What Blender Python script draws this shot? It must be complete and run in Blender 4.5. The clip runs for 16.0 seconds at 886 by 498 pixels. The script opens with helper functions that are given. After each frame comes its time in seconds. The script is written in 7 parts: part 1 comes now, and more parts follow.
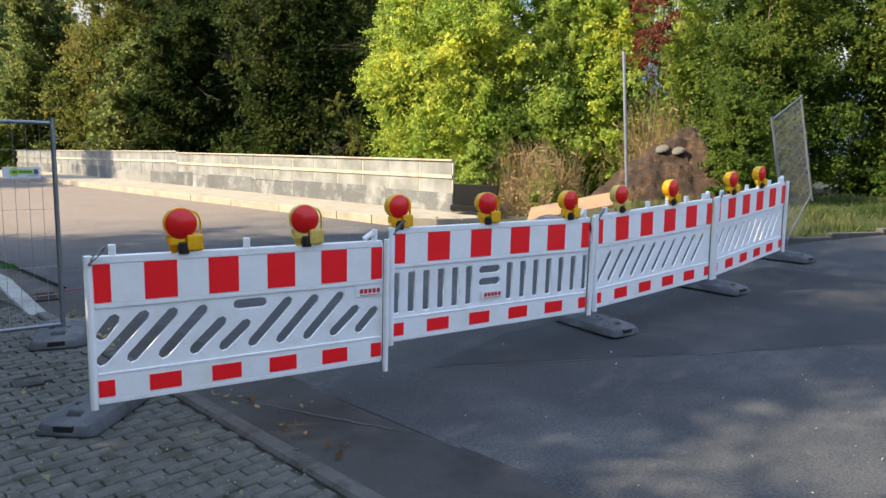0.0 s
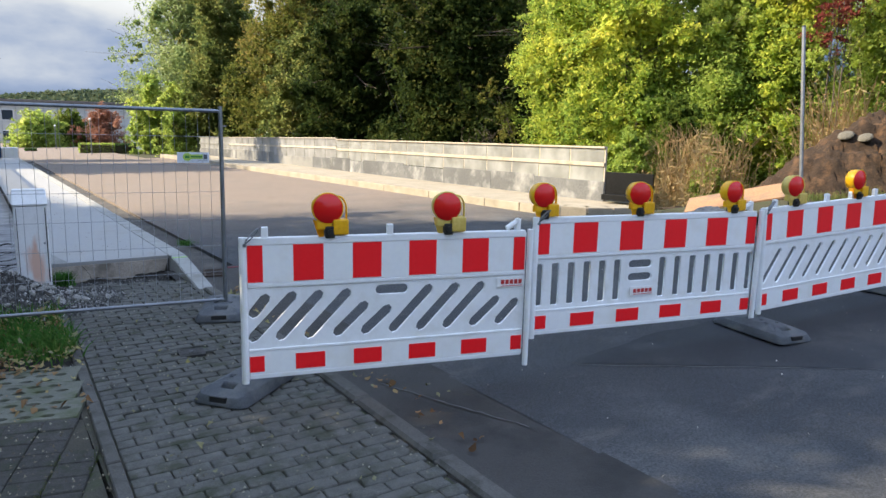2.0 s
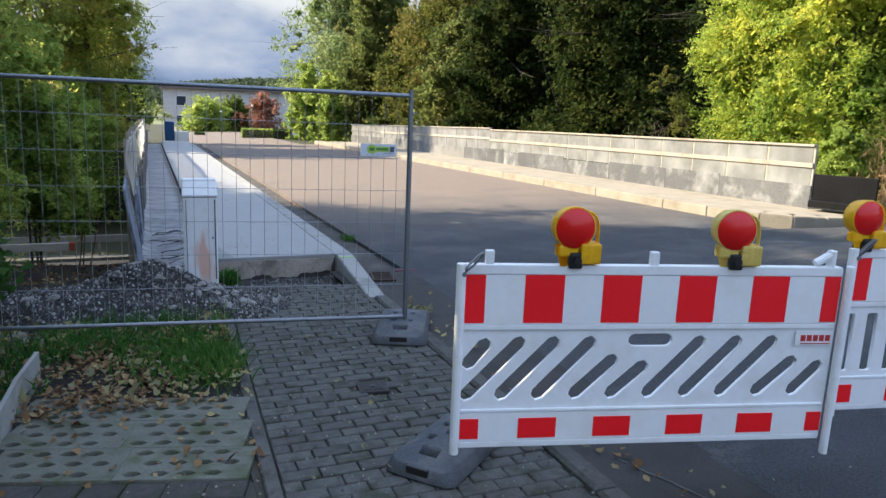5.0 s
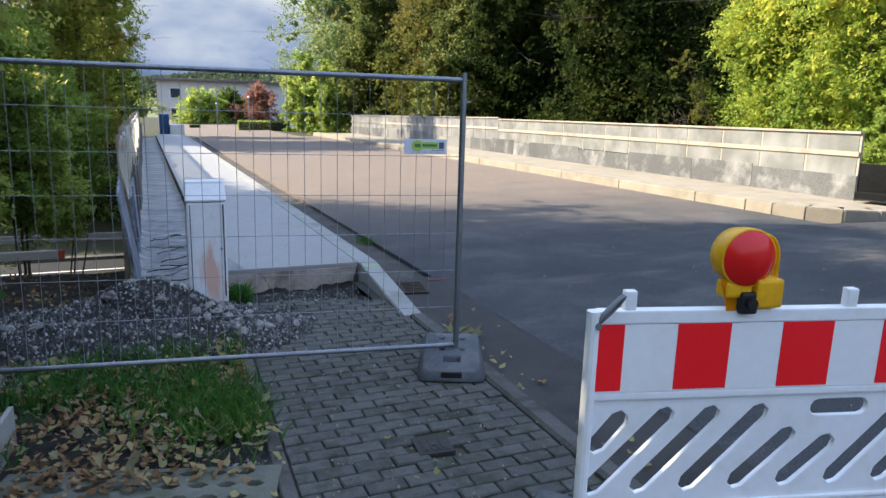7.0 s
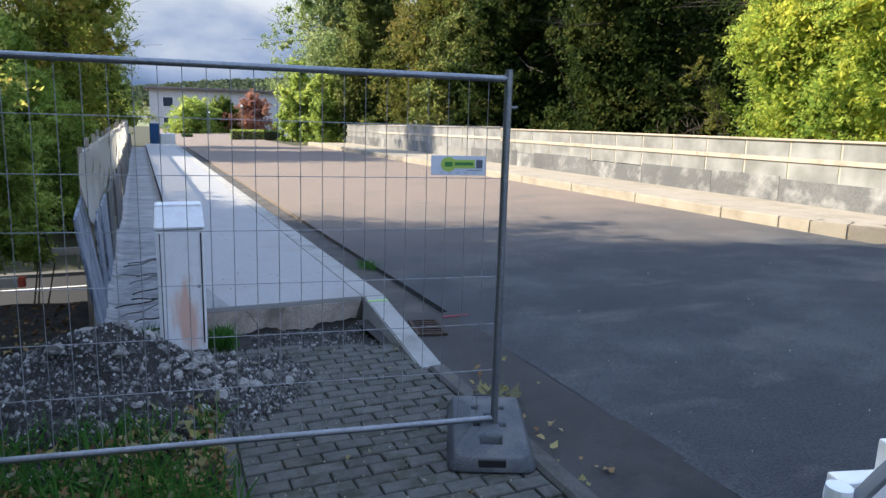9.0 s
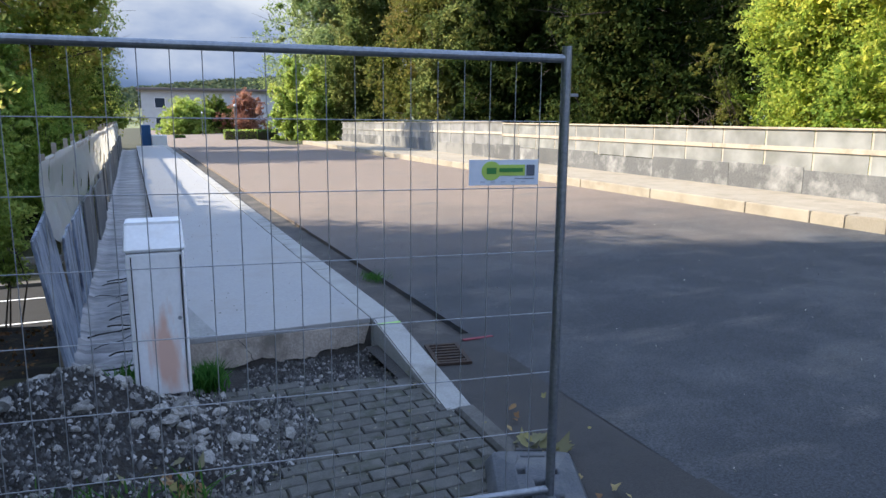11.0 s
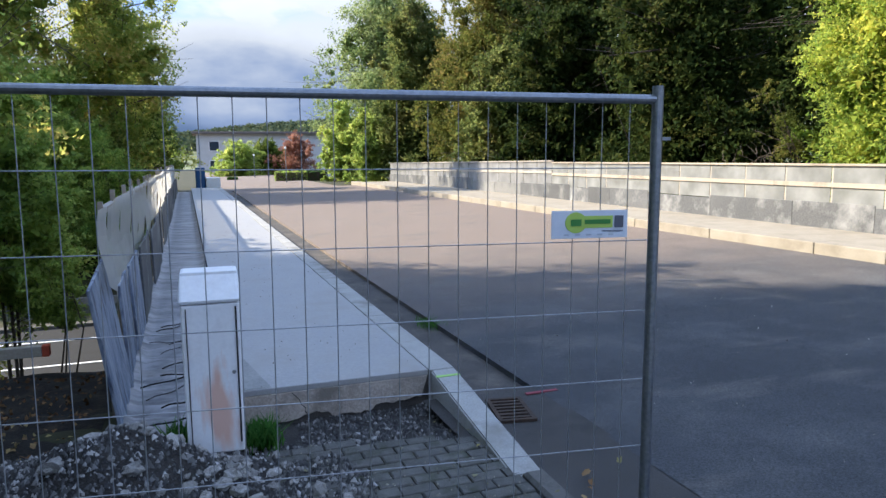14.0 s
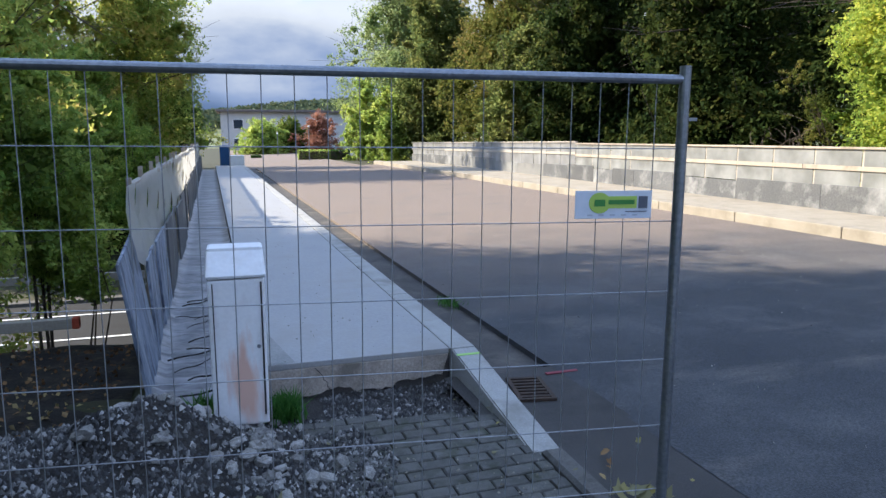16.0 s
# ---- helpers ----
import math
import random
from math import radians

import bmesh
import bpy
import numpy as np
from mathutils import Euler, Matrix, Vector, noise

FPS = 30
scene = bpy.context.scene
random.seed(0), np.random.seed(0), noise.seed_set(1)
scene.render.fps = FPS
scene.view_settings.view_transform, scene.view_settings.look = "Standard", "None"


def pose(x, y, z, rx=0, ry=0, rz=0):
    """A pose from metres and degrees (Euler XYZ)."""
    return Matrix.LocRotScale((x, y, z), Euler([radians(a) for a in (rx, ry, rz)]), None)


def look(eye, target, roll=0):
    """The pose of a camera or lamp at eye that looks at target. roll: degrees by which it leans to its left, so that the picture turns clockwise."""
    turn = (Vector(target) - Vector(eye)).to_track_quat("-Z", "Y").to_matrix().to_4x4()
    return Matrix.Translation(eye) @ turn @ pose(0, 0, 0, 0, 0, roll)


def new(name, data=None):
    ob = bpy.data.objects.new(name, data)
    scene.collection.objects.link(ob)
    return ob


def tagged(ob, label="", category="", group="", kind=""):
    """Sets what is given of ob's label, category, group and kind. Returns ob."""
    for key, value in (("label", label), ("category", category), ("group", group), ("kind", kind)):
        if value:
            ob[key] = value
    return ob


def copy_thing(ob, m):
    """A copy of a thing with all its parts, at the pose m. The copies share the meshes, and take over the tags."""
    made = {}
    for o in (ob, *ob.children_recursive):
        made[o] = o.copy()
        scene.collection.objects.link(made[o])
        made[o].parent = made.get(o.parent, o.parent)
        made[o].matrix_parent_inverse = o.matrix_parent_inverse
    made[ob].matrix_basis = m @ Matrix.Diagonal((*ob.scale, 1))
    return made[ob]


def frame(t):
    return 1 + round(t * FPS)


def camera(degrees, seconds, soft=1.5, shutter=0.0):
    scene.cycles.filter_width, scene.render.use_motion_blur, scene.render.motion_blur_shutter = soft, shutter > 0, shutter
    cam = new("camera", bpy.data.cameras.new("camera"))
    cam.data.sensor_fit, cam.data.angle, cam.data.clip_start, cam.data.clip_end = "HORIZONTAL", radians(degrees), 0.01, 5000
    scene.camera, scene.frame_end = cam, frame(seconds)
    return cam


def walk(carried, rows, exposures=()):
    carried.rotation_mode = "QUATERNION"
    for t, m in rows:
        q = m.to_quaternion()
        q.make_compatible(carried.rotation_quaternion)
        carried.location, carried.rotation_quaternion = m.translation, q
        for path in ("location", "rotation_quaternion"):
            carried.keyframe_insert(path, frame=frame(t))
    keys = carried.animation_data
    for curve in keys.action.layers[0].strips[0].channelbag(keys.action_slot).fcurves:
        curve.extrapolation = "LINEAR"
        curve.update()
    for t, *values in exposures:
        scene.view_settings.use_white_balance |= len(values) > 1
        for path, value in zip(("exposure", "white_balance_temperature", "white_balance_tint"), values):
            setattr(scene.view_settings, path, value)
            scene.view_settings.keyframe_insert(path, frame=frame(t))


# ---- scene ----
cam = camera(65.3, 16.0)
PATH = [
    (0, (0.024, 0.183, 1.798), (1.462, 1.544, 1.518), 0.9),
    (0.5, (0.101, 0.207, 1.797), (1.483, 1.625, 1.515), 0.7),
    (1, (0.143, 0.226, 1.781), (1.431, 1.729, 1.492), 0.4),
    (1.5, (0.156, 0.237, 1.79), (1.37, 1.798, 1.49), 0.5),
    (2, (0.16, 0.28, 1.793), (1.27, 1.912, 1.47), 0.9),
    (2.5, (0.099, 0.456, 1.783), (1.137, 2.131, 1.444), 1.8),
    (3, (0.041, 0.687, 1.781), (1.023, 2.395, 1.44), 2.1),
    (3.5, (0.065, 0.892, 1.761), (0.867, 2.691, 1.413), 2.3),
    (3.7, (0.114, 0.991, 1.778), (0.84, 2.822, 1.432), 2.2),
    (5.8, (0.238, 2.1, 1.789), (1.03, 3.896, 1.405), 1.9),
    (6, (0.25, 2.202, 1.785), (1.028, 4.001, 1.389), 1.8),
    (6.5, (0.183, 2.487, 1.787), (0.983, 4.277, 1.394), 1.4),
    (7, (0.187, 2.755, 1.778), (0.964, 4.557, 1.391), 1.3),
    (7.5, (0.304, 3.057, 1.778), (0.996, 4.89, 1.377), 0.8),
    (8, (0.364, 3.31, 1.767), (1.088, 5.13, 1.364), 1.0),
    (8.5, (0.376, 3.629, 1.774), (1.191, 5.416, 1.396), 1.5),
    (8.7, (0.392, 3.722, 1.769), (1.183, 5.524, 1.408), 1.4),
    (10.8, (0.529, 4.615, 1.773), (1.368, 6.392, 1.398), 0.7),
    (11, (0.575, 4.679, 1.763), (1.376, 6.474, 1.39), 0.2),
    (11.5, (0.675, 4.823, 1.777), (1.356, 6.672, 1.436), -1.3),
    (12, (0.604, 4.893, 1.791), (1.258, 6.762, 1.508), -1.2),
    (12.5, (0.549, 4.932, 1.795), (1.203, 6.806, 1.547), -0.5),
    (13, (0.55, 4.952, 1.791), (1.199, 6.826, 1.539), -0.2),
    (13.5, (0.552, 4.951, 1.795), (1.201, 6.825, 1.535), -0.2),
    (14, (0.564, 4.95, 1.794), (1.25, 6.81, 1.531), -0.5),
    (14.5, (0.585, 4.946, 1.803), (1.307, 6.793, 1.541), -1.0),
    (15, (0.587, 4.935, 1.794), (1.301, 6.782, 1.512), -1.1),
    (15.5, (0.573, 4.939, 1.788), (1.242, 6.796, 1.465), -0.4),
    (16, (0.548, 4.929, 1.79), (1.173, 6.802, 1.471), -0.0),
]
walk(cam, [(t, look(eye, target, roll)) for t, eye, target, roll in PATH], exposures=[(0.0, 2.30, 6300, 8), (3.5, 2.28, 6150, 8), (7.0, 2.25, 5950, 9), (16.0, 2.18, 5600, 10)])

# ---- light ----
SUN_FROM = Vector((-0.84, 0.54, 0.0)).normalized()
SUN_EL = radians(33)
world = bpy.data.worlds.new("sky")
scene.world = world
world.use_nodes = True
wn, wl = world.node_tree.nodes, world.node_tree.links
wn.clear()
sky = wn.new("ShaderNodeTexSky")
sky.sky_type = "NISHITA"
sky.sun_disc = False
sky.sun_elevation = SUN_EL
sky.sun_rotation = math.atan2(SUN_FROM.x, SUN_FROM.y)
sky.air_density, sky.dust_density, sky.ozone_density = 1.0, 0.3, 1.6
w_coord = wn.new("ShaderNodeTexCoord")
w_map = wn.new("ShaderNodeMapping")
w_map.inputs["Scale"].default_value = (1.0, 1.0, 2.2)
w_map.inputs["Location"].default_value = (0.35, 0.1, 0.18)
cloud = wn.new("ShaderNodeTexNoise")
cloud.inputs["Scale"].default_value = 2.6
cloud.inputs["Detail"].default_value = 9
cloud.inputs["Roughness"].default_value = 0.52
c_ramp = wn.new("ShaderNodeValToRGB")
c_ramp.color_ramp.elements[0].position = 0.36
c_ramp.color_ramp.elements[1].position = 0.47
shade = wn.new("ShaderNodeTexNoise")
shade.inputs["Scale"].default_value = 3.4
shade.inputs["Detail"].default_value = 9
s_ramp = wn.new("ShaderNodeValToRGB")
s_ramp.color_ramp.elements.new(0.5)
s_ramp.color_ramp.elements[0].position, s_ramp.color_ramp.elements[0].color = 0.36, (0.24, 0.335, 0.53, 1)
s_ramp.color_ramp.elements[1].position, s_ramp.color_ramp.elements[1].color = 0.50, (0.50, 0.60, 0.82, 1)
s_ramp.color_ramp.elements[2].position, s_ramp.color_ramp.elements[2].color = 0.66, (1.18, 1.17, 1.15, 1)
s_ramp.color_ramp.elements.new(1.0).color = (1.70, 1.67, 1.62, 1)
w_mix = wn.new("ShaderNodeMix")
w_mix.data_type = "RGBA"
w_bg = wn.new("ShaderNodeBackground")
w_bg.inputs["Strength"].default_value = 0.15
w_out = wn.new("ShaderNodeOutputWorld")
wl.new(w_coord.outputs["Generated"], w_map.inputs["Vector"])
wl.new(w_map.outputs[0], cloud.inputs["Vector"])
wl.new(w_map.outputs[0], shade.inputs["Vector"])
wl.new(cloud.outputs["Fac"], c_ramp.inputs["Fac"])
w_sep = wn.new("ShaderNodeSeparateXYZ")
w_lift = wn.new("ShaderNodeMath")
w_lift.operation = "MULTIPLY_ADD"
w_lift.inputs[1].default_value = 3.5
wl.new(w_coord.outputs["Generated"], w_sep.inputs[0])
wl.new(w_sep.outputs["Z"], w_lift.inputs[0])
w_low = wn.new("ShaderNodeMath")
w_low.operation = "MULTIPLY_ADD"
w_low.inputs[1].default_value, w_low.inputs[2].default_value = 1.0, -0.33
wl.new(shade.outputs["Fac"], w_low.inputs[0])
wl.new(w_low.outputs[0], w_lift.inputs[2])
wl.new(w_lift.outputs[0], s_ramp.inputs["Fac"])
# clouds thin out towards the zenith
w_high = wn.new("ShaderNodeMapRange")
w_high.interpolation_type = "SMOOTHSTEP"
w_high.inputs["From Min"].default_value, w_high.inputs["From Max"].default_value = 0.19, 0.30
w_high.inputs["To Min"].default_value, w_high.inputs["To Max"].default_value = 1.0, 0.58
wl.new(w_sep.outputs["Z"], w_high.inputs["Value"])
w_cover = wn.new("ShaderNodeMath")
w_cover.operation = "MULTIPLY"
wl.new(c_ramp.outputs["Color"], w_cover.inputs[0])
wl.new(w_high.outputs[0], w_cover.inputs[1])
# a closed bank of cloud above the hills
w_bank = wn.new("ShaderNodeMapRange")
w_bank.interpolation_type = "SMOOTHSTEP"
w_bank.inputs["From Min"].default_value, w_bank.inputs["From Max"].default_value = 0.17, 0.235
w_bank.inputs["To Min"].default_value, w_bank.inputs["To Max"].default_value = 1.0, 0.0
w_edge = wn.new("ShaderNodeMath")
w_edge.operation = "MULTIPLY_ADD"
w_edge.inputs[1].default_value = 0.22
wl.new(shade.outputs["Fac"], w_edge.inputs[0])
w_z = wn.new("ShaderNodeMath")
w_z.operation = "ADD"
w_z.inputs[1].default_value = -0.11
wl.new(w_sep.outputs["Z"], w_z.inputs[0])
wl.new(w_z.outputs[0], w_edge.inputs[2])
wl.new(w_edge.outputs[0], w_bank.inputs["Value"])
w_most = wn.new("ShaderNodeMath")
w_most.operation = "MAXIMUM"
wl.new(w_cover.outputs[0], w_most.inputs[0])
wl.new(w_bank.outputs[0], w_most.inputs[1])
wl.new(w_most.outputs[0], w_mix.inputs["Factor"])
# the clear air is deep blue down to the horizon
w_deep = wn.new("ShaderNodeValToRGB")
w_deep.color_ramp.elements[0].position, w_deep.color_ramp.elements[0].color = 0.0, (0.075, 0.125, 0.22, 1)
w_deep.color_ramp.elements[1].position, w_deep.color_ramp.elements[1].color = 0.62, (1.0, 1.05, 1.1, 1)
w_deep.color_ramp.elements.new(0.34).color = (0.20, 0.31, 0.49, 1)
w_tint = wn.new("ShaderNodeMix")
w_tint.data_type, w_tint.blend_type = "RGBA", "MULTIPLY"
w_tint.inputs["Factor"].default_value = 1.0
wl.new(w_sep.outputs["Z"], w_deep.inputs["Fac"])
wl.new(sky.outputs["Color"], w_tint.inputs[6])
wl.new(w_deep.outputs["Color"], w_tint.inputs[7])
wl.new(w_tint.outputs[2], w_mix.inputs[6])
wl.new(s_ramp.outputs["Color"], w_mix.inputs[7])
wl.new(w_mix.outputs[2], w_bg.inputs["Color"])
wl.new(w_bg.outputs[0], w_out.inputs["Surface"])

sun_data = bpy.data.lights.new("sun", "SUN")
sun_data.energy = 2.75
sun_data.angle = radians(0.53)
sun_data.color = (1.0, 0.82, 0.58)
sun = new("sun", sun_data)
sun.matrix_world = look(SUN_FROM * 60 * math.cos(SUN_EL) + Vector((0, 0, 60 * math.sin(SUN_EL))), (0, 0, 0))


# ---- materials ----
def mat(name, c1, c2, rough=0.8, scale=6.0, fine=60.0, bump=0.15, metal=0.0, c3=None, stain=1.3, rand=0.0, spec=0.4, stretch=None):
    """A surface of two colours mixed by coarse and fine noise, with optional stains of a third and a random tint a piece."""
    m = bpy.data.materials.new(name)
    m.use_nodes = True
    n, l = m.node_tree.nodes, m.node_tree.links
    b = n["Principled BSDF"]
    tc = n.new("ShaderNodeTexCoord")
    vec = tc.outputs["Object"]
    if stretch:
        mp = n.new("ShaderNodeMapping")
        mp.inputs["Scale"].default_value = stretch
        l.new(vec, mp.inputs["Vector"])
        vec = mp.outputs[0]
    if rand:
        info = n.new("ShaderNodeObjectInfo")
        off = n.new("ShaderNodeVectorMath")
        off.operation = "MULTIPLY_ADD"
        comb = n.new("ShaderNodeCombineXYZ")
        for i in range(3):
            l.new(info.outputs["Random"], comb.inputs[i])
        off.inputs[1].default_value = (37.0, 53.0, 71.0)
        l.new(comb.outputs[0], off.inputs[0])
        l.new(vec, off.inputs[2])
        vec = off.outputs[0]
    coarse = n.new("ShaderNodeTexNoise")
    coarse.inputs["Scale"].default_value = scale
    coarse.inputs["Detail"].default_value = 5
    finen = n.new("ShaderNodeTexNoise")
    finen.inputs["Scale"].default_value = fine
    finen.inputs["Detail"].default_value = 4
    for t in (coarse, finen):
        l.new(vec, t.inputs["Vector"])
    add = n.new("ShaderNodeMath")
    add.operation = "MULTIPLY_ADD"
    add.inputs[1].default_value = 0.55
    l.new(finen.outputs["Fac"], add.inputs[0])
    half = n.new("ShaderNodeMath")
    half.operation = "MULTIPLY"
    half.inputs[1].default_value = 0.45
    l.new(coarse.outputs["Fac"], half.inputs[0])
    l.new(half.outputs[0], add.inputs[2])
    ramp = n.new("ShaderNodeValToRGB")
    ramp.color_ramp.elements[0].position, ramp.color_ramp.elements[0].color = 0.36, (*c1, 1)
    ramp.color_ramp.elements[1].position, ramp.color_ramp.elements[1].color = 0.64, (*c2, 1)
    l.new(add.outputs[0], ramp.inputs["Fac"])
    col = ramp.outputs["Color"]
    if c3:
        st = n.new("ShaderNodeTexNoise")
        st.inputs["Scale"].default_value = stain
        st.inputs["Detail"].default_value = 7
        st.inputs["Roughness"].default_value = 0.65
        l.new(vec, st.inputs["Vector"])
        sr = n.new("ShaderNodeValToRGB")
        sr.color_ramp.elements[0].position, sr.color_ramp.elements[1].position = 0.5, 0.66
        l.new(st.outputs["Fac"], sr.inputs["Fac"])
        mx = n.new("ShaderNodeMix")
        mx.data_type = "RGBA"
        mx.inputs[7].default_value = (*c3, 1)
        l.new(sr.outputs["Color"], mx.inputs["Factor"])
        l.new(col, mx.inputs[6])
        col = mx.outputs[2]
    if rand:
        hsv = n.new("ShaderNodeHueSaturation")
        mr = n.new("ShaderNodeMapRange")
        mr.inputs["To Min"].default_value, mr.inputs["To Max"].default_value = 1 - rand, 1 + rand
        l.new(info.outputs["Random"], mr.inputs["Value"])
        l.new(mr.outputs[0], hsv.inputs["Value"])
        l.new(col, hsv.inputs["Color"])
        col = hsv.outputs["Color"]
    l.new(col, b.inputs["Base Color"])
    b.inputs["Roughness"].default_value = rough
    b.inputs["Metallic"].default_value = metal
    b.inputs["Specular IOR Level"].default_value = spec
    if bump:
        bp = n.new("ShaderNodeBump")
        bp.inputs["Strength"].default_value = bump
        bp.inputs["Distance"].default_value = 0.02
        l.new(add.outputs[0], bp.inputs["Height"])
        l.new(bp.outputs[0], b.inputs["Normal"])
    return m


def leaf_mat(name, colours, trans=0.35):
    """Leaves: a colour for each leaf out of a ramp, shaded by clump, with light through the blade."""
    m = bpy.data.materials.new(name)
    m.use_nodes = True
    n, l = m.node_tree.nodes, m.node_tree.links
    out = n["Material Output"]
    b = n["Principled BSDF"]
    geo = n.new("ShaderNodeNewGeometry")
    tc = n.new("ShaderNodeTexCoord")
    big = n.new("ShaderNodeTexNoise")
    big.inputs["Scale"].default_value = 0.45
    big.inputs["Detail"].default_value = 3
    l.new(tc.outputs["Object"], big.inputs["Vector"])
    add = n.new("ShaderNodeMath")
    add.operation = "MULTIPLY_ADD"
    add.inputs[1].default_value = 0.5
    l.new(geo.outputs["Random Per Island"], add.inputs[0])
    sub = n.new("ShaderNodeMath")
    sub.operation = "MULTIPLY_ADD"
    sub.inputs[1].default_value, sub.inputs[2].default_value = 1.6, -0.55
    l.new(big.outputs["Fac"], sub.inputs[0])
    l.new(sub.outputs[0], add.inputs[2])
    ramp = n.new("ShaderNodeValToRGB")
    while len(ramp.color_ramp.elements) < len(colours):
        ramp.color_ramp.elements.new(0.5)
    for i, c in enumerate(colours):
        e = ramp.color_ramp.elements[i]
        e.position, e.color = i / (len(colours) - 1), (*c, 1)
    l.new(add.outputs[0], ramp.inputs["Fac"])
    l.new(ramp.outputs["Color"], b.inputs["Base Color"])
    b.inputs["Roughness"].default_value = 0.75
    b.inputs["Specular IOR Level"].default_value = 0.08
    tr = n.new("ShaderNodeBsdfTranslucent")
    thin = n.new("ShaderNodeHueSaturation")
    thin.inputs["Hue"].default_value, thin.inputs["Saturation"].default_value, thin.inputs["Value"].default_value = 0.49, 0.95, 1.8
    l.new(ramp.outputs["Color"], thin.inputs["Color"])
    l.new(thin.outputs["Color"], tr.inputs["Color"])
    mx = n.new("ShaderNodeMixShader")
    mx.inputs["Fac"].default_value = trans
    l.new(b.outputs[0], mx.inputs[1])
    l.new(tr.outputs[0], mx.inputs[2])
    l.new(mx.outputs[0], out.inputs["Surface"])
    return m


def plain(name, c, rough=0.5, metal=0.0):
    m = bpy.data.materials.new(name)
    m.use_nodes = True
    b = m.node_tree.nodes["Principled BSDF"]
    b.inputs["Base Color"].default_value = (*c, 1)
    b.inputs["Roughness"].default_value = rough
    b.inputs["Metallic"].default_value = metal
    return m


def dusty_sunlit_road():
    """Asphalt that pales on the bridge: building dust, and the tan of sunlight put into the colour."""
    m = mat("asphalt", (0.036, 0.039, 0.044), (0.062, 0.065, 0.070), 0.88, 0.9, 130, 0.5, c3=(0.084, 0.086, 0.089), stain=0.6)
    n, l = m.node_tree.nodes, m.node_tree.links
    b = n["Principled BSDF"]
    base = b.inputs["Base Color"].links[0].from_socket
    tc = n.new("ShaderNodeTexCoord")
    sep = n.new("ShaderNodeSeparateXYZ")
    l.new(tc.outputs["Object"], sep.inputs[0])
    no = n.new("ShaderNodeTexNoise")
    no.inputs["Scale"].default_value, no.inputs["Detail"].default_value = 0.8, 6
    l.new(tc.outputs["Object"], no.inputs["Vector"])
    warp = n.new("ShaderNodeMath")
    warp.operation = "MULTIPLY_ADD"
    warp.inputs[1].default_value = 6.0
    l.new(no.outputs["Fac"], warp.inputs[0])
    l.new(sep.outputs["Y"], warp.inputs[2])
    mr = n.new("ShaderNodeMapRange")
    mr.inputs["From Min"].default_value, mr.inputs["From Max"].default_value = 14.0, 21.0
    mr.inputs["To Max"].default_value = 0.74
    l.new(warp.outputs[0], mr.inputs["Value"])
    # dust tone that also carries the warm sunlight on the bridge
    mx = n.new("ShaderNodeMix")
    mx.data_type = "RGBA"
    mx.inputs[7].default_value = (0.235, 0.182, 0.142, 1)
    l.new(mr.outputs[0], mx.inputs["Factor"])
    l.new(base, mx.inputs[6])
    # pale scuffs and dust drawn out along the tracks
    mp = n.new("ShaderNodeMapping")
    mp.inputs["Scale"].default_value = (0.75, 1.9, 1.0)
    mp.inputs["Rotation"].default_value = (0, 0, radians(12))
    l.new(tc.outputs["Object"], mp.inputs["Vector"])
    sc = n.new("ShaderNodeTexNoise")
    sc.inputs["Scale"].default_value, sc.inputs["Detail"].default_value, sc.inputs["Roughness"].default_value = 0.9, 8, 0.62
    l.new(mp.outputs[0], sc.inputs["Vector"])
    rp = n.new("ShaderNodeMapRange")
    rp.inputs["From Min"].default_value, rp.inputs["From Max"].default_value = 0.55, 0.70
    rp.inputs["To Max"].default_value = 0.72
    l.new(sc.outputs["Fac"], rp.inputs["Value"])
    m2 = n.new("ShaderNodeMix")
    m2.data_type = "RGBA"
    m2.inputs[7].default_value = (0.118, 0.112, 0.104, 1)
    l.new(rp.outputs[0], m2.inputs["Factor"])
    l.new(mx.outputs[2], m2.inputs[6])
    # chippings showing in the worn surface
    gr = n.new("ShaderNodeTexNoise")
    gr.inputs["Scale"].default_value, gr.inputs["Detail"].default_value, gr.inputs["Roughness"].default_value = 70.0, 3, 0.7
    l.new(tc.outputs["Object"], gr.inputs["Vector"])
    gm = n.new("ShaderNodeMapRange")
    gm.inputs["From Min"].default_value, gm.inputs["From Max"].default_value = 0.36, 0.68
    gm.inputs["To Min"].default_value, gm.inputs["To Max"].default_value = 0.62, 1.42
    l.new(gr.outputs["Fac"], gm.inputs["Value"])
    gv = n.new("ShaderNodeHueSaturation")
    l.new(gm.outputs[0], gv.inputs["Value"])
    l.new(m2.outputs[2], gv.inputs["Color"])
    l.new(gv.outputs["Color"], b.inputs["Base Color"])
    return m


ASPHALT = dusty_sunlit_road()

GUTTER = mat("gutter_asphalt", (0.039, 0.0374, 0.0359), (0.064, 0.0601, 0.0562), 0.9, 1.6, 110, 0.4, c3=(0.0296, 0.0289, 0.0281), stain=1.2)
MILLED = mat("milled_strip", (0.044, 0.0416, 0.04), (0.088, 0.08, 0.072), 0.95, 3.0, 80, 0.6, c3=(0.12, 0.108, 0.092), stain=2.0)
PAVER = mat("paver", (0.062, 0.062, 0.056), (0.122, 0.119, 0.109), 0.9, 14.0, 150, 0.35, c3=(0.0454, 0.0491, 0.032), stain=5.0, rand=0.16)
DRIVE_PAVER = mat("drive_paver", (0.0347, 0.0328, 0.0302), (0.0791, 0.0742, 0.0668), 0.92, 22.0, 160, 0.5, c3=(0.0378, 0.0428, 0.0252), stain=6.0, rand=0.14)
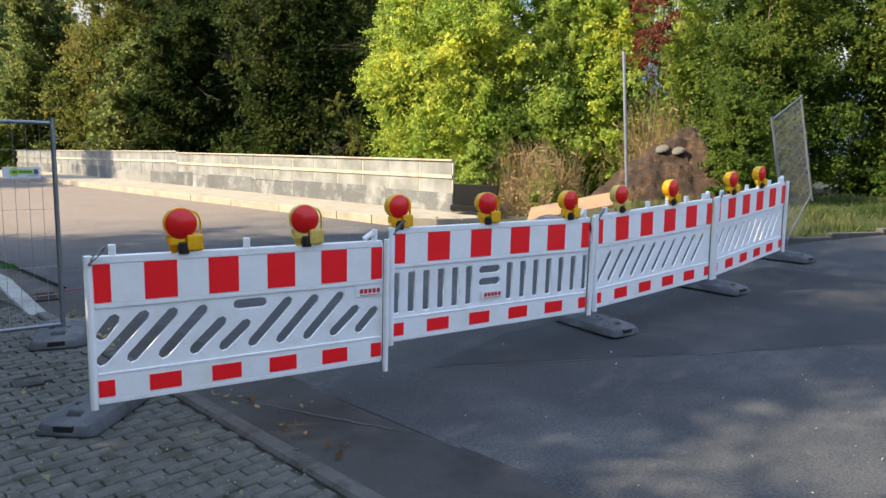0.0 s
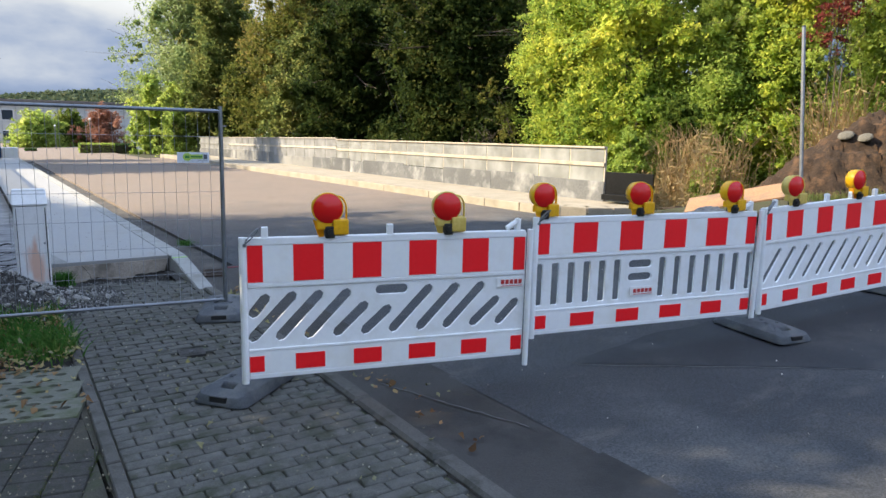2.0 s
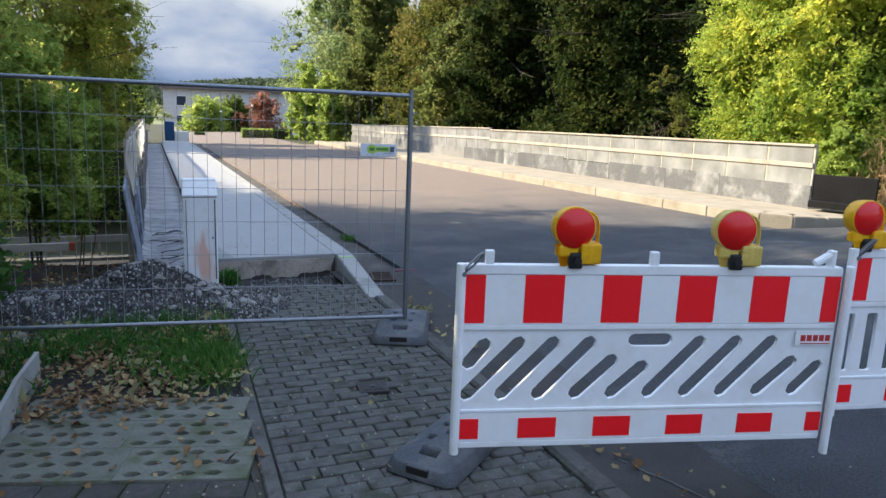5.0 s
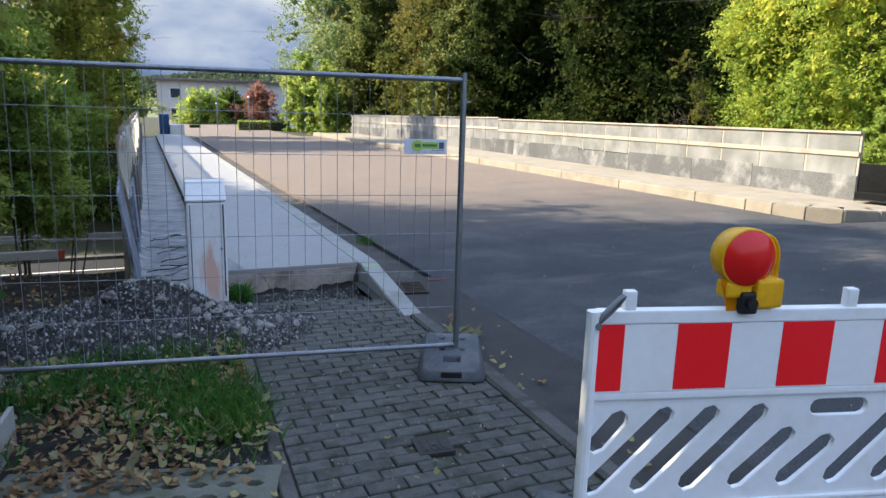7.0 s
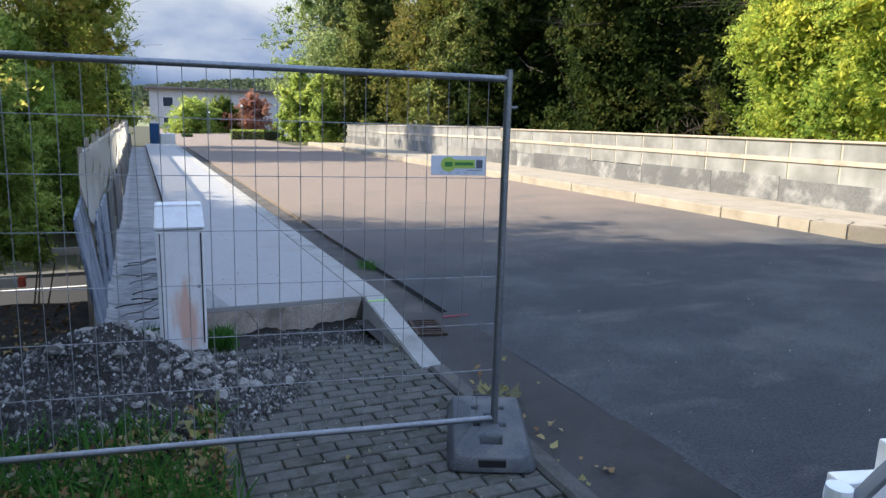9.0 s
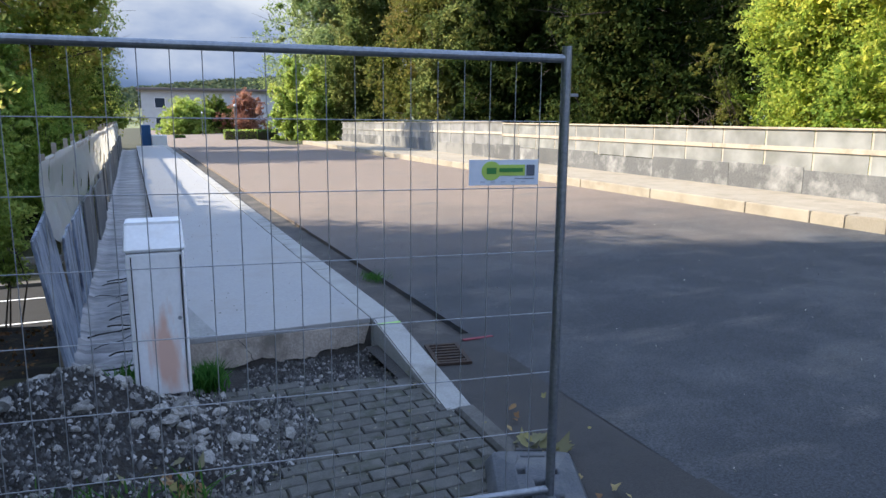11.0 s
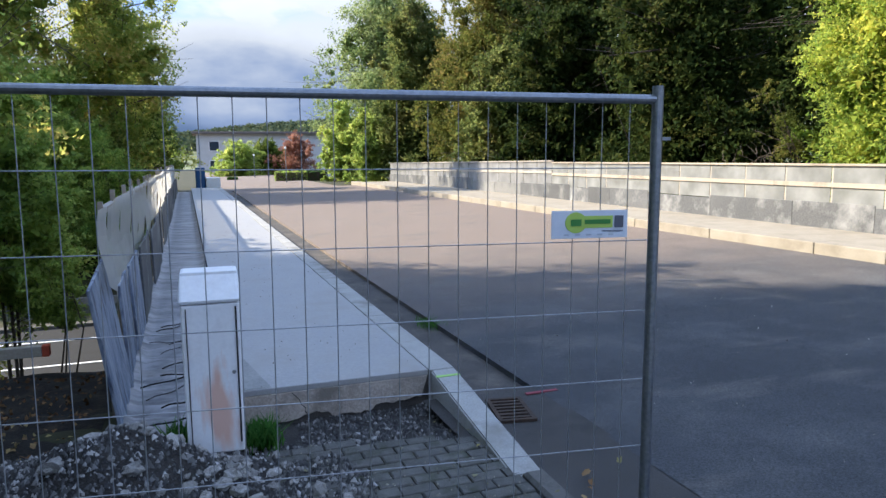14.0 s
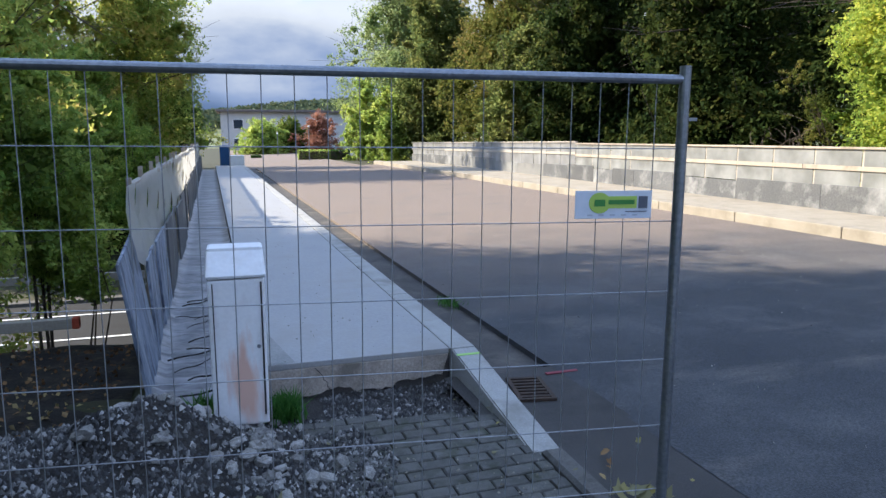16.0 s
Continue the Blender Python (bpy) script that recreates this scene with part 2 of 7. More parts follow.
JOINT = mat("joint_sand", (0.0405, 0.0378, 0.0297), (0.081, 0.07425, 0.0567), 0.95, 5, 90, 0.4, c3=(0.04725, 0.0675, 0.027), stain=3.0)
KERB = mat("kerb_concrete", (0.0734, 0.0707, 0.0643), (0.122, 0.116, 0.107), 0.9, 4.0, 90, 0.3, c3=(0.0551, 0.0539, 0.0459), stain=5.0, rand=0.14)
KERB_NEW = mat("kerb_pale", (0.272, 0.272, 0.258), (0.374, 0.371, 0.354), 0.85, 4.0, 80, 0.15, c3=(0.224, 0.218, 0.197), stain=3.0)
KERB_CREAM = mat("kerb_cream", (0.259, 0.227, 0.173), (0.346, 0.31, 0.245), 0.9, 2.0, 60, 0.25, c3=(0.238, 0.209, 0.158), stain=1.5)
SLAB = mat("white_slab", (0.2684, 0.2693, 0.2693), (0.33, 0.3291, 0.3256), 0.6, 1.2, 40, 0.06, c3=(0.279, 0.2719, 0.2578), stain=1.2)
CONCRETE = mat("concrete", (0.291, 0.252, 0.213), (0.47, 0.409, 0.347), 0.92, 3.0, 60, 0.4, c3=(0.19, 0.168, 0.14), stain=2.4)
SOIL = mat("dark_soil", (0.0132, 0.012, 0.0108), (0.039, 0.036, 0.0318), 0.98, 7.0, 60, 0.9)
EARTH = mat("brown_earth", (0.01518, 0.009151, 0.005803), (0.04464, 0.02678, 0.01518), 0.98, 5.0, 28, 1.0, c3=(0.08482, 0.04687, 0.02321), stain=3.5)
GROUND = mat("meadow", (0.02475, 0.03025, 0.0121), (0.055, 0.055, 0.02475), 0.98, 1.2, 25, 0.5, c3=(0.0385, 0.03025, 0.0176), stain=0.6)
# asphalt made dark and cool to stand for tree shade on the street
LOWER_ROAD_SHADE = mat("shaded_lower_road", (0.0085, 0.0098, 0.0125), (0.0145, 0.0165, 0.020), 0.9, 0.8, 50, 0.2, c3=(0.007, 0.008, 0.0095), stain=0.8)
WHITE_PLASTIC = mat("white_plastic", (0.84, 0.855, 0.87), (0.89, 0.90, 0.91), 0.42, 3.0, 30, 0.01, c3=(0.80, 0.80, 0.79), stain=5.0)
WHITE_FOIL = mat("white_foil", (0.86, 0.87, 0.88), (0.90, 0.91, 0.91), 0.35, 3.0, 30, 0.01, c3=(0.83, 0.82, 0.79), stain=2.0)
RED_FOIL = mat("red_foil", (0.98, 0.008, 0.014), (1.0, 0.014, 0.022), 0.42, 4.0, 60, 0.02)
YELLOW = mat("yellow_plastic", (0.82, 0.42, 0.003), (0.90, 0.49, 0.006), 0.4, 5, 40, 0.02, c3=(0.70, 0.34, 0.006), stain=6.0)
YELLOW_PALE = mat("faded_yellow_plastic", (0.66, 0.48, 0.10), (0.76, 0.58, 0.17), 0.45, 5, 40, 0.02, c3=(0.58, 0.40, 0.07), stain=6.0)
RED_LENS = plain("red_lens", (0.72, 0.010, 0.010), 0.16)
BLACK = plain("black_plastic", (0.012, 0.012, 0.013), 0.5)
RUBBER = mat("grey_rubber", (0.0638, 0.0713, 0.081), (0.109, 0.116, 0.128), 0.8, 6.0, 90, 0.35, c3=(0.143, 0.143, 0.143), stain=5.0)
ZINC = mat("galvanised_steel", (0.20, 0.215, 0.24), (0.31, 0.325, 0.35), 0.45, 8.0, 60, 0.03, metal=0.85)
WIRE = mat("galvanised_wire", (0.30, 0.31, 0.33), (0.42, 0.43, 0.45), 0.5, 8.0, 60, 0.0, metal=0.7)
IRON = mat("rusty_iron", (0.025, 0.018, 0.014), (0.06, 0.0375, 0.025), 0.85, 8.0, 70, 0.4)
TIMBER = mat("pale_timber", (0.33, 0.28, 0.215), (0.43, 0.37, 0.295), 0.8, 3.0, 50, 0.15, c3=(0.27, 0.225, 0.17), stain=2.0)
BOARD = mat("grey_board", (0.075, 0.078, 0.08), (0.125, 0.126, 0.125), 0.75, 1.4, 30, 0.1, c3=(0.26, 0.26, 0.25), stain=1.1, rand=0.22)
BOARD_PALE = mat("pale_board", (0.167, 0.167, 0.158), (0.228, 0.223, 0.208), 0.7, 1.2, 30, 0.08, c3=(0.122, 0.124, 0.124), stain=0.9, rand=0.12)
BOARD_BLUE = mat("stained_board", (0.10, 0.13, 0.19), (0.33, 0.36, 0.41), 0.7, 3.0, 30, 0.08, c3=(0.008, 0.014, 0.032), stain=4.2, rand=0.1, stretch=(1.6, 2.0, 0.4))
DARK_FILM = mat("dark_film", (0.0025, 0.00275, 0.00325), (0.007, 0.0075, 0.0085), 0.6, 3.0, 20, 0.3, spec=0.15)
GREY_FILM = mat("grey_film", (0.0632, 0.0632, 0.0667), (0.231, 0.231, 0.235), 0.45, 6.0, 22, 0.7, c3=(0.281, 0.281, 0.288), stain=3.0, stretch=(0.246, 0.855, 0.702))
STONE = mat("rubble_stone", (0.185, 0.1806, 0.1709), (0.37, 0.3611, 0.3374), 0.95, 6.0, 50, 0.4, c3=(0.185, 0.1754, 0.1621), stain=3.0, rand=0.35)
PLYWOOD = mat("plywood", (0.24, 0.135, 0.07), (0.36, 0.215, 0.12), 0.7, 2.0, 30, 0.08, c3=(0.16, 0.115, 0.08), stain=2.0)
RED_END = mat("red_paint", (0.36, 0.06, 0.03), (0.48, 0.10, 0.05), 0.7, 5, 40, 0.05)
GRID = mat("grid_concrete", (0.106, 0.109, 0.0859), (0.165, 0.165, 0.135), 0.92, 6.0, 80, 0.3, c3=(0.0794, 0.0926, 0.0463), stain=5.0, rand=0.1)
BARK = mat("bark", (0.055, 0.042, 0.030), (0.13, 0.105, 0.078), 0.95, 6.0, 30, 0.6)
RENDER = mat("house_render", (0.50, 0.495, 0.475), (0.60, 0.595, 0.57), 0.9, 1.0, 20, 0.05)
ROOF = mat("roof", (0.13, 0.11, 0.10), (0.20, 0.175, 0.16), 0.9, 2.0, 20, 0.1)
BLUE = mat("blue_paint", (0.015, 0.07, 0.20), (0.025, 0.10, 0.27), 0.5, 2.0, 20, 0.02)
WINDOW_DARK = plain("dark_pane", (0.03, 0.04, 0.055), 0.12)
SIGN_WHITE = mat("sign_white", (0.62, 0.66, 0.74), (0.70, 0.73, 0.80), 0.4, 4, 30, 0.0)
LIME = plain("lime_print", (0.42, 0.58, 0.10), 0.45)
GREEN_PRINT = plain("green_print", (0.05, 0.22, 0.04), 0.45)
GREY_PRINT = plain("grey_print", (0.10, 0.11, 0.14), 0.5)
RED_PRINT = plain("red_print", (0.50, 0.03, 0.03), 0.5)
PINK_SPRAY = plain("pink_spray", (0.22, 0.05, 0.065), 0.9)
LIME_SPRAY = plain("lime_spray", (0.32, 0.55, 0.14), 0.8)

# yellow-green leaves, brightened so that the colour carries sunlight
LEAF_SUNLIT = leaf_mat("leaf_sunlit", [(0.084, 0.1512, 0.028), (0.1904, 0.28, 0.0448), (0.3808, 0.4256, 0.0616), (0.616, 0.56, 0.0896)], 0.42)
# dark green leaves, lowered so that the colour carries the crowns' shade
LEAF_SHADED = leaf_mat("leaf_shaded", [(0.0101, 0.0202, 0.005), (0.0202, 0.0374, 0.0079), (0.0418, 0.0605, 0.0122), (0.0864, 0.0878, 0.0216)], 0.34)
LEAF_MID = leaf_mat("leaf_mid", [(0.032, 0.062, 0.0125), (0.060, 0.103, 0.0175), (0.106, 0.146, 0.025), (0.19, 0.185, 0.035)], 0.48)
LEAF_AUTUMN = leaf_mat("leaf_autumn", [(0.0382, 0.0612, 0.0127), (0.0833, 0.1062, 0.0187), (0.1445, 0.1462, 0.0306), (0.2125, 0.1615, 0.0467)], 0.42)
LEAF_GOLD = leaf_mat("leaf_gold", [(0.0875, 0.1562, 0.0312), (0.175, 0.2375, 0.0438), (0.3, 0.3125, 0.0625), (0.45, 0.3375, 0.1)], 0.55)
LEAF_BANK = leaf_mat("leaf_bank", [(0.0675, 0.1275, 0.0255), (0.1275, 0.21, 0.0375), (0.225, 0.3, 0.0525), (0.405, 0.405, 0.075)], 0.5)
LEAF_OLIVE = leaf_mat("leaf_olive", [(0.0433, 0.0698, 0.02), (0.0797, 0.113, 0.0298), (0.1326, 0.1564, 0.0433), (0.1997, 0.1861, 0.0598)], 0.6)
LEAF_LIGHT = leaf_mat("leaf_light", [(0.1008, 0.168, 0.0376), (0.1882, 0.2688, 0.0538), (0.2957, 0.3629, 0.0739), (0.4301, 0.4435, 0.1008)], 0.5)
LEAF_SILVER = leaf_mat("leaf_silver", [(0.0837, 0.1323, 0.0432), (0.1553, 0.216, 0.0716), (0.243, 0.297, 0.1188), (0.324, 0.3578, 0.1755)], 0.42)
LEAF_RED = leaf_mat("leaf_red", [(0.17, 0.085, 0.055), (0.25, 0.125, 0.08), (0.32, 0.17, 0.11), (0.28, 0.19, 0.10)], 0.35)
LEAF_CRIMSON = leaf_mat("leaf_crimson", [(0.07, 0.017, 0.015), (0.12, 0.026, 0.022), (0.17, 0.045, 0.034), (0.11, 0.07, 0.03)], 0.3)
LEAF_DRY = leaf_mat("leaf_dry", [(0.19, 0.13, 0.065), (0.30, 0.21, 0.10), (0.38, 0.29, 0.15), (0.22, 0.24, 0.08)], 0.35)
LEAF_FALLEN = leaf_mat("leaf_fallen", [(0.0583, 0.0341, 0.0194), (0.146, 0.0828, 0.0389), (0.253, 0.156, 0.0778), (0.321, 0.263, 0.127), (0.33, 0.33, 0.117)], 0.1)
LEAF_HEDGE = leaf_mat("leaf_hedge", [(0.0176, 0.048, 0.0128), (0.032, 0.076, 0.0176), (0.052, 0.108, 0.024), (0.088, 0.136, 0.032)], 0.3)
LEAF_FAR = leaf_mat("leaf_far", [(0.040, 0.062, 0.040), (0.060, 0.088, 0.050), (0.085, 0.11, 0.06), (0.12, 0.12, 0.06)], 0.2)
HILL_GRASS = mat("hill_grass", (0.10, 0.13, 0.06), (0.20, 0.22, 0.11), 0.95, 0.01, 0.05, 0.0, c3=(0.26, 0.24, 0.13), stain=0.006)
GRASS_DRY = leaf_mat("verge_grass", [(0.03, 0.055, 0.016), (0.055, 0.085, 0.024), (0.11, 0.125, 0.045), (0.20, 0.18, 0.08)], 0.3)
GRASS = leaf_mat("grass_blades", [(0.02, 0.068, 0.0144), (0.036, 0.112, 0.02), (0.064, 0.16, 0.028), (0.128, 0.184, 0.04)], 0.35)


# ---- building helpers ----
def part(name, bm, material, parent=None, label="", smooth=False):
    me = bpy.data.meshes.new(name)
    bm.to_mesh(me)
    bm.free()
    me.materials.append(material)
    if smooth:
        for p in me.polygons:
            p.use_smooth = True
    ob = new(name, me)
    if parent:
        ob.parent = parent
    if label:
        ob["label"] = label
    return ob


def share(name, me, parent, m):
    """An object on a mesh that others use too."""
    ob = new(name, me)
    ob.parent = parent
    ob.matrix_basis = m
    return ob


def empty(name, m, label, category, group="", kind=""):
    ob = new(name)
    ob.empty_display_size = 0.1
    ob.matrix_basis = m
    return tagged(ob, label, category, group, kind)


def box(bm, x0, x1, y0, y1, z0, z1, bevel=0.0, m=None):
    """Adds a box, its edges rounded by bevel."""
    mat4 = Matrix.Translation(((x0 + x1) / 2, (y0 + y1) / 2, (z0 + z1) / 2)) @ Matrix.Diagonal((x1 - x0, y1 - y0, z1 - z0, 1))
    if m:
        mat4 = m @ mat4
    r = bmesh.ops.create_cube(bm, size=1, matrix=mat4)
    if bevel:
        edges = {e for v in r["verts"] for e in v.link_edges}
        bmesh.ops.bevel(bm, geom=list(edges), offset=bevel, segments=2, affect="EDGES", profile=0.6)
    return bm


def prism(bm, rim, z0, z1):
    """Adds an upright prism on an outline that runs anticlockwise."""
    lo = [bm.verts.new((x, y, z0)) for x, y in rim]
    hi = [bm.verts.new((x, y, z1)) for x, y in rim]
    bm.faces.new(lo[::-1])
    bm.faces.new(hi)
    for k in range(len(rim)):
        j = (k + 1) % len(rim)
        bm.faces.new((lo[k], lo[j], hi[j], hi[k]))
    return bm


def tube(bm, a, b, r, n=10, r2=None):
    """Adds a closed cylinder or cone from a to b."""
    a, b = Vector(a), Vector(b)
    d = b - a
    q = d.to_track_quat("Z", "Y").to_matrix().to_4x4()
    bmesh.ops.create_cone(bm, cap_ends=True, segments=n, radius1=r, radius2=r if r2 is None else r2, depth=d.length,
                          matrix=Matrix.Translation((a + b) / 2) @ q)
    return bm


def pipe(bm, pts, r, n=7, flat=1.0):
    """Adds one bent rod through the points; flat widens it along y."""
    pts = [Vector(p) for p in pts]
    rings = []
    for i, p in enumerate(pts):
        d = (pts[min(i + 1, len(pts) - 1)] - pts[max(i - 1, 0)]).normalized()
        side = d.cross(Vector((0, 1, 0)))
        side = side.normalized() if side.length > 0.05 else Vector((1, 0, 0))
        up = side.cross(d).normalized()
        rad = r[i] if isinstance(r, (list, tuple)) else r
        rings.append([bm.verts.new(p + side * rad * math.cos(2 * math.pi * k / n) + up * rad * flat * math.sin(2 * math.pi * k / n)) for k in range(n)])
    for a, b in zip(rings, rings[1:]):
        for k in range(n):
            bm.faces.new((a[k], a[(k + 1) % n], b[(k + 1) % n], b[k]))
    bm.faces.new(rings[0][::-1])
    bm.faces.new(rings[-1])
    return bm


def lathe(bm, profile, n=28, m=None):
    """Adds a turned body: profile of (radius, height) along z."""
    m = m or Matrix()
    rings = []
    for r, z in profile:
        rings.append([bm.verts.new(m @ Vector((r * math.cos(2 * math.pi * i / n), r * math.sin(2 * math.pi * i / n), z))) for i in range(n)])
    for p, q in zip(rings, rings[1:]):
        for i in range(n):
            bm.faces.new((p[i], p[(i + 1) % n], q[(i + 1) % n], q[i]))
    bm.faces.new(rings[0][::-1])
    bm.faces.new(rings[-1])
    return bm


def plate(loops, depth, name="plate", bevel=0.0):
    """A mesh of an outline with holes (closed loops of (x, z)), standing in the xz plane, thick along y."""
    cu = bpy.data.curves.new(name, "CURVE")
    cu.dimensions, cu.fill_mode, cu.extrude, cu.bevel_depth, cu.bevel_resolution = "2D", "BOTH", depth / 2 - bevel, bevel, 1
    for loop in loops:
        sp = cu.splines.new("POLY")
        sp.points.add(len(loop) - 1)
        for p, (x, z) in zip(sp.points, loop):
            p.co = (x, z, 0, 1)
        sp.use_cyclic_u = True
    ob = bpy.data.objects.new(name, cu)
    me = bpy.data.meshes.new_from_object(ob)
    bpy.data.objects.remove(ob)
    bpy.data.curves.remove(cu)
    me.transform(Matrix.Rotation(radians(90), 4, "X"))
    bm = bmesh.new()
    bm.from_mesh(me)
    bmesh.ops.remove_doubles(bm, verts=list(bm.verts), dist=0.0002)
    bm.to_mesh(me)
    bm.free()
    return me


def slot(x0, z0, x1, z1, w, n=5):
    """A rounded slot of width w from one point to another."""
    a = math.atan2(z1 - z0, x1 - x0)
    pts = []
    for cx, cz, start in ((x1, z1, a - math.pi / 2), (x0, z0, a + math.pi / 2)):
        for i in range(n + 1):
            t = start + math.pi * i / n
            pts.append((cx + w / 2 * math.cos(t), cz + w / 2 * math.sin(t)))
    return pts


def mesh_np(name, verts, faces, material, parent=None):
    """A mesh from arrays of corners and of equal-sided faces."""
    me = bpy.data.meshes.new(name)
    k = faces.shape[1]
    me.vertices.add(len(verts))
    me.vertices.foreach_set("co", np.ascontiguousarray(verts, dtype=np.float32).ravel())
    me.loops.add(len(faces) * k)
    me.loops.foreach_set("vertex_index", np.ascontiguousarray(faces, dtype=np.int32).ravel())
    me.polygons.add(len(faces))
    me.polygons.foreach_set("loop_start", np.arange(0, len(faces) * k, k, dtype=np.int32))
    me.update(calc_edges=True)
    me.materials.append(material)
    ob = new(name, me)
    if parent:
        ob.parent = parent
    return ob


def sheet(name, xs, ys, height, material):
    """A ground sheet on a grid, its height a function of x and y."""
    xs, ys = np.asarray(xs, float), np.asarray(ys, float)
    gx, gy = np.meshgrid(xs, ys)
    gz = height(gx, gy)
    nx, ny = len(xs), len(ys)
    i = (np.arange(ny - 1)[:, None] * nx + np.arange(nx - 1)[None]).ravel()
    ob = mesh_np(name, np.stack([gx, gy, gz], -1).reshape(-1, 3), np.stack([i, i + 1, i + nx + 1, i + nx], 1), material)
    for p in ob.data.polygons:
        p.use_smooth = True
    return ob


def leaves(rng, centres, outward, size, aspect=0.6, flat=0.35, tri=False):
    """Corners and faces of folded leaves at the given places."""
    n = len(centres)
    d = rng.normal(size=(n, 3))
    d += outward * 0.6
    d[:, 2] -= flat * 0.6
    d /= np.linalg.norm(d, axis=1, keepdims=True)
    up = rng.normal(size=(n, 3)) * 0.7 + np.array([0, 0, 1.0]) * flat * 2 + outward * 0.5
    side = np.cross(d, up)
    side /= np.linalg.norm(side, axis=1, keepdims=True) + 1e-9
    nor = np.cross(side, d)
    s = (size * rng.uniform(0.6, 1.35, n))[:, None]
    a = centres - d * s * 0.5
    c = centres + d * s * 0.5
    w = s * aspect * 0.5
    b = centres + side * w + nor * s * 0.12 - d * s * 0.08
    e = centres - side * w + nor * s * 0.12 - d * s * 0.08
    v = np.stack([a, b, c, e], 1).reshape(-1, 3)
    k = np.arange(n) * 4
    if tri:
        v = np.stack([a, c + side * w * 0.9, c - side * w * 0.9 - nor * w * 0.5], 1).reshape(-1, 3)
        return v, np.arange(n * 3).reshape(-1, 3)
    f = np.concatenate([np.stack([k, k + 1, k + 2], 1), np.stack([k, k + 2, k + 3], 1)])
    return v, f


def crown_points(rng, n, clumps, shell=0.5, per=26, spray=0.34):
    """Places for leaves: sprays of leaves spread over the skins of ellipsoid clumps (x, y, z, rx, ry, rz)."""
    c = np.array(clumps, float)
    wgt = c[:, 3] * c[:, 4]
    m = max(1, n // per)
    pick = rng.choice(len(c), m, p=wgt / wgt.sum())
    u = rng.normal(size=(m, 3))
    u[:, 2] += 0.25
    u /= np.linalg.norm(u, axis=1, keepdims=True)
    r = rng.uniform(shell, 1.0, m) ** 0.6 + rng.normal(size=m) * 0.10
    tip = c[pick, :3] + u * r[:, None] * c[pick, 3:]
    # leaves of a spray hang along a short twig that points outward
    k = np.repeat(np.arange(m), per)
    along = rng.uniform(-1, 0.55, len(k))[:, None]
    s = (c[pick, 3] * spray)[k][:, None]
    pts = tip[k] + u[k] * along * s + rng.normal(size=(len(k), 3)) * s * np.array([0.42, 0.42, 0.28])
    pts[:, 2] -= 0.12 * s[:, 0] * (along[:, 0] + 1) ** 2
    return pts, u[k]


def grow(rng, height, spread, n_clumps, low=0.25, lean=(0, 0)):
    """Clumps of a crown: ellipsoids in local metres, large within and small towards the rim."""
    out = []
    for i in range(n_clumps):
        f = (i + rng.uniform(0.1, 0.9)) / n_clumps
        z = height * (low + (0.96 - low) * f)
        prof = max(0.12, math.sin(math.pi * (0.20 + 0.74 * f)) ** 0.75)
        a = i * 2.399 + rng.uniform(-0.6, 0.6)
        rim = rng.uniform(0.25, 1.0)
        rr = spread * prof * rim
        s = spread * rng.uniform(0.17, 0.30) * (1.25 - 0.5 * rim)
        out.append((rr * math.cos(a) + lean[0] * f, rr * math.sin(a) + lean[1] * f, z, s, s, s * rng.uniform(0.7, 1.2)))
    for i in range(max(3, n_clumps // 6)):
        f = (i + 0.5) / max(3, n_clumps // 6)
        prof = max(0.3, math.sin(math.pi * (0.20 + 0.70 * f)))
        out.append((lean[0] * f + rng.uniform(-0.2, 0.2) * spread, lean[1] * f + rng.uniform(-0.2, 0.2) * spread, height * (low + (0.88 - low) * f), spread * 0.62 * prof, spread * 0.62 * prof, spread * 0.5))
    return out


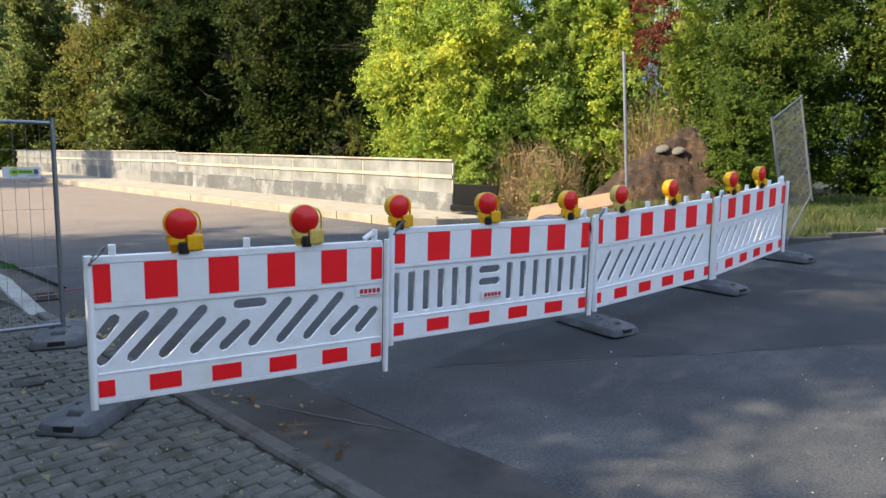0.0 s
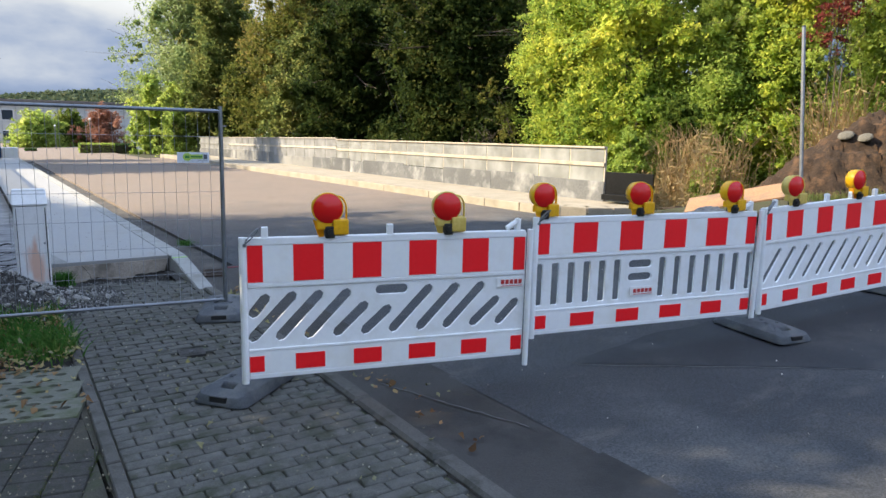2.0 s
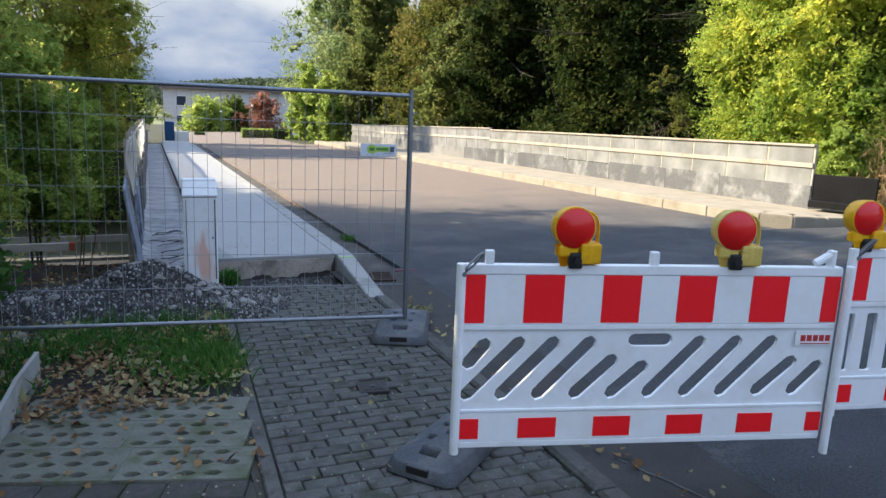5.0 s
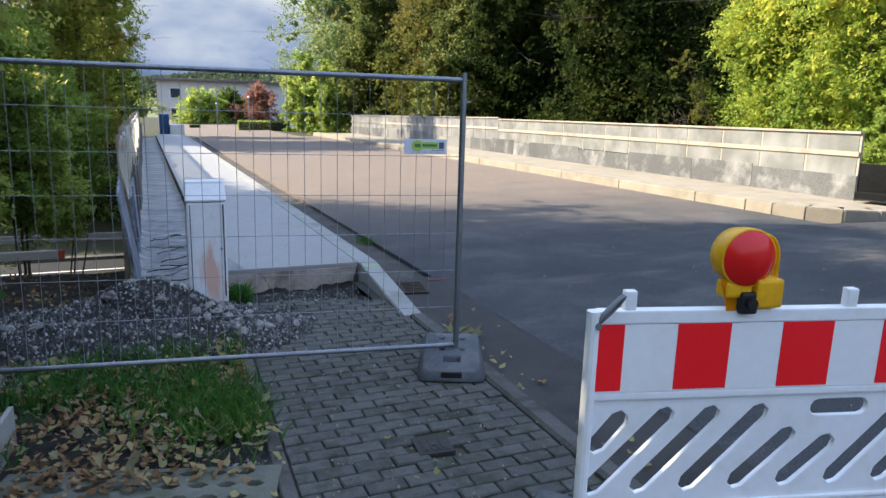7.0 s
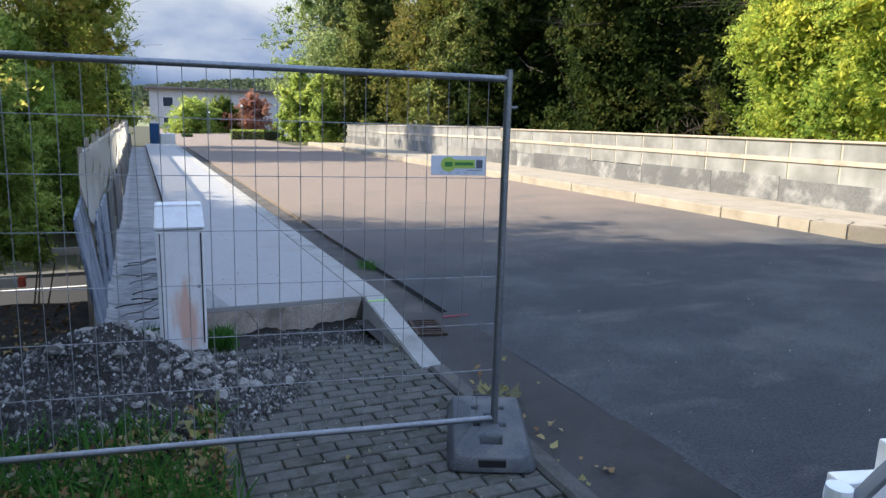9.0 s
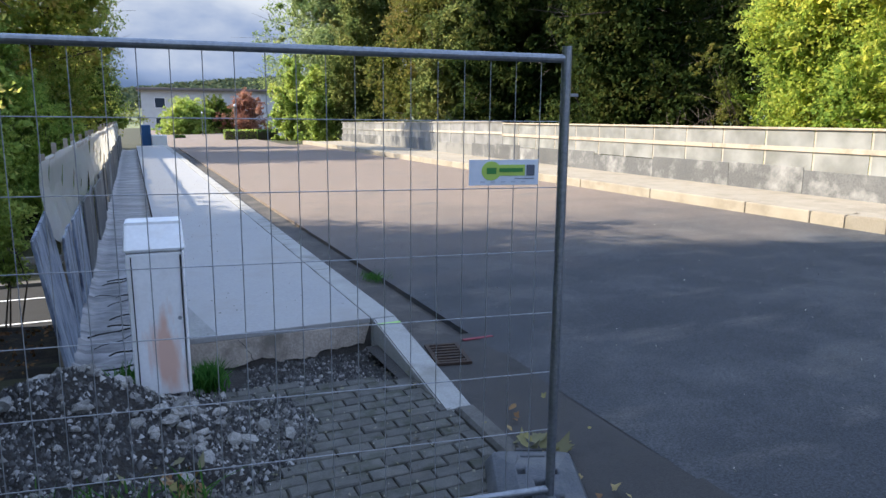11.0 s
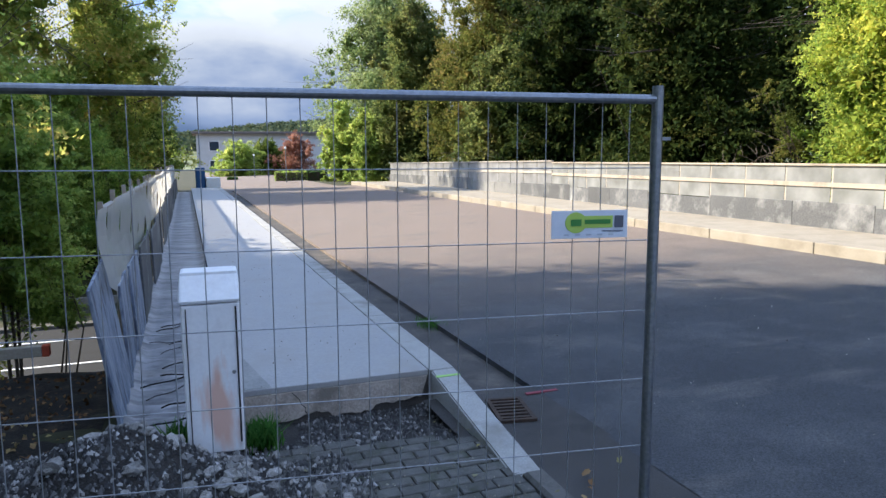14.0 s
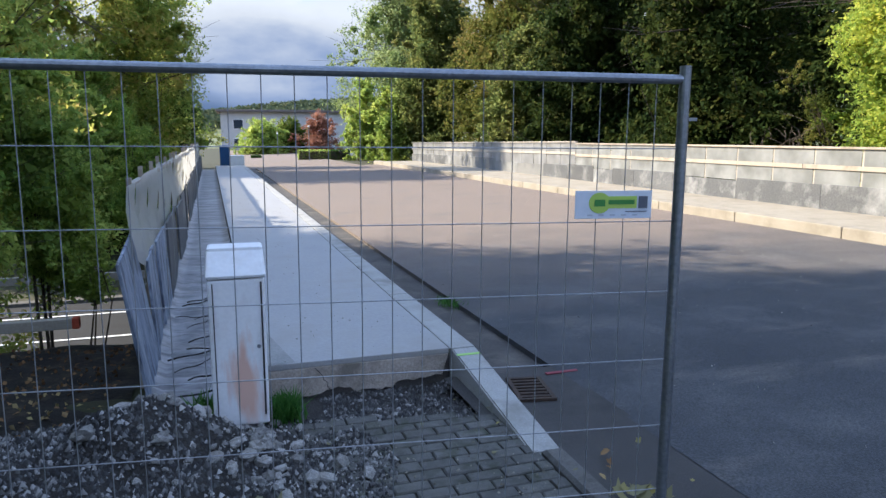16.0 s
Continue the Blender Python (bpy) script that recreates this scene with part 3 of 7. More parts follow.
def tree(name, x, y, z, height, spread, material, seed, n=20000, size=0.14, clumps=22, low=0.25, lean=(0, 0), trunk=0.16,
         label="", category="tree", group="", stems=1, shell=0.35, inner=0.22, tri=True, per=26):
    """A tree or shrub: tapered trunks with limbs and bare twigs, and a crown of many small leaves over a few large ones within."""
    rng = np.random.default_rng(seed)
    root = empty(name, Matrix.Translation((x, y, z)), label, category, group)
    cl = grow(rng, height, spread, clumps, low, lean)
    pts, out = crown_points(rng, n, cl, shell, per)
    keep = pts[:, 2] > 0.05
    v, f = leaves(rng, pts[keep], out[keep], size, 0.62, tri=tri)
    if inner:
        core = [(c[0] * 0.8, c[1] * 0.8, c[2] * 0.97, c[3] * 0.7, c[4] * 0.7, c[5] * 0.7) for c in cl]
        p2, o2 = crown_points(rng, int(n * inner), core, 0.1)
        p2, o2 = p2[p2[:, 2] > 0.05], o2[p2[:, 2] > 0.05]
        v2, f2 = leaves(rng, p2, o2, size * 2.1, 0.75, tri=tri)
        f = np.concatenate([f, f2 + len(v)])
        v = np.concatenate([v, v2])
    mesh_np("crown", v, f, material, root)
    bm = bmesh.new()
    for s in range(stems):
        bx, by = (0, 0) if stems == 1 else (rng.uniform(-0.4, 0.4) * spread * 0.6, rng.uniform(-0.4, 0.4) * spread * 0.6)
        top = Vector((bx * 1.3 + lean[0] * 0.6, by * 1.3 + lean[1] * 0.6, height * 0.8))
        mid = Vector((bx + rng.uniform(-0.2, 0.2), by + rng.uniform(-0.2, 0.2), height * 0.38))
        tube(bm, (bx, by, -0.15), mid, trunk, 8, trunk * 0.7)
        tube(bm, mid, top, trunk * 0.7, 7, trunk * 0.18)
        for c in cl[s::stems][::2]:
            k = rng.uniform(0.15, 0.75)
            start = mid.lerp(top, k) if c[2] > height * 0.45 else Vector((bx, by, 0)).lerp(mid, min(0.95, c[2] / (height * 0.45)))
            end = Vector((c[0], c[1], c[2]))
            tube(bm, start, end, trunk * 0.30, 5, trunk * 0.07)
            for j in range(3):
                tip = end + Vector((c[0] * 0.15 + rng.normal() * c[3] * 0.7, c[1] * 0.15 + rng.normal() * c[3] * 0.7, abs(rng.normal()) * c[5] * 0.9))
                tube(bm, start.lerp(end, rng.uniform(0.6, 1.0)), tip, trunk * 0.09, 3, trunk * 0.03)
    part("trunk", bm, BARK, root)
    return root


def smooth(a, b, t):
    t = np.clip((t - a) / (b - a), 0, 1)
    return t * t * (3 - 2 * t)


def road_z(x, y):
    """The road's height: a cross fall on the bridge, a rise to the right of the junction."""
    x, y = np.asarray(x, float), np.asarray(y, float)
    base = -0.03 + 0.0193 * np.maximum(0, x - 2.6)
    rise = np.minimum(0.047 * np.maximum(0, x - 4.1), 0.42) * (1 - smooth(6.0, 11.0, y))
    return base + rise


def land_z(x, y):
    """The land: level with the road at both ends, cut by the lower street that passes under the bridge."""
    x, y = np.asarray(x, float), np.asarray(y, float)
    level = road_z(np.clip(x, 0, 16), np.minimum(y, 40)) - 0.12
    dip = smooth(9.8, 21.5, y) * (1 - smooth(37, 46, y))
    far = -0.03 * np.maximum(0, y - 60) * (1 - smooth(60, 400, y) * 0.6)
    z = level * (1 - dip) + (-4.25) * dip + far
    z = z - 0.25 * smooth(-0.6, -3.0, x) * (1 - dip) * smooth(-0.6, -1.2, x)
    return z


# ---- ground ----
xs = np.concatenate([[-700, -400, -200, -100, -60, -40, -30, -24], np.arange(-20, 30.1, 0.5), [35, 42, 55, 80, 150, 300, 700]])
ys = np.concatenate([[-300, -150, -80, -50, -35, -28], np.arange(-24, 62.1, 0.5), [66, 72, 80, 95, 120, 160, 220, 300, 450, 700, 1200]])
ground = tagged(sheet("ground", xs, ys, land_z, GROUND), "dry meadow earth with sparse grass around the bridge", "ground", kind="structure")

# road: one sheet whose right edge follows the kerb line
ry = np.concatenate([np.arange(-20, 9.6, 0.4), np.linspace(9.7, 11.5, 13)])


def right_edge(y):
    y = np.asarray(y, float)
    return np.where(y > 10.6, 10.45, np.where(y > 10.0, 12.8 - (y - 10.0) * 3.9, np.where(y > 3.7, 11.2 + (y - 3.7) * 0.25, 11.1 + (3.7 - y) * 1.75)))


def road_sheet(name, rows, left, right, lift, material, label, nx=26):
    u = np.linspace(0, 1, nx)
    gy = np.repeat(np.asarray(rows, float)[:, None], nx, 1)
    gx = left + (right(gy) - left) * u[None]
    gz = road_z(gx, gy) + lift
    ny = len(rows)
    i = (np.arange(ny - 1)[:, None] * nx + np.arange(nx - 1)[None]).ravel()
    ob = mesh_np(name, np.stack([gx, gy, gz], -1).reshape(-1, 3), np.stack([i, i + 1, i + nx + 1, i + nx], 1), material)
    return tagged(ob, label, "road", kind="structure")


road_sheet("road", ry, 3.058, right_edge, 0.0, ASPHALT, "dark grey asphalt junction before the bridge", 40)
road_sheet("road_bridge", np.linspace(11.5, 47.5, 60), 3.058, right_edge, 0.0, ASPHALT, "dusty asphalt carriageway on the bridge, sunlit tan put in its colour", 40)
road_sheet("road_far", np.linspace(47.5, 130, 20), 2.6, lambda y: np.full_like(y, 9.6), -0.05, ASPHALT, "asphalt street beyond the bridge")

bm = bmesh.new()
box(bm, 2.46, 3.061, 9.72, 47.5, -0.35, -0.075)
tagged(part("gutter_strip", bm, MILLED), "milled dusty strip beside the bridge kerb", "road", kind="structure")
bm = bmesh.new()
box(bm, 3.062, 3.12, 9.72, 47.5, -0.28, -0.0235)
tagged(part("road_edge", bm, ASPHALT), "cut edge of the asphalt beside the milled strip", "road", kind="structure")
bm = bmesh.new()
box(bm, -0.1, 12.9, 9.75, 47.5, -0.75, -0.28)
tagged(part("bridge_deck", bm, CONCRETE), "concrete deck of the road bridge", "bridge", kind="structure")
for yy in (9.75, 46.0):
    bm = bmesh.new()
    box(bm, -0.1, 12.9, yy, yy + 1.2, -4.6, -0.75)
    tagged(part("bridge_abutment", bm, CONCRETE), "concrete abutment under the bridge deck", "bridge", kind="structure")

bm = bmesh.new()
box(bm, 0.62, 2.27, -3.0, 8.72, -0.3, -0.022)
pavement = tagged(part("pavement", bm, JOINT), "footway of grey rectangular concrete pavers", "pavement", kind="structure")
bm = bmesh.new()
prism(bm, ((-0.95, -3.0), (0.45, -3.0), (0.62, 4.99), (-0.95, 5.46)), -0.3, -0.022)
drive = tagged(part("pavement_drive", bm, JOINT), "mossy driveway of dark concrete pavers", "pavement", kind="structure")
bm = bmesh.new()
prism(bm, ((0.62, 4.995), (0.74, 5.98), (-0.80, 6.45), (-0.95, 5.465)), -0.3, -0.03)
grid_bed = tagged(part("pavement_grid", bm, SOIL), "grass paver grid filled with soil and stones", "pavement", kind="structure")

# ---- bridge: slab, kerbs, walls ----
GREY_STRIP = mat("grey_strip", (0.20, 0.205, 0.20), (0.30, 0.30, 0.29), 0.9, 4.0, 60, 0.1)


def bridge_slab():
    root = empty("footway_slab", Matrix.Translation((0.78, 9.86, -0.025)), "smooth white new concrete footway slab on the bridge", "slab", kind="structure")
    bm = bmesh.new()
    box(bm, 0.02, 1.463, 0, 8.2, 0.145, 0.19, 0.008)
    part("slab", bm, SLAB, root)
    bm = bmesh.new()
    box(bm, 0.02, 1.463, 8.206, 37.5, 0.145, 0.19, 0.008)
    part("slab", bm, SLAB, root)
    # grey strip on the slab's left edge, narrowing away from the end
    bm = bmesh.new()
    v = [bm.verts.new(p) for p in ((0.03, 0.012, 0.1935), (0.28, 0.012, 0.1935), (0.16, 0.75, 0.1935), (0.06, 1.45, 0.1935), (0.03, 1.5, 0.1935))]
    bm.faces.new(v)
    part("grey_strip", bm, GREY_STRIP, root, "grey tapering strip along the slab edge")
    # broken facing on the slab's end, its lower edge ragged
    rr = random.Random(15)
    low = [(0.05 + k * 0.045, -0.075 + (0.05 if 9 < k < 15 else 0.0) + (0.055 if k >= 22 else 0.0) + rr.uniform(-0.018, 0.018)) for k in range(31)]
    me = plate([[(0.05, 0.142), *low, (1.45, 0.142)]], 0.022, "facing", 0.003)
    me.materials.append(CONCRETE)
    share("facing", me, root, Matrix.Translation((0, 0.0, 0)))
    bm = bmesh.new()
    pts = [Vector((0.42 + 0.02 * k + rr.uniform(-0.012, 0.012), -0.012, 0.14 - 0.03 * k)) for k in range(7)]
    pipe(bm, pts, 0.0028, 4)
    part("crack", bm, BLACK, root, "dark crack")
    bm = bmesh.new()
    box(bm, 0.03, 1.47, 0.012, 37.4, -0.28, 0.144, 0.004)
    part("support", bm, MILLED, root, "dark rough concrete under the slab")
    for i in range(19):
        bm = bmesh.new()
        box(bm, 1.476, 1.68, i * 1.98 + 0.004, i * 1.98 + 1.972, -0.28, 0.185, 0.012)
        part("kerb_stone", bm, KERB_NEW, root)
    return root


bridge_slab()


def kerb_ramp():
    bm = bmesh.new()
    v = [bm.verts.new(p) for p in ((2.215, 8.3, 0.0), (2.40, 8.3, 0.0), (2.46, 9.85, 0.16), (2.262, 9.85, 0.16),
                                    (2.215, 8.3, -0.3), (2.40, 8.3, -0.3), (2.46, 9.85, -0.3), (2.262, 9.85, -0.3))]
    for q in ((0, 1, 2, 3), (7, 6, 5, 4), (0, 4, 5, 1), (1, 5, 6, 2), (2, 6, 7, 3), (3, 7, 4, 0)):
        bm.faces.new([v[i] for i in q])
    bmesh.ops.bevel(bm, geom=list(bm.edges), offset=0.01, segments=2, affect="EDGES")
    ob = part("ramp_kerb", bm, KERB_NEW)
    tagged(ob, "pale sloping concrete kerb rising to the bridge", "kerb")
    bm = bmesh.new()
    box(bm, 0, 0.19, 0, 0.03, 0, 0.003)
    p = part("spray_mark", bm, LIME_SPRAY, ob, "lime green spray mark")
    p.matrix_basis = Matrix.Translation((2.258, 9.70, 0.1455)) @ Matrix.Rotation(math.atan2(0.16, 1.55), 4, "X")


kerb_ramp()


def gully():
    root = empty("drain_grate", pose(2.50, 9.10, -0.030, 0, 0, -11), "rusty cast iron gully grate at the kerb", "drain")
    bm = bmesh.new()
    for b in ((0, 0.27, 0, 0.03), (0, 0.27, 0.42, 0.45), (0, 0.03, 0.03, 0.42), (0.24, 0.27, 0.03, 0.42)):
        box(bm, b[0], b[1], b[2], b[3], 0, 0.02)
    part("frame", bm, IRON, root)
    for i in range(6):
        bm = bmesh.new()
        box(bm, 0.03, 0.24, 0.055 + i * 0.062, 0.085 + i * 0.062, 0, 0.017)
        part("bar", bm, IRON, root)
    # black plate that stands for the shade between the bars
    bm = bmesh.new()
    box(bm, 0.03, 0.24, 0.03, 0.42, -0.01, 0.002)
    part("pit_shade", bm, BLACK, root, "black plate for the shade below the grate")


gully()


def right_kerb():
    """The raised footway on the far side: long kerb stones that bend outward at the near end, and a sloping walk."""
    root = empty("footway_right", Matrix.Translation((10.45, 10.0, 0.07)), "raised cream concrete footway with long kerb stones", "footway", kind="structure")
    ys = [2.35, 3.65] + [3.65 + 2.5 * i for i in range(1, 15)]
    for a, b in zip(ys, ys[1:]):
        bm = bmesh.new()
        box(bm, 0, 0.42, a + 0.008, b - 0.008, -0.3, 0.25, 0.02)
        part("kerb_stone", bm, KERB_CREAM, root)
    bend = [(0.0, 2.345), (0.03, 1.75), (0.20, 1.2), (0.52, 0.72), (1.0, 0.42), (1.62, 0.28)]
    for (xa, ya), (xb, yb) in zip(bend, bend[1:]):
        n = Vector((yb - ya, xa - xb)).normalized() * -0.42
        bm = bmesh.new()
        f = 0.99
        xb, yb = xa + (xb - xa) * f, ya + (yb - ya) * f
        lo = [bm.verts.new((x, y, -0.3)) for x, y in ((xa, ya), (xb, yb), (xb + n.x, yb + n.y), (xa + n.x, ya + n.y))]
        hi = [bm.verts.new((v.co.x, v.co.y, 0.25)) for v in lo]
        bm.faces.new(lo[::-1])
        bm.faces.new(hi)
        for k in range(4):
            bm.faces.new((lo[k], lo[(k + 1) % 4], hi[(k + 1) % 4], hi[k]))
        bmesh.ops.recalc_face_normals(bm, faces=list(bm.faces))
        bmesh.ops.bevel(bm, geom=list(bm.edges), offset=0.018, segments=2, affect="EDGES")
        part("kerb_stone", bm, KERB_CREAM, root)
    bm = bmesh.new()
    rim = [(0.43, 37.5), (0.43, 2.3), (0.62, 1.5), (0.95, 1.0), (1.62, 0.71), (2.4, 0.71), (2.4, 37.5)]
    lo = [bm.verts.new((x, y, -0.3)) for x, y in rim]
    hi = [bm.verts.new((x, y, 0.235 + 0.01 * (x - 0.43))) for x, y in rim]
    bm.faces.new(hi)
    for k in range(len(rim)):
        j = (k + 1) % len(rim)
        bm.faces.new((lo[k], lo[j], hi[j], hi[k]))
    bmesh.ops.recalc_face_normals(bm, faces=list(bm.faces))
    part("walk", bm, KERB_CREAM, root)


right_kerb()


def right_wall():
    """Guard of boards below and film on a timber frame above, along the far side of the bridge."""
    root = empty("guard_wall_right", pose(12.45, 11.65, 0.31, 0, 0, -0.9), "bridge guard of grey boards and plastic film on timber", "barrier wall")
    rng = random.Random(5)
    length = 37.0
    step = 14.95
    drop = lambda y: 0.0 if y < 14 else -0.0085 * (y - 14)
    y = 0.0
    while y < length:
        w = rng.choice((1.2, 1.9, 2.5))
        y1 = min(length, y + w)
        bm = bmesh.new()
        top = 0.50 + rng.uniform(-0.05, 0.05) if y < 22 else 0.62
        box(bm, -0.012, 0.012, y + 0.004, y1 - 0.004, -0.05, top + drop(y), 0.003)
        part("board", bm, BOARD if y < 16 or y > 28 else BOARD_PALE, root)
        y = y1
    n = 0
    y = 0.0
    while y < length - 0.5:
        w = 1.15
        far = y >= step
        top = 1.27 + (0.06 if far else 0.0) + drop(y)
        bm = bmesh.new()
        box(bm, 0.006, 0.055, y, y + 0.045, -0.05, top, 0.004)
        part("post", bm, TIMBER_PALE if not far else BOARD_PALE, root)
        bm = bmesh.new()
        box(bm, -0.002, 0.004, y + 0.05, y + w - 0.004, 0.47 + drop(y), top - 0.02)
        me = part("film", bm, GREY_FILM_SHEER if not far else BOARD_FILM, root, "translucent plastic film")
        y += w
    for a, b, m in ((0, 4.9, TIMBER), (4.9, 9.8, TIMBER), (9.8, 14.95, TIMBER), (14.95, 18, TIMBER_PALE), (18, 23, TIMBER_PALE), (23, 30, TIMBER_PALE), (30, 37, BOARD_PALE)):
        far = a >= step - 0.1
        za, zb = 1.25 + (0.06 if far else 0) + drop(a), 1.25 + (0.06 if far else 0) + drop(b)
        bm = bmesh.new()
        rot = Matrix.Translation((0, a, za)) @ Matrix.Rotation(math.atan2(zb - za, b - a), 4, "X")
        box(bm, -0.05, 0.06, 0.006, b - a - 0.006, 0, 0.045, 0.006, rot)
        part("top_rail", bm, m, root)
        bm = bmesh.new()
        rot = Matrix.Translation((0, a, za - 0.42)) @ Matrix.Rotation(math.atan2(zb - za, b - a), 4, "X")
        box(bm, -0.035, -0.004, 0.006, b - a - 0.006, 0, 0.09, 0.004, rot)
        part("mid_rail", bm, m, root)


def film_mat(name, col, alpha):
    m = bpy.data.materials.new(name)
    m.use_nodes = True
    n, l = m.node_tree.nodes, m.node_tree.links
    b = n["Principled BSDF"]
    b.inputs["Roughness"].default_value = 0.4
    tc = n.new("ShaderNodeTexCoord")
    no = n.new("ShaderNodeTexNoise")
    no.inputs["Scale"].default_value = 1.6
    no.inputs["Detail"].default_value = 6
    l.new(tc.outputs["Object"], no.inputs["Vector"])
    r = n.new("ShaderNodeValToRGB")
    r.color_ramp.elements[0].position, r.color_ramp.elements[0].color = 0.35, (*[c * 0.7 for c in col], 1)
    r.color_ramp.elements[1].position, r.color_ramp.elements[1].color = 0.65, (*col, 1)
    l.new(no.outputs["Fac"], r.inputs["Fac"])
    l.new(r.outputs["Color"], b.inputs["Base Color"])
    ar = n.new("ShaderNodeMapRange")
    ar.inputs["From Min"].default_value, ar.inputs["From Max"].default_value = 0.3, 0.7
    ar.inputs["To Min"].default_value, ar.inputs["To Max"].default_value = max(0, alpha - 0.12), min(1, alpha + 0.12)
    l.new(no.outputs["Fac"], ar.inputs["Value"])
    l.new(ar.outputs[0], b.inputs["Alpha"])
    return m


GREY_FILM_SHEER = film_mat("sheer_film", (0.285, 0.29, 0.275), 0.84)
BOARD_FILM = film_mat("thick_film", (0.27, 0.27, 0.265), 0.95)
TIMBER_PALE = mat("weathered_timber", (0.31, 0.28, 0.23), (0.43, 0.39, 0.33), 0.85, 3.0, 40, 0.15)
right_wall()

bm = bmesh.new()
box(bm, 0, 0.05, 0, 1.2, 0, 0.62, 0.01)
box(bm, -0.42, -0.01, 0.25, 1.05, 0, 0.13, 0.01)
ob = part("dark_board", bm, DARK_FILM)
ob.matrix_basis = pose(12.75, 10.48, 0.40, 0, 0, 13)
tagged(ob, "black film wrapped board at the end of the guard", "board")


def left_wall():
    """Leaning boards and film along the outer edge of the left cable trough."""
    root = empty("guard_wall_left", Matrix.Translation((0.06, 9.90, 0.0)), "leaning bridge guard of stained boards and white film", "barrier wall")
    rng = random.Random(8)
    y, i = 0.0, 0
    while y < 36.5:
        w = rng.choice((1.0, 1.25, 1.5))
        lean = 8 if i == 0 else (3 if i < 3 else 1)
        top = 0.98 if i == 0 else rng.uniform(0.80, 0.90)
        bm = bmesh.new()
        box(bm, -0.012, 0.012, 0.005, w - 0.005, 0, top, 0.003)
        if i == 0:
            for v in bm.verts:
                if v.co.z > 0.5 and v.co.y > 0.5:
                    v.co.z += 0.09
        o = part("board", bm, BOARD_BLUE if i < 3 else BOARD, root)
        o.matrix_basis = Matrix.Translation((0, y, -0.02)) @ Matrix.Rotation(radians(-lean), 4, "Y") @ Matrix.Rotation(radians(rng.uniform(-1.5, 1.5)), 4, "Z")
        for _ in range(1):
            y_in = 0.55 if i == 0 else 0.0
            bm = bmesh.new()
            a, b = rng.uniform(-0.03, 0.03), rng.uniform(-0.04, 0.04)
            v = [bm.verts.new(p) for p in ((-0.07, y_in, 0.62 + a + y_in * 0.5), (-0.07, w, 0.62 + b + y_in * 0.3), (-0.10, w, 1.46 + b), (-0.10, y_in, 1.44 + a))]
            bm.faces.new(v)
            bmesh.ops.subdivide_edges(bm, edges=list(bm.edges), cuts=5, use_grid_fill=True)
            for vv in bm.verts:
                vv.co.x += 0.02 * math.sin(vv.co.z * 9 + y) + 0.015 * math.sin(vv.co.y * 7)
            o = part("film", bm, WHITE_SHEET, root, "white plastic film hung on the rail")
            o.matrix_basis = Matrix.Translation((0, y, 0))
            bm = bmesh.new()
            box(bm, -0.15, -0.11, w - 0.045, w, -0.25, 1.50 + rng.uniform(-0.03, 0.10), 0.004)
            o = part("post", bm, TIMBER, root)
            o.matrix_basis = Matrix.Translation((0, y, 0))
        y += w
        i += 1
    for a in (1.0, 9.0, 17.0, 25.0, 33.0):
        bm = bmesh.new()
        box(bm, -0.155, -0.10, 0.004, min(7.99, 37 - a), 1.38, 1.43, 0.005)
        o = part("rail", bm, TIMBER_PALE, root)
        o.matrix_basis = Matrix.Translation((0, a, 0))




def sheet_mat():
    """White building film: mostly dull white, glowing where the sun stands behind it, and thin enough to pass some of it."""
    m = mat("white_sheet", (0.66, 0.66, 0.64), (0.80, 0.79, 0.76), 0.55, 2.0, 20, 0.2, c3=(0.50, 0.50, 0.49), stain=1.5)
    n, l = m.node_tree.nodes, m.node_tree.links
    b = n["Principled BSDF"]
    glow = n.new("ShaderNodeBsdfTranslucent")
    glow.inputs["Color"].default_value = (0.85, 0.84, 0.80, 1)
    thin = n.new("ShaderNodeBsdfTransparent")
    thin.inputs["Color"].default_value = (1.0, 0.97, 0.90, 1)
    one = n.new("ShaderNodeMixShader")
    one.inputs["Fac"].default_value = 0.45
    two = n.new("ShaderNodeMixShader")
    two.inputs["Fac"].default_value = 0.34
    l.new(b.outputs[0], one.inputs[1])
    l.new(glow.outputs[0], one.inputs[2])
    l.new(one.outputs[0], two.inputs[1])
    l.new(thin.outputs[0], two.inputs[2])
    l.new(two.outputs[0], n["Material Output"].inputs["Surface"])
    return m


WHITE_SHEET = sheet_mat()
left_wall()

# cable trough lined with creased film
gx = np.linspace(0.03, 0.80, 16)
gy = np.linspace(9.6, 47, 420)
trough = sheet("trough_lining", gx, gy,
               lambda a, b: -0.03 + 0.012 * np.sin(b * 31 + 4 * np.sin(a * 5 + b)) * (b < 16) + 0.02 * np.sin(b * 17 + a * 6 + 2 * np.sin(b * 3.1)) * smooth(18, 10, b)
               + 0.006 * np.sin(b * 9 + a * 4) + 0.05 * smooth(0.15, 0.03, a) + 0.03 * smooth(0.7, 0.8, a), GREY_FILM)
tagged(trough, "creased grey film lining the trough beside the slab", "film", kind="structure")
rng = random.Random(3)
for i in range(11):
    bm = bmesh.new()
    y0 = 9.85 + i * 0.30 + rng.uniform(-0.13, 0.13)
    slant = rng.uniform(-0.01, 0.055)
    x0, x1 = 0.08 + rng.uniform(0, 0.25), 0.76 - rng.uniform(0, 0.2)
    pts = [Vector((x0 + (x1 - x0) * k / 8, y0 + 0.02 * math.sin(k * 0.7 + i) + slant * k, 0.008 + 0.008 * math.sin(k * 1.3))) for k in range(9)]
    pipe(bm, pts, rng.choice((0.003, 0.004, 0.0065)))
    tagged(part("cable", bm, DARK_FILM), "black cable end lying across the trough", "cable", "cables in the trough")


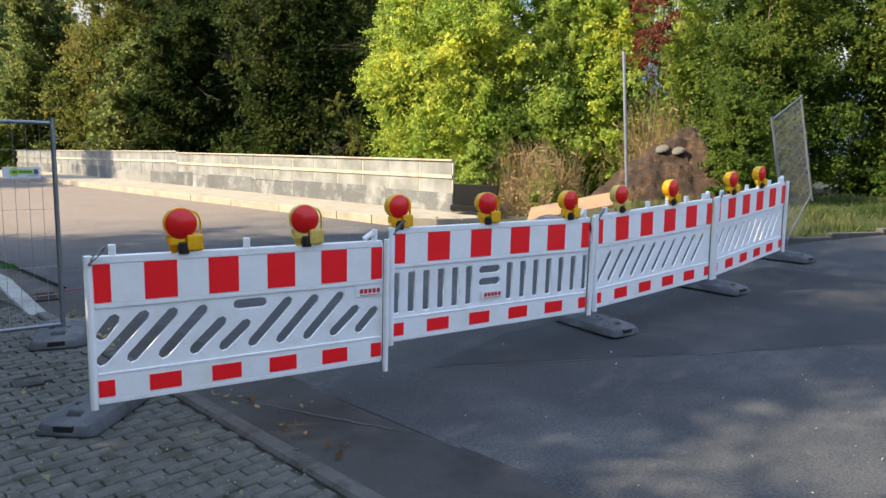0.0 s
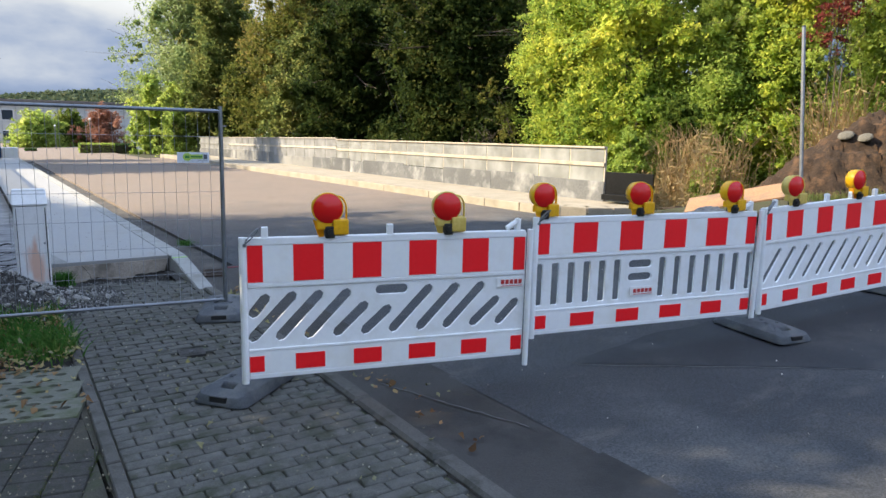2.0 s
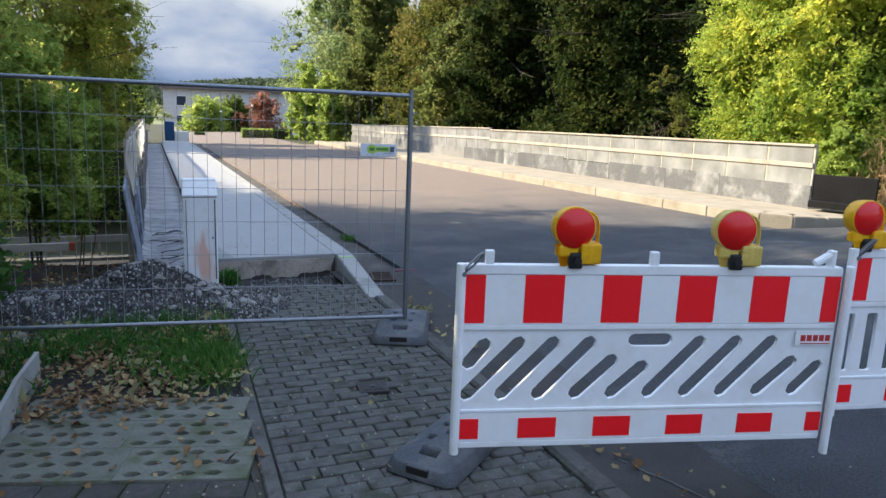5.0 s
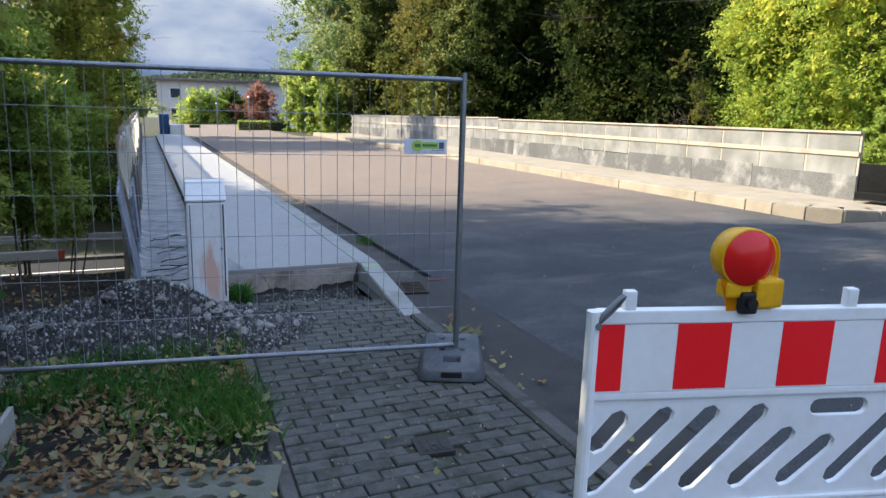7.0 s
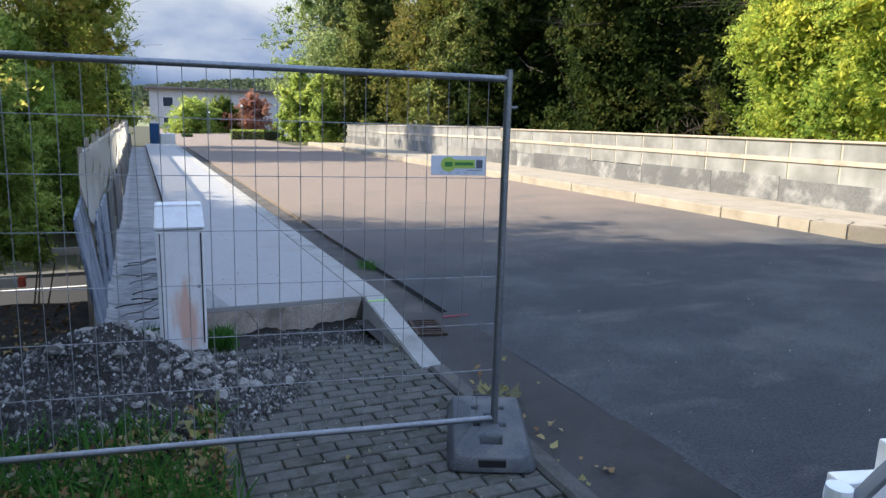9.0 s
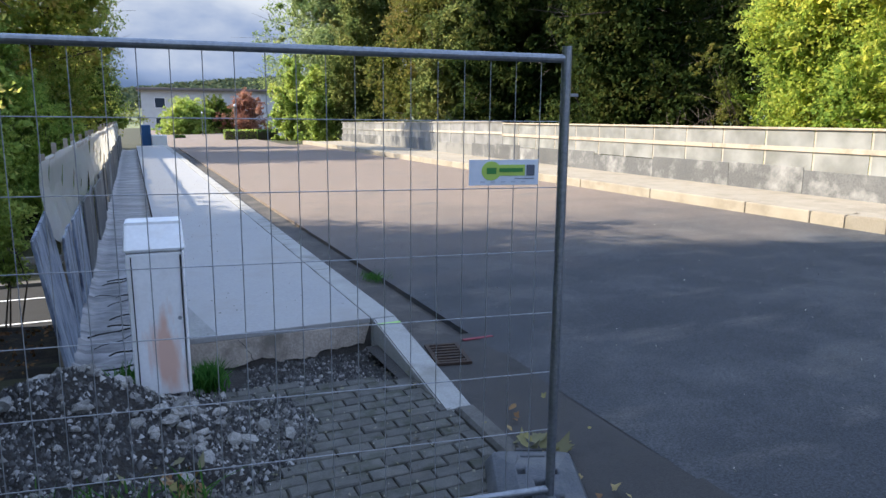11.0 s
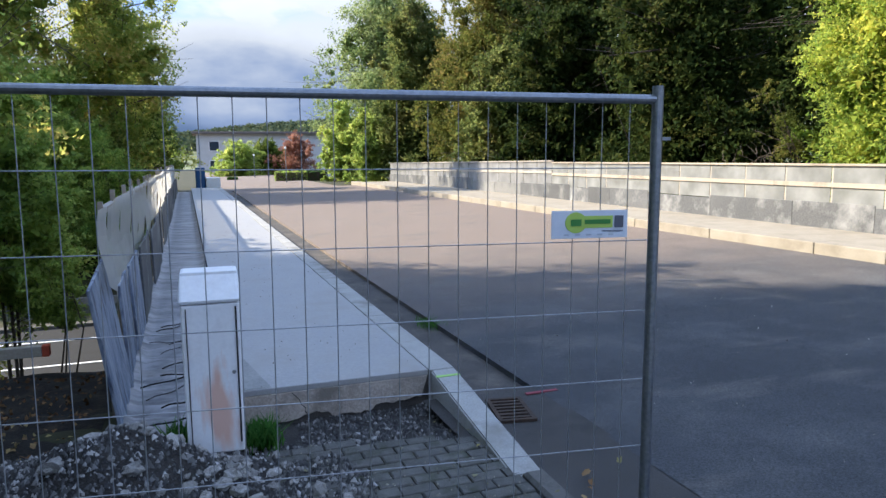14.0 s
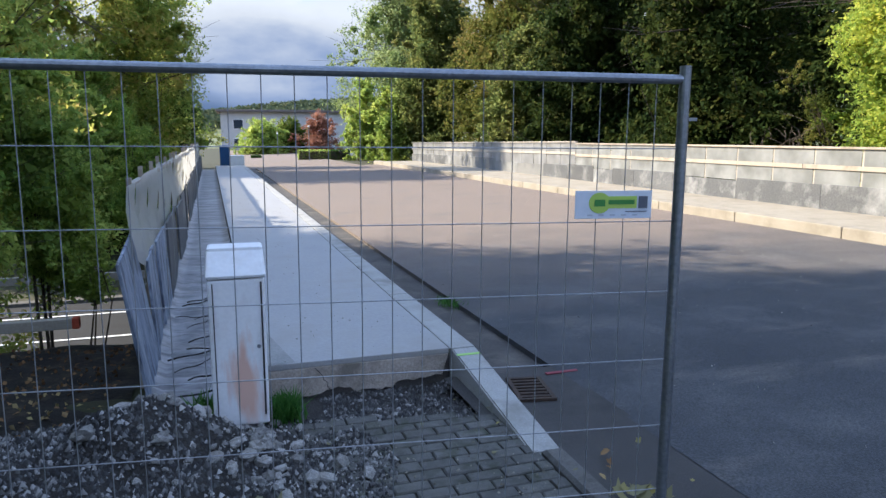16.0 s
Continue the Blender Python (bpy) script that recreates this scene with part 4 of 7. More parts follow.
def cabinet_mat():
    """White cabinet plastic with a rust streak running down the middle of the door."""
    m = mat("cabinet_plastic", (0.76, 0.77, 0.78), (0.84, 0.845, 0.85), 0.55, 3.0, 40, 0.05, c3=(0.70, 0.69, 0.68), stain=3.1)
    n, l = m.node_tree.nodes, m.node_tree.links
    bsdf = n["Principled BSDF"]
    base = bsdf.inputs["Base Color"].links[0].from_socket
    tc = n.new("ShaderNodeTexCoord")
    mp = n.new("ShaderNodeMapping")
    mp.inputs["Scale"].default_value = (16.0, 16.0, 3.0)
    no = n.new("ShaderNodeTexNoise")
    no.inputs["Detail"].default_value = 6
    no.inputs["Scale"].default_value = 1.0
    l.new(tc.outputs["Object"], mp.inputs["Vector"])
    l.new(mp.outputs[0], no.inputs["Vector"])
    near = n.new("ShaderNodeVectorMath")
    near.operation = "SUBTRACT"
    near.inputs[1].default_value = (0.02, -0.15, 0.27)
    l.new(tc.outputs["Object"], near.inputs[0])
    sq = n.new("ShaderNodeVectorMath")
    sq.operation = "MULTIPLY"
    sq.inputs[1].default_value = (6.0, 4.0, 2.6)
    l.new(near.outputs[0], sq.inputs[0])
    ln = n.new("ShaderNodeVectorMath")
    ln.operation = "LENGTH"
    l.new(sq.outputs[0], ln.inputs[0])
    mr = n.new("ShaderNodeMapRange")
    mr.inputs["From Min"].default_value, mr.inputs["From Max"].default_value = 0.25, 1.15
    mr.inputs["To Min"].default_value, mr.inputs["To Max"].default_value = 0.30, -0.22
    l.new(ln.outputs["Value"], mr.inputs["Value"])
    ad = n.new("ShaderNodeMath")
    ad.operation = "ADD"
    l.new(no.outputs["Fac"], ad.inputs[0])
    l.new(mr.outputs[0], ad.inputs[1])
    rp = n.new("ShaderNodeValToRGB")
    rp.color_ramp.elements[0].position, rp.color_ramp.elements[1].position = 0.52, 0.80
    l.new(ad.outputs[0], rp.inputs["Fac"])
    mx = n.new("ShaderNodeMix")
    mx.data_type = "RGBA"
    mx.inputs[7].default_value = (0.70, 0.47, 0.37, 1)
    l.new(rp.outputs["Color"], mx.inputs["Factor"])
    l.new(base, mx.inputs[6])
    l.new(mx.outputs[2], bsdf.inputs["Base Color"])
    return m


CABINET = cabinet_mat()


def cabinet():
    """Street distribution cabinet with a sloping cap, its door stained."""
    root = empty("distribution_cabinet", pose(0.66, 9.31, 0.03, 0, 0, -2), "white plastic street cabinet with a rust streak, beside rubble", "cabinet")
    bm = bmesh.new()
    box(bm, -0.165, 0.165, -0.15, 0.15, 0.0, 0.92, 0.012)
    part("body", bm, CABINET, root)
    bm = bmesh.new()
    box(bm, -0.175, 0.175, -0.16, 0.16, 0.925, 1.10, 0.02)
    for v in bm.verts:
        if v.co.z > 1.05:
            v.co.y = v.co.y * 0.6 + 0.05
            v.co.x *= 0.95
    part("cap", bm, CABINET, root)
    for x0, x1 in ((0.138, 0.148), (-0.140, -0.134)):
        bm = bmesh.new()
        box(bm, x0, x1, -0.156, -0.15, 0.06, 0.90)
        part("door_gap", bm, BLACK, root, "dark door joint")
    bm = bmesh.new()
    tube(bm, (0.118, -0.158, 0.5), (0.118, -0.15, 0.5), 0.012, 12)
    part("lock", bm, ZINC, root)


cabinet()


# ---- barriers ----
def red_white_panel(style):
    """A plastic traffic barrier of one panel, with its origin at the foot of its left post."""
    L = 2.14
    root = empty("traffic_barrier", Matrix(), "red and white striped plastic traffic barrier panel", "barrier", "barriers across the road")
    bm = bmesh.new()
    tube(bm, (0.022, -0.046, -0.02), (0.022, -0.046, 0.985), 0.024, 12)
    part("post", bm, WHITE_PLASTIC, root)
    bm = bmesh.new()
    tube(bm, (L - 0.022, -0.044, -0.08), (L - 0.022, -0.044, 0.985), 0.022, 12)
    part("post", bm, WHITE_PLASTIC, root)
    z0, z1 = 0.20, 0.635
    outline = [(0.04, 0.005), (L - 0.04, 0.005), (L - 0.04, 0.95), (0.04, 0.95)]
    loops = [outline]
    w = 0.080
    if style == "slash":
        loops += [slot(0.085, 0.455, 0.165, 0.555, w, 3), slot(0.965, 0.575, 1.14, 0.575, 0.075)]
        for x, dx, dz in ((0.08, 0.265, 0.31), (0.262, 0.265, 0.31), (0.458, 0.265, 0.31), (0.66, 0.19, 0.20), (0.86, 0.16, 0.16), (1.065, 0.265, 0.31),
                          (1.272, 0.265, 0.31), (1.478, 0.265, 0.31), (1.69, 0.18, 0.18), (1.90, 0.13, 0.15)):
            loops.append(slot(x, 0.285, x + dx, 0.285 + dz * 0.9, w, 3))
    elif style == "bars":
        for cx in [0.085 + k * 0.136 for k in range(6)] + [1.185 + k * 0.147 for k in range(7)]:
            loops.append([(cx - 0.034, 0.245), (cx - 0.024, 0.235), (cx + 0.024, 0.235), (cx + 0.034, 0.245),
                          (cx + 0.034, 0.585), (cx + 0.024, 0.595), (cx - 0.024, 0.595), (cx - 0.034, 0.585)])
        for z in (0.545, 0.43):
            loops.append(slot(0.90, z, 1.055, z, 0.075))
    else:
        for k in range(10):
            loops.append(slot(0.10 + k * 0.185, 0.27, 0.30 + k * 0.185, 0.55, 0.066, 3))
    me = plate(loops, 0.022, "grille", 0.004)
    me.materials.append(WHITE_PLASTIC)
    share("grille", me, root, Matrix())
    for za, zb, dp in ((0.925, 0.975, 0.048), (0.635, 0.665, 0.046), (0.188, 0.206, 0.046), (-0.005, 0.026, 0.046)):
        bm = bmesh.new()
        box(bm, 0.05, L - 0.05, -dp / 2, dp / 2, za, zb, 0.006)
        part("rail", bm, WHITE_PLASTIC, root)
    bm = bmesh.new()
    box(bm, 0.05, L - 0.05, -0.0215, -0.0185, 0.667, 0.924)
    part("upper_foil", bm, WHITE_FOIL, root, "white reflective foil band")
    bm = bmesh.new()
    box(bm, 0.05, L - 0.05, -0.0215, -0.0185, 0.027, 0.187)
    part("lower_foil", bm, WHITE_FOIL, root, "white reflective foil band")
    for x0, x1 in ((0.052, 0.152), (0.355, 0.560), (0.765, 0.970), (1.175, 1.380), (1.585, 1.790), (1.995, 2.088)):
        bm = bmesh.new()
        box(bm, x0, x1, -0.0245, -0.0216, 0.674, 0.924)
        part("red_stripe", bm, RED_FOIL, root)
    for x0, x1 in ((0.052, 0.150), (0.362, 0.567), (0.772, 0.977), (1.182, 1.387), (1.592, 1.797), (2.0, 2.088)):
        bm = bmesh.new()
        box(bm, x0, x1, -0.0245, -0.0216, 0.045, 0.156)
        part("red_stripe", bm, RED_FOIL, root)
    for x in (0.17, 1.035) if style != "fine" else (0.2, 0.55, 0.9, 1.25, 1.6, 1.95):
        bm = bmesh.new()
        box(bm, x - 0.022, x + 0.022, -0.018, 0.018, 0.97, 1.045, 0.006)
        tube(bm, (x, -0.02, 1.01), (x, -0.0185, 1.01), 0.007, 8)
        part("lug", bm, WHITE_PLASTIC, root)
    bm = bmesh.new()
    tube(bm, (L - 0.20, 0, 0.99), (L - 0.10, 0, 1.05), 0.022, 8)
    tube(bm, (L - 0.11, 0, 0.97), (L - 0.11, 0, 1.06), 0.024, 10)
    part("hook", bm, WHITE_PLASTIC, root)
    bm = bmesh.new()
    pts = []
    for k in range(15):
        t = 2 * math.pi * k / 14
        u, w2 = 0.062 * math.cos(t), 0.011 * math.sin(t)
        pts.append(Vector((0.082 + u * 0.68 - w2 * 0.73, -0.058 - 0.006 * math.sin(t), 0.995 + u * 0.73 + w2 * 0.68)))
    pipe(bm, pts, 0.0042, 6, 3.6)
    tube(bm, (0.034, -0.075, 0.935), (0.034, -0.05, 0.935), 0.012, 10)
    part("strap", bm, STRAP, root, "grey rubber locking strap")
    if style != "fine":
        sx, sz = (1.87, 0.545) if style == "slash" else (0.885, 0.27)
        bm = bmesh.new()
        box(bm, sx, sx + 0.215, -0.0235, -0.0185, sz, sz + 0.075)
        st = part("maker_plate", bm, WHITE_FOIL, root)
        for k in range(5):
            bm = bmesh.new()
            box(bm, sx + 0.030 + k * 0.036, sx + 0.058 + k * 0.036, -0.0255, -0.0237, sz + 0.022, sz + 0.056)
            part("bar", bm, RED_PRINT, st, "red print bar")
        bm = bmesh.new()
        box(bm, sx + 0.03, sx + 0.205, -0.0255, -0.0237, sz + 0.006, sz + 0.011)
        part("bar", bm, RED_PRINT, st, "red print bar")
    return root


STRAP = plain("strap_rubber", (0.16, 0.17, 0.18), 0.6)


def warning_lamp(faded=False):
    """A round red site lamp in a yellow hooded housing with a handle and a battery box; it faces -y."""
    yel = YELLOW_PALE if faded else YELLOW
    root = empty("warning_lamp", Matrix(), "red warning lamp in a yellow plastic housing, mounted on a barrier", "lamp", "warning lamps on the barriers")
    face = Matrix.Translation((0, 0, 0.205)) @ Matrix.Rotation(radians(90), 4, "X")
    bm = bmesh.new()
    lathe(bm, [(0.080, -0.085), (0.104, -0.065), (0.112, -0.02), (0.116, 0.030), (0.113, 0.036), (0.107, 0.034)], 30, face)
    part("housing", bm, yel, root, smooth=True)
    bm = bmesh.new()
    prof = [(0.108, 0.028)]
    for k in range(14):
        r = 0.108 * (1 - k / 14)
        prof.append((r, 0.036 + 0.036 * (1 - (r / 0.108) ** 2) + (0.0016 if k % 2 else 0)))
    prof.append((0.003, 0.073))
    lathe(bm, prof, 30, face)
    part("lens", bm, RED_LENS, root, "ribbed red lens", smooth=True)
    bm = bmesh.new()
    box(bm, 0.035, 0.15, -0.055, 0.055, 0.012, 0.125, 0.012)
    box(bm, -0.085, 0.03, -0.035, 0.035, 0.05, 0.115, 0.014)
    part("battery_box", bm, yel, root)
    bm = bmesh.new()
    v = [bm.verts.new(p) for p in ((-0.11, -0.03, 0.13), (-0.03, -0.03, 0.10), (-0.03, -0.03, 0.0), (-0.07, -0.03, 0.0))]
    bm.faces.new(v)
    bmesh.ops.solidify(bm, geom=list(bm.faces), thickness=0.05)
    part("bracket", bm, yel, root)
    bm = bmesh.new()
    box(bm, -0.022, 0.05, -0.05, 0.045, -0.012, 0.075, 0.01)
    tube(bm, (0.014, -0.07, 0.035), (0.014, -0.05, 0.035), 0.022, 12)
    part("clamp", bm, BLACK, root, "black clamp")
    bm = bmesh.new()
    pts = [Vector((0.078 + 0.064 * math.sin(t), 0, 0.195 + 0.095 * math.cos(t))) for t in [0.1 + k * 1.5 / 8 for k in range(9)]] + [Vector((0.142, 0, 0.12))]
    pipe(bm, pts, 0.007, 8, 2.4)
    part("handle", bm, yel, root)
    return root


def foot_plate():
    """A recycled-rubber base block with a grip hole and sockets; its length runs along y."""
    root = empty("foot_plate", Matrix(), "dark grey recycled rubber foot block on the ground", "foot block", "foot blocks")
    outline = []
    for sx, sy in ((1, 1), (-1, 1), (-1, -1), (1, -1)):
        for k in range(4):
            a = math.atan2(sy, sx) - math.pi / 4 + k * math.pi / 6
            outline.append((sx * 0.135 + 0.05 * math.cos(a), sy * 0.34 + 0.05 * math.sin(a)))
    hole = lambda cx, cy, w, h: [(cx - w, cy - h), (cx + w, cy - h), (cx + w, cy + h), (cx - w, cy + h)]
    loops = [outline, hole(0, -0.27, 0.07, 0.04), hole(0, 0.27, 0.07, 0.04), hole(0, 0, 0.036, 0.036), hole(-0.075, 0.1, 0.03, 0.036), hole(0.075, 0.1, 0.03, 0.036), hole(-0.07, -0.12, 0.03, 0.036), hole(0.07, -0.12, 0.03, 0.036)]
    me = plate(loops, 0.11, "block", 0.012)
    me.transform(Matrix.Translation((0, 0, 0.055)) @ Matrix.Rotation(radians(-90), 4, "X"))
    for v in me.vertices:
        k = 1.0 if v.co.z < 0.03 else 0.86
        f = 1 - 0.45 * max(0.0, (abs(v.co.y) - 0.22) / 0.17) if v.co.z > 0.06 else 1
        v.co.x *= k
        v.co.y *= 1.0 if v.co.z < 0.03 else 0.93
        v.co.z *= f
    me.materials.append(RUBBER)
    share("block", me, root, Matrix())
    # black plate and end bars stand for shade in holes and grip slots
    bm = bmesh.new()
    box(bm, -0.10, 0.10, -0.30, 0.30, 0.002, 0.012)
    part("underside_shade", bm, BLACK, root, "black plate for the shade in the block's holes")
    for sy in (-1, 1):
        bm = bmesh.new()
        box(bm, -0.06, 0.06, sy * 0.382 - 0.012, sy * 0.382 + 0.012, 0.025, 0.062, 0.006)
        part("grip_slot_shade", bm, BLACK, root, "black bar for the shade in a grip slot")
    return root


ENDS = [
    ((1.552, 4.697, 0.165), (3.566, 4.147, 0.160), 0.98),
    ((3.660, 4.255, 0.262), (5.870, 3.740, 0.262), 0.95),
    ((5.900, 3.735, 0.275), (7.950, 3.400, 0.386), 0.955),
    ((7.970, 3.400, 0.390), (10.080, 3.290, 0.542), 0.955),
]
LAMPS = [(0.59, 1.455), (0.09, 0.92, 1.83), (0.43, 1.31), (0.45, 1.26)]
STYLES = ["slash", "bars", "fine", "fine"]
lamp_a, lamp_b, foot = warning_lamp(), warning_lamp(True), foot_plate()
used = {}
for i, style in enumerate(STYLES):
    a, b, base_z = ENDS[i]
    a, b = Vector(a), Vector(b)
    d = b - a
    k = d.xy.length / 2.14
    m = Matrix.Translation(a) @ Matrix.Rotation(math.atan2(d.y, d.x), 4, "Z") @ Matrix.Rotation(-math.atan2(d.z, d.xy.length), 4, "Y") @ Matrix.Rotation(radians(1.0), 4, "X")
    tall = Matrix.Diagonal((k, 1, base_z, 1))
    if style in used:
        copy_thing(used[style], m)
    else:
        used[style] = red_white_panel(style)
        used[style].matrix_basis = m @ tall
    k2 = k
    for k, s in enumerate(LAMPS[i]):
        src = lamp_b if (i, k) in ((0, 1), (2, 0)) else lamp_a
        turn = (3, -5, 2, -8, 3, -4, 2, -6, -3)[sum(len(q) for q in LAMPS[:i]) + k]
        lm = m @ Matrix.Translation((s * k2, 0, 0.972 * base_z)) @ Matrix.Rotation(radians(turn), 4, "Z") @ Matrix.Scale(0.92, 4)
        if src.location.length == 0:
            src.matrix_basis = lm
        else:
            copy_thing(src, lm)
for k, (x, y, rz) in enumerate(((1.66, 4.92, -51), (5.86, 3.62, -12), (7.95, 3.36, -8), (10.10, 3.28, -6))):
    fm = pose(x, y, float(road_z(x, y)) + 0.003 if x > 2.4 else 0.003, 0, 0, rz)
    if k == 0:
        foot.matrix_basis = fm @ Matrix.Diagonal((1.05, 0.92, 1.1, 1))
    else:
        copy_thing(foot, fm).scale = (1, 1, 1)
ff = copy_thing(foot, pose(2.17, 7.15, 0.003, 0, 0, -24))
ff.scale = (1.18, 1.12, 1.15)


# ---- mesh fences ----
def mesh_fence(w, h, label, sparse=1.0):
    """A site fence panel: tube frame, wires; origin at the foot of its right post, running towards -x."""
    root = empty("mesh_fence", Matrix(), label, "fence", "mesh fence panels")
    for x in (0, -w):
        bm = bmesh.new()
        tube(bm, (x, 0, 0.03), (x, 0, h), 0.0205, 14)
        part("post", bm, ZINC, root)
    for z in (h - 0.047, 0.155):
        bm = bmesh.new()
        tube(bm, (-w, 0, z), (0, 0, z), 0.0165, 12)
        part("rail", bm, ZINC, root)
    n = 32
    for k in range(1, n + 1):
        bm = bmesh.new()
        tube(bm, (-k * w / (n + 1), 0.004, 0.155), (-k * w / (n + 1), 0.004, h - 0.055), 0.0019, 5)
        part("wire", bm, WIRE, root)
    z = h - 0.291
    while z > 0.25:
        bm = bmesh.new()
        tube(bm, (-w, -0.002, z), (0, -0.002, z), 0.0021, 5)
        part("cross_wire", bm, WIRE, root)
        z -= 0.262
    return root


fence = mesh_fence(3.46, 2.04, "galvanised steel mesh site fence panel in a rubber foot")
fence.matrix_basis = pose(2.15, 7.045, 0.0, -0.26, 0.4, -8.33)
bm = bmesh.new()
box(bm, -0.02, 0.02, -0.002, 0.002, -0.012, 0.0)
part("stub", bm, ZINC, fence).matrix_basis = Matrix.Translation((0.035, 0, 1.86))


def fence_sign():
    root = empty("fence_sign", fence.matrix_basis @ Matrix.Translation((-0.405, -0.022, 1.502)) @ Matrix.Diagonal((0.77, 1, 0.71, 1)), "small white sign with a lime green emblem, fixed to the fence", "sign")
    bm = bmesh.new()
    box(bm, 0, 0.375, -0.003, 0.0, 0, 0.14, 0.0012)
    part("panel", bm, SIGN_WHITE, root)
    bm = bmesh.new()
    tube(bm, (0.118, -0.0055, 0.079), (0.118, -0.0032, 0.079), 0.052, 24)
    part("disc", bm, LIME, root, "lime green disc")
    bm = bmesh.new()
    box(bm, 0.150, 0.300, -0.0052, -0.0033, 0.052, 0.112)
    part("bar", bm, LIME, root, "lime green bar")
    for k, (x0, x1, z0, z1, m) in enumerate(((0.092, 0.144, 0.062, 0.096, GREEN_PRINT),
                                             (0.160, 0.288, 0.072, 0.094, GREEN_PRINT), (0.308, 0.352, 0.052, 0.112, GREY_PRINT), (0.245, 0.350, 0.034, 0.038, GREY_PRINT))):
        bm = bmesh.new()
        box(bm, x0, x1, -0.0068, -0.0056, z0, z1)
        part("print", bm, m, root)
    for k in range(5):
        bm = bmesh.new()
        box(bm, 0.06 + k * 0.055, 0.085 + k * 0.055, -0.0042, -0.0032, 0.014, 0.022)
        part("print", bm, SIGN_GREY, root)


SIGN_GREY = plain("pale_print", (0.45, 0.48, 0.55), 0.5)
fence_sign()
rf = copy_thing(fence, pose(11.05, 3.50, 0.38, 9, 9.5, 190.8))
tagged(rf, "galvanised mesh fence panel standing askew by the hedge", "fence")

# ---- trees and shrubs ----
SHRUBS = [
    (17.0, 17.4, 0.0, 9.4, 2.5, LEAF_SUNLIT, 60000, 0.105, 84, "large sunlit yellow-green shrub behind the guard wall"),
    (16.9, 14.7, 0.1, 9.0, 2.3, LEAF_SUNLIT, 56000, 0.105, 78, "tall sunlit yellow-green hazel shrub"),
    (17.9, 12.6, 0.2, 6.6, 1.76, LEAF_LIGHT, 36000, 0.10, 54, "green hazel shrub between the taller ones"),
    (18.5, 11.0, 0.2, 9.8, 1.6, LEAF_SUNLIT, 40000, 0.105, 60, "slender bright yellow-green shrub rising over the weeds"),
    (19.34, 9.13, 0.3, 7.7, 2.09, LEAF_LIGHT, 34000, 0.085, 50, "bright green shrub behind the brown earth heap"),
    (18.5, 6.35, 0.4, 7.3, 2.09, LEAF_MID, 52000, 0.09, 60, "dense green roadside shrub beside the earth heap"),
    (20.24, 3.85, 0.4, 8.8, 2.64, LEAF_MID, 60000, 0.10, 64, "dense green roadside shrub"),
    (22.4, -0.0, 0.4, 8.8, 3.08, LEAF_MID, 50000, 0.11, 60, "dense green roadside shrub"),
    (26.01, -4.34, 0.4, 8.4, 3.74, LEAF_MID, 26000, 0.15, 50, "dense green roadside shrub"),
    (21.67, 7.63, 0.3, 10.5, 3.08, LEAF_MID, 36000, 0.14, 50, "tall green tree standing behind the roadside shrubs"),
    (20.89, 13.47, 0.0, 11.0, 3.3, LEAF_SUNLIT, 34000, 0.15, 50, "green tree standing behind the roadside shrubs"),
    (20.4, 17.6, 0.0, 11.0, 2.86, LEAF_MID, 30000, 0.15, 50, "green tree standing behind the roadside shrubs"),
]
for i, (x, y, z, h, s, m, n, size, k, lab) in enumerate(SHRUBS):
    tree("shrub", x, y, z, h, s, m, 11 + i, n, size, k, 0.02, label=lab, category="shrub", stems=5, trunk=0.05, per=20)
tree("shrub", 14.23, 12.4, 0.2, 1.9, 0.75, LEAF_LIGHT, 25, 9000, 0.075, 20, 0.02, label="small bright green bush at the end of the guard", category="shrub", stems=3, trunk=0.02)
tree("shrub", 15.08, 10.73, 0.15, 1.1, 0.75, LEAF_LIGHT, 31, 6000, 0.075, 18, 0.0, label="low green weeds among the dry stalks", category="shrub", stems=3, trunk=0.012)
tree("shrub", 15.88, 12.25, 0.2, 2.6, 1.0, LEAF_MID, 28, 14000, 0.08, 26, 0.0, label="low green bush behind the dry weeds", category="shrub", stems=3, trunk=0.02)
tree("shrub", 14.9, 5.75, 0.4, 2.9, 1.15, LEAF_MID, 33, 17000, 0.075, 40, 0.0, label="low dark green bush growing over the earth heap", category="shrub", stems=3, trunk=0.02)
tree("shrub", 17.47, 9.25, 0.4, 6.4, 0.95, LEAF_CRIMSON, 26, 2300, 0.085, 20, 0.58, label="slim crimson-leaved young tree", category="shrub", stems=3, trunk=0.028, inner=0)
tree("shrub", 16.2, 19.4, -0.4, 4.5, 0.85, LEAF_AUTUMN, 27, 2000, 0.085, 18, 0.45, lean=(-1.5, 0.2), label="thin sprig of yellowing leaves over the guard", category="shrub", stems=3, trunk=0.025, inner=0)


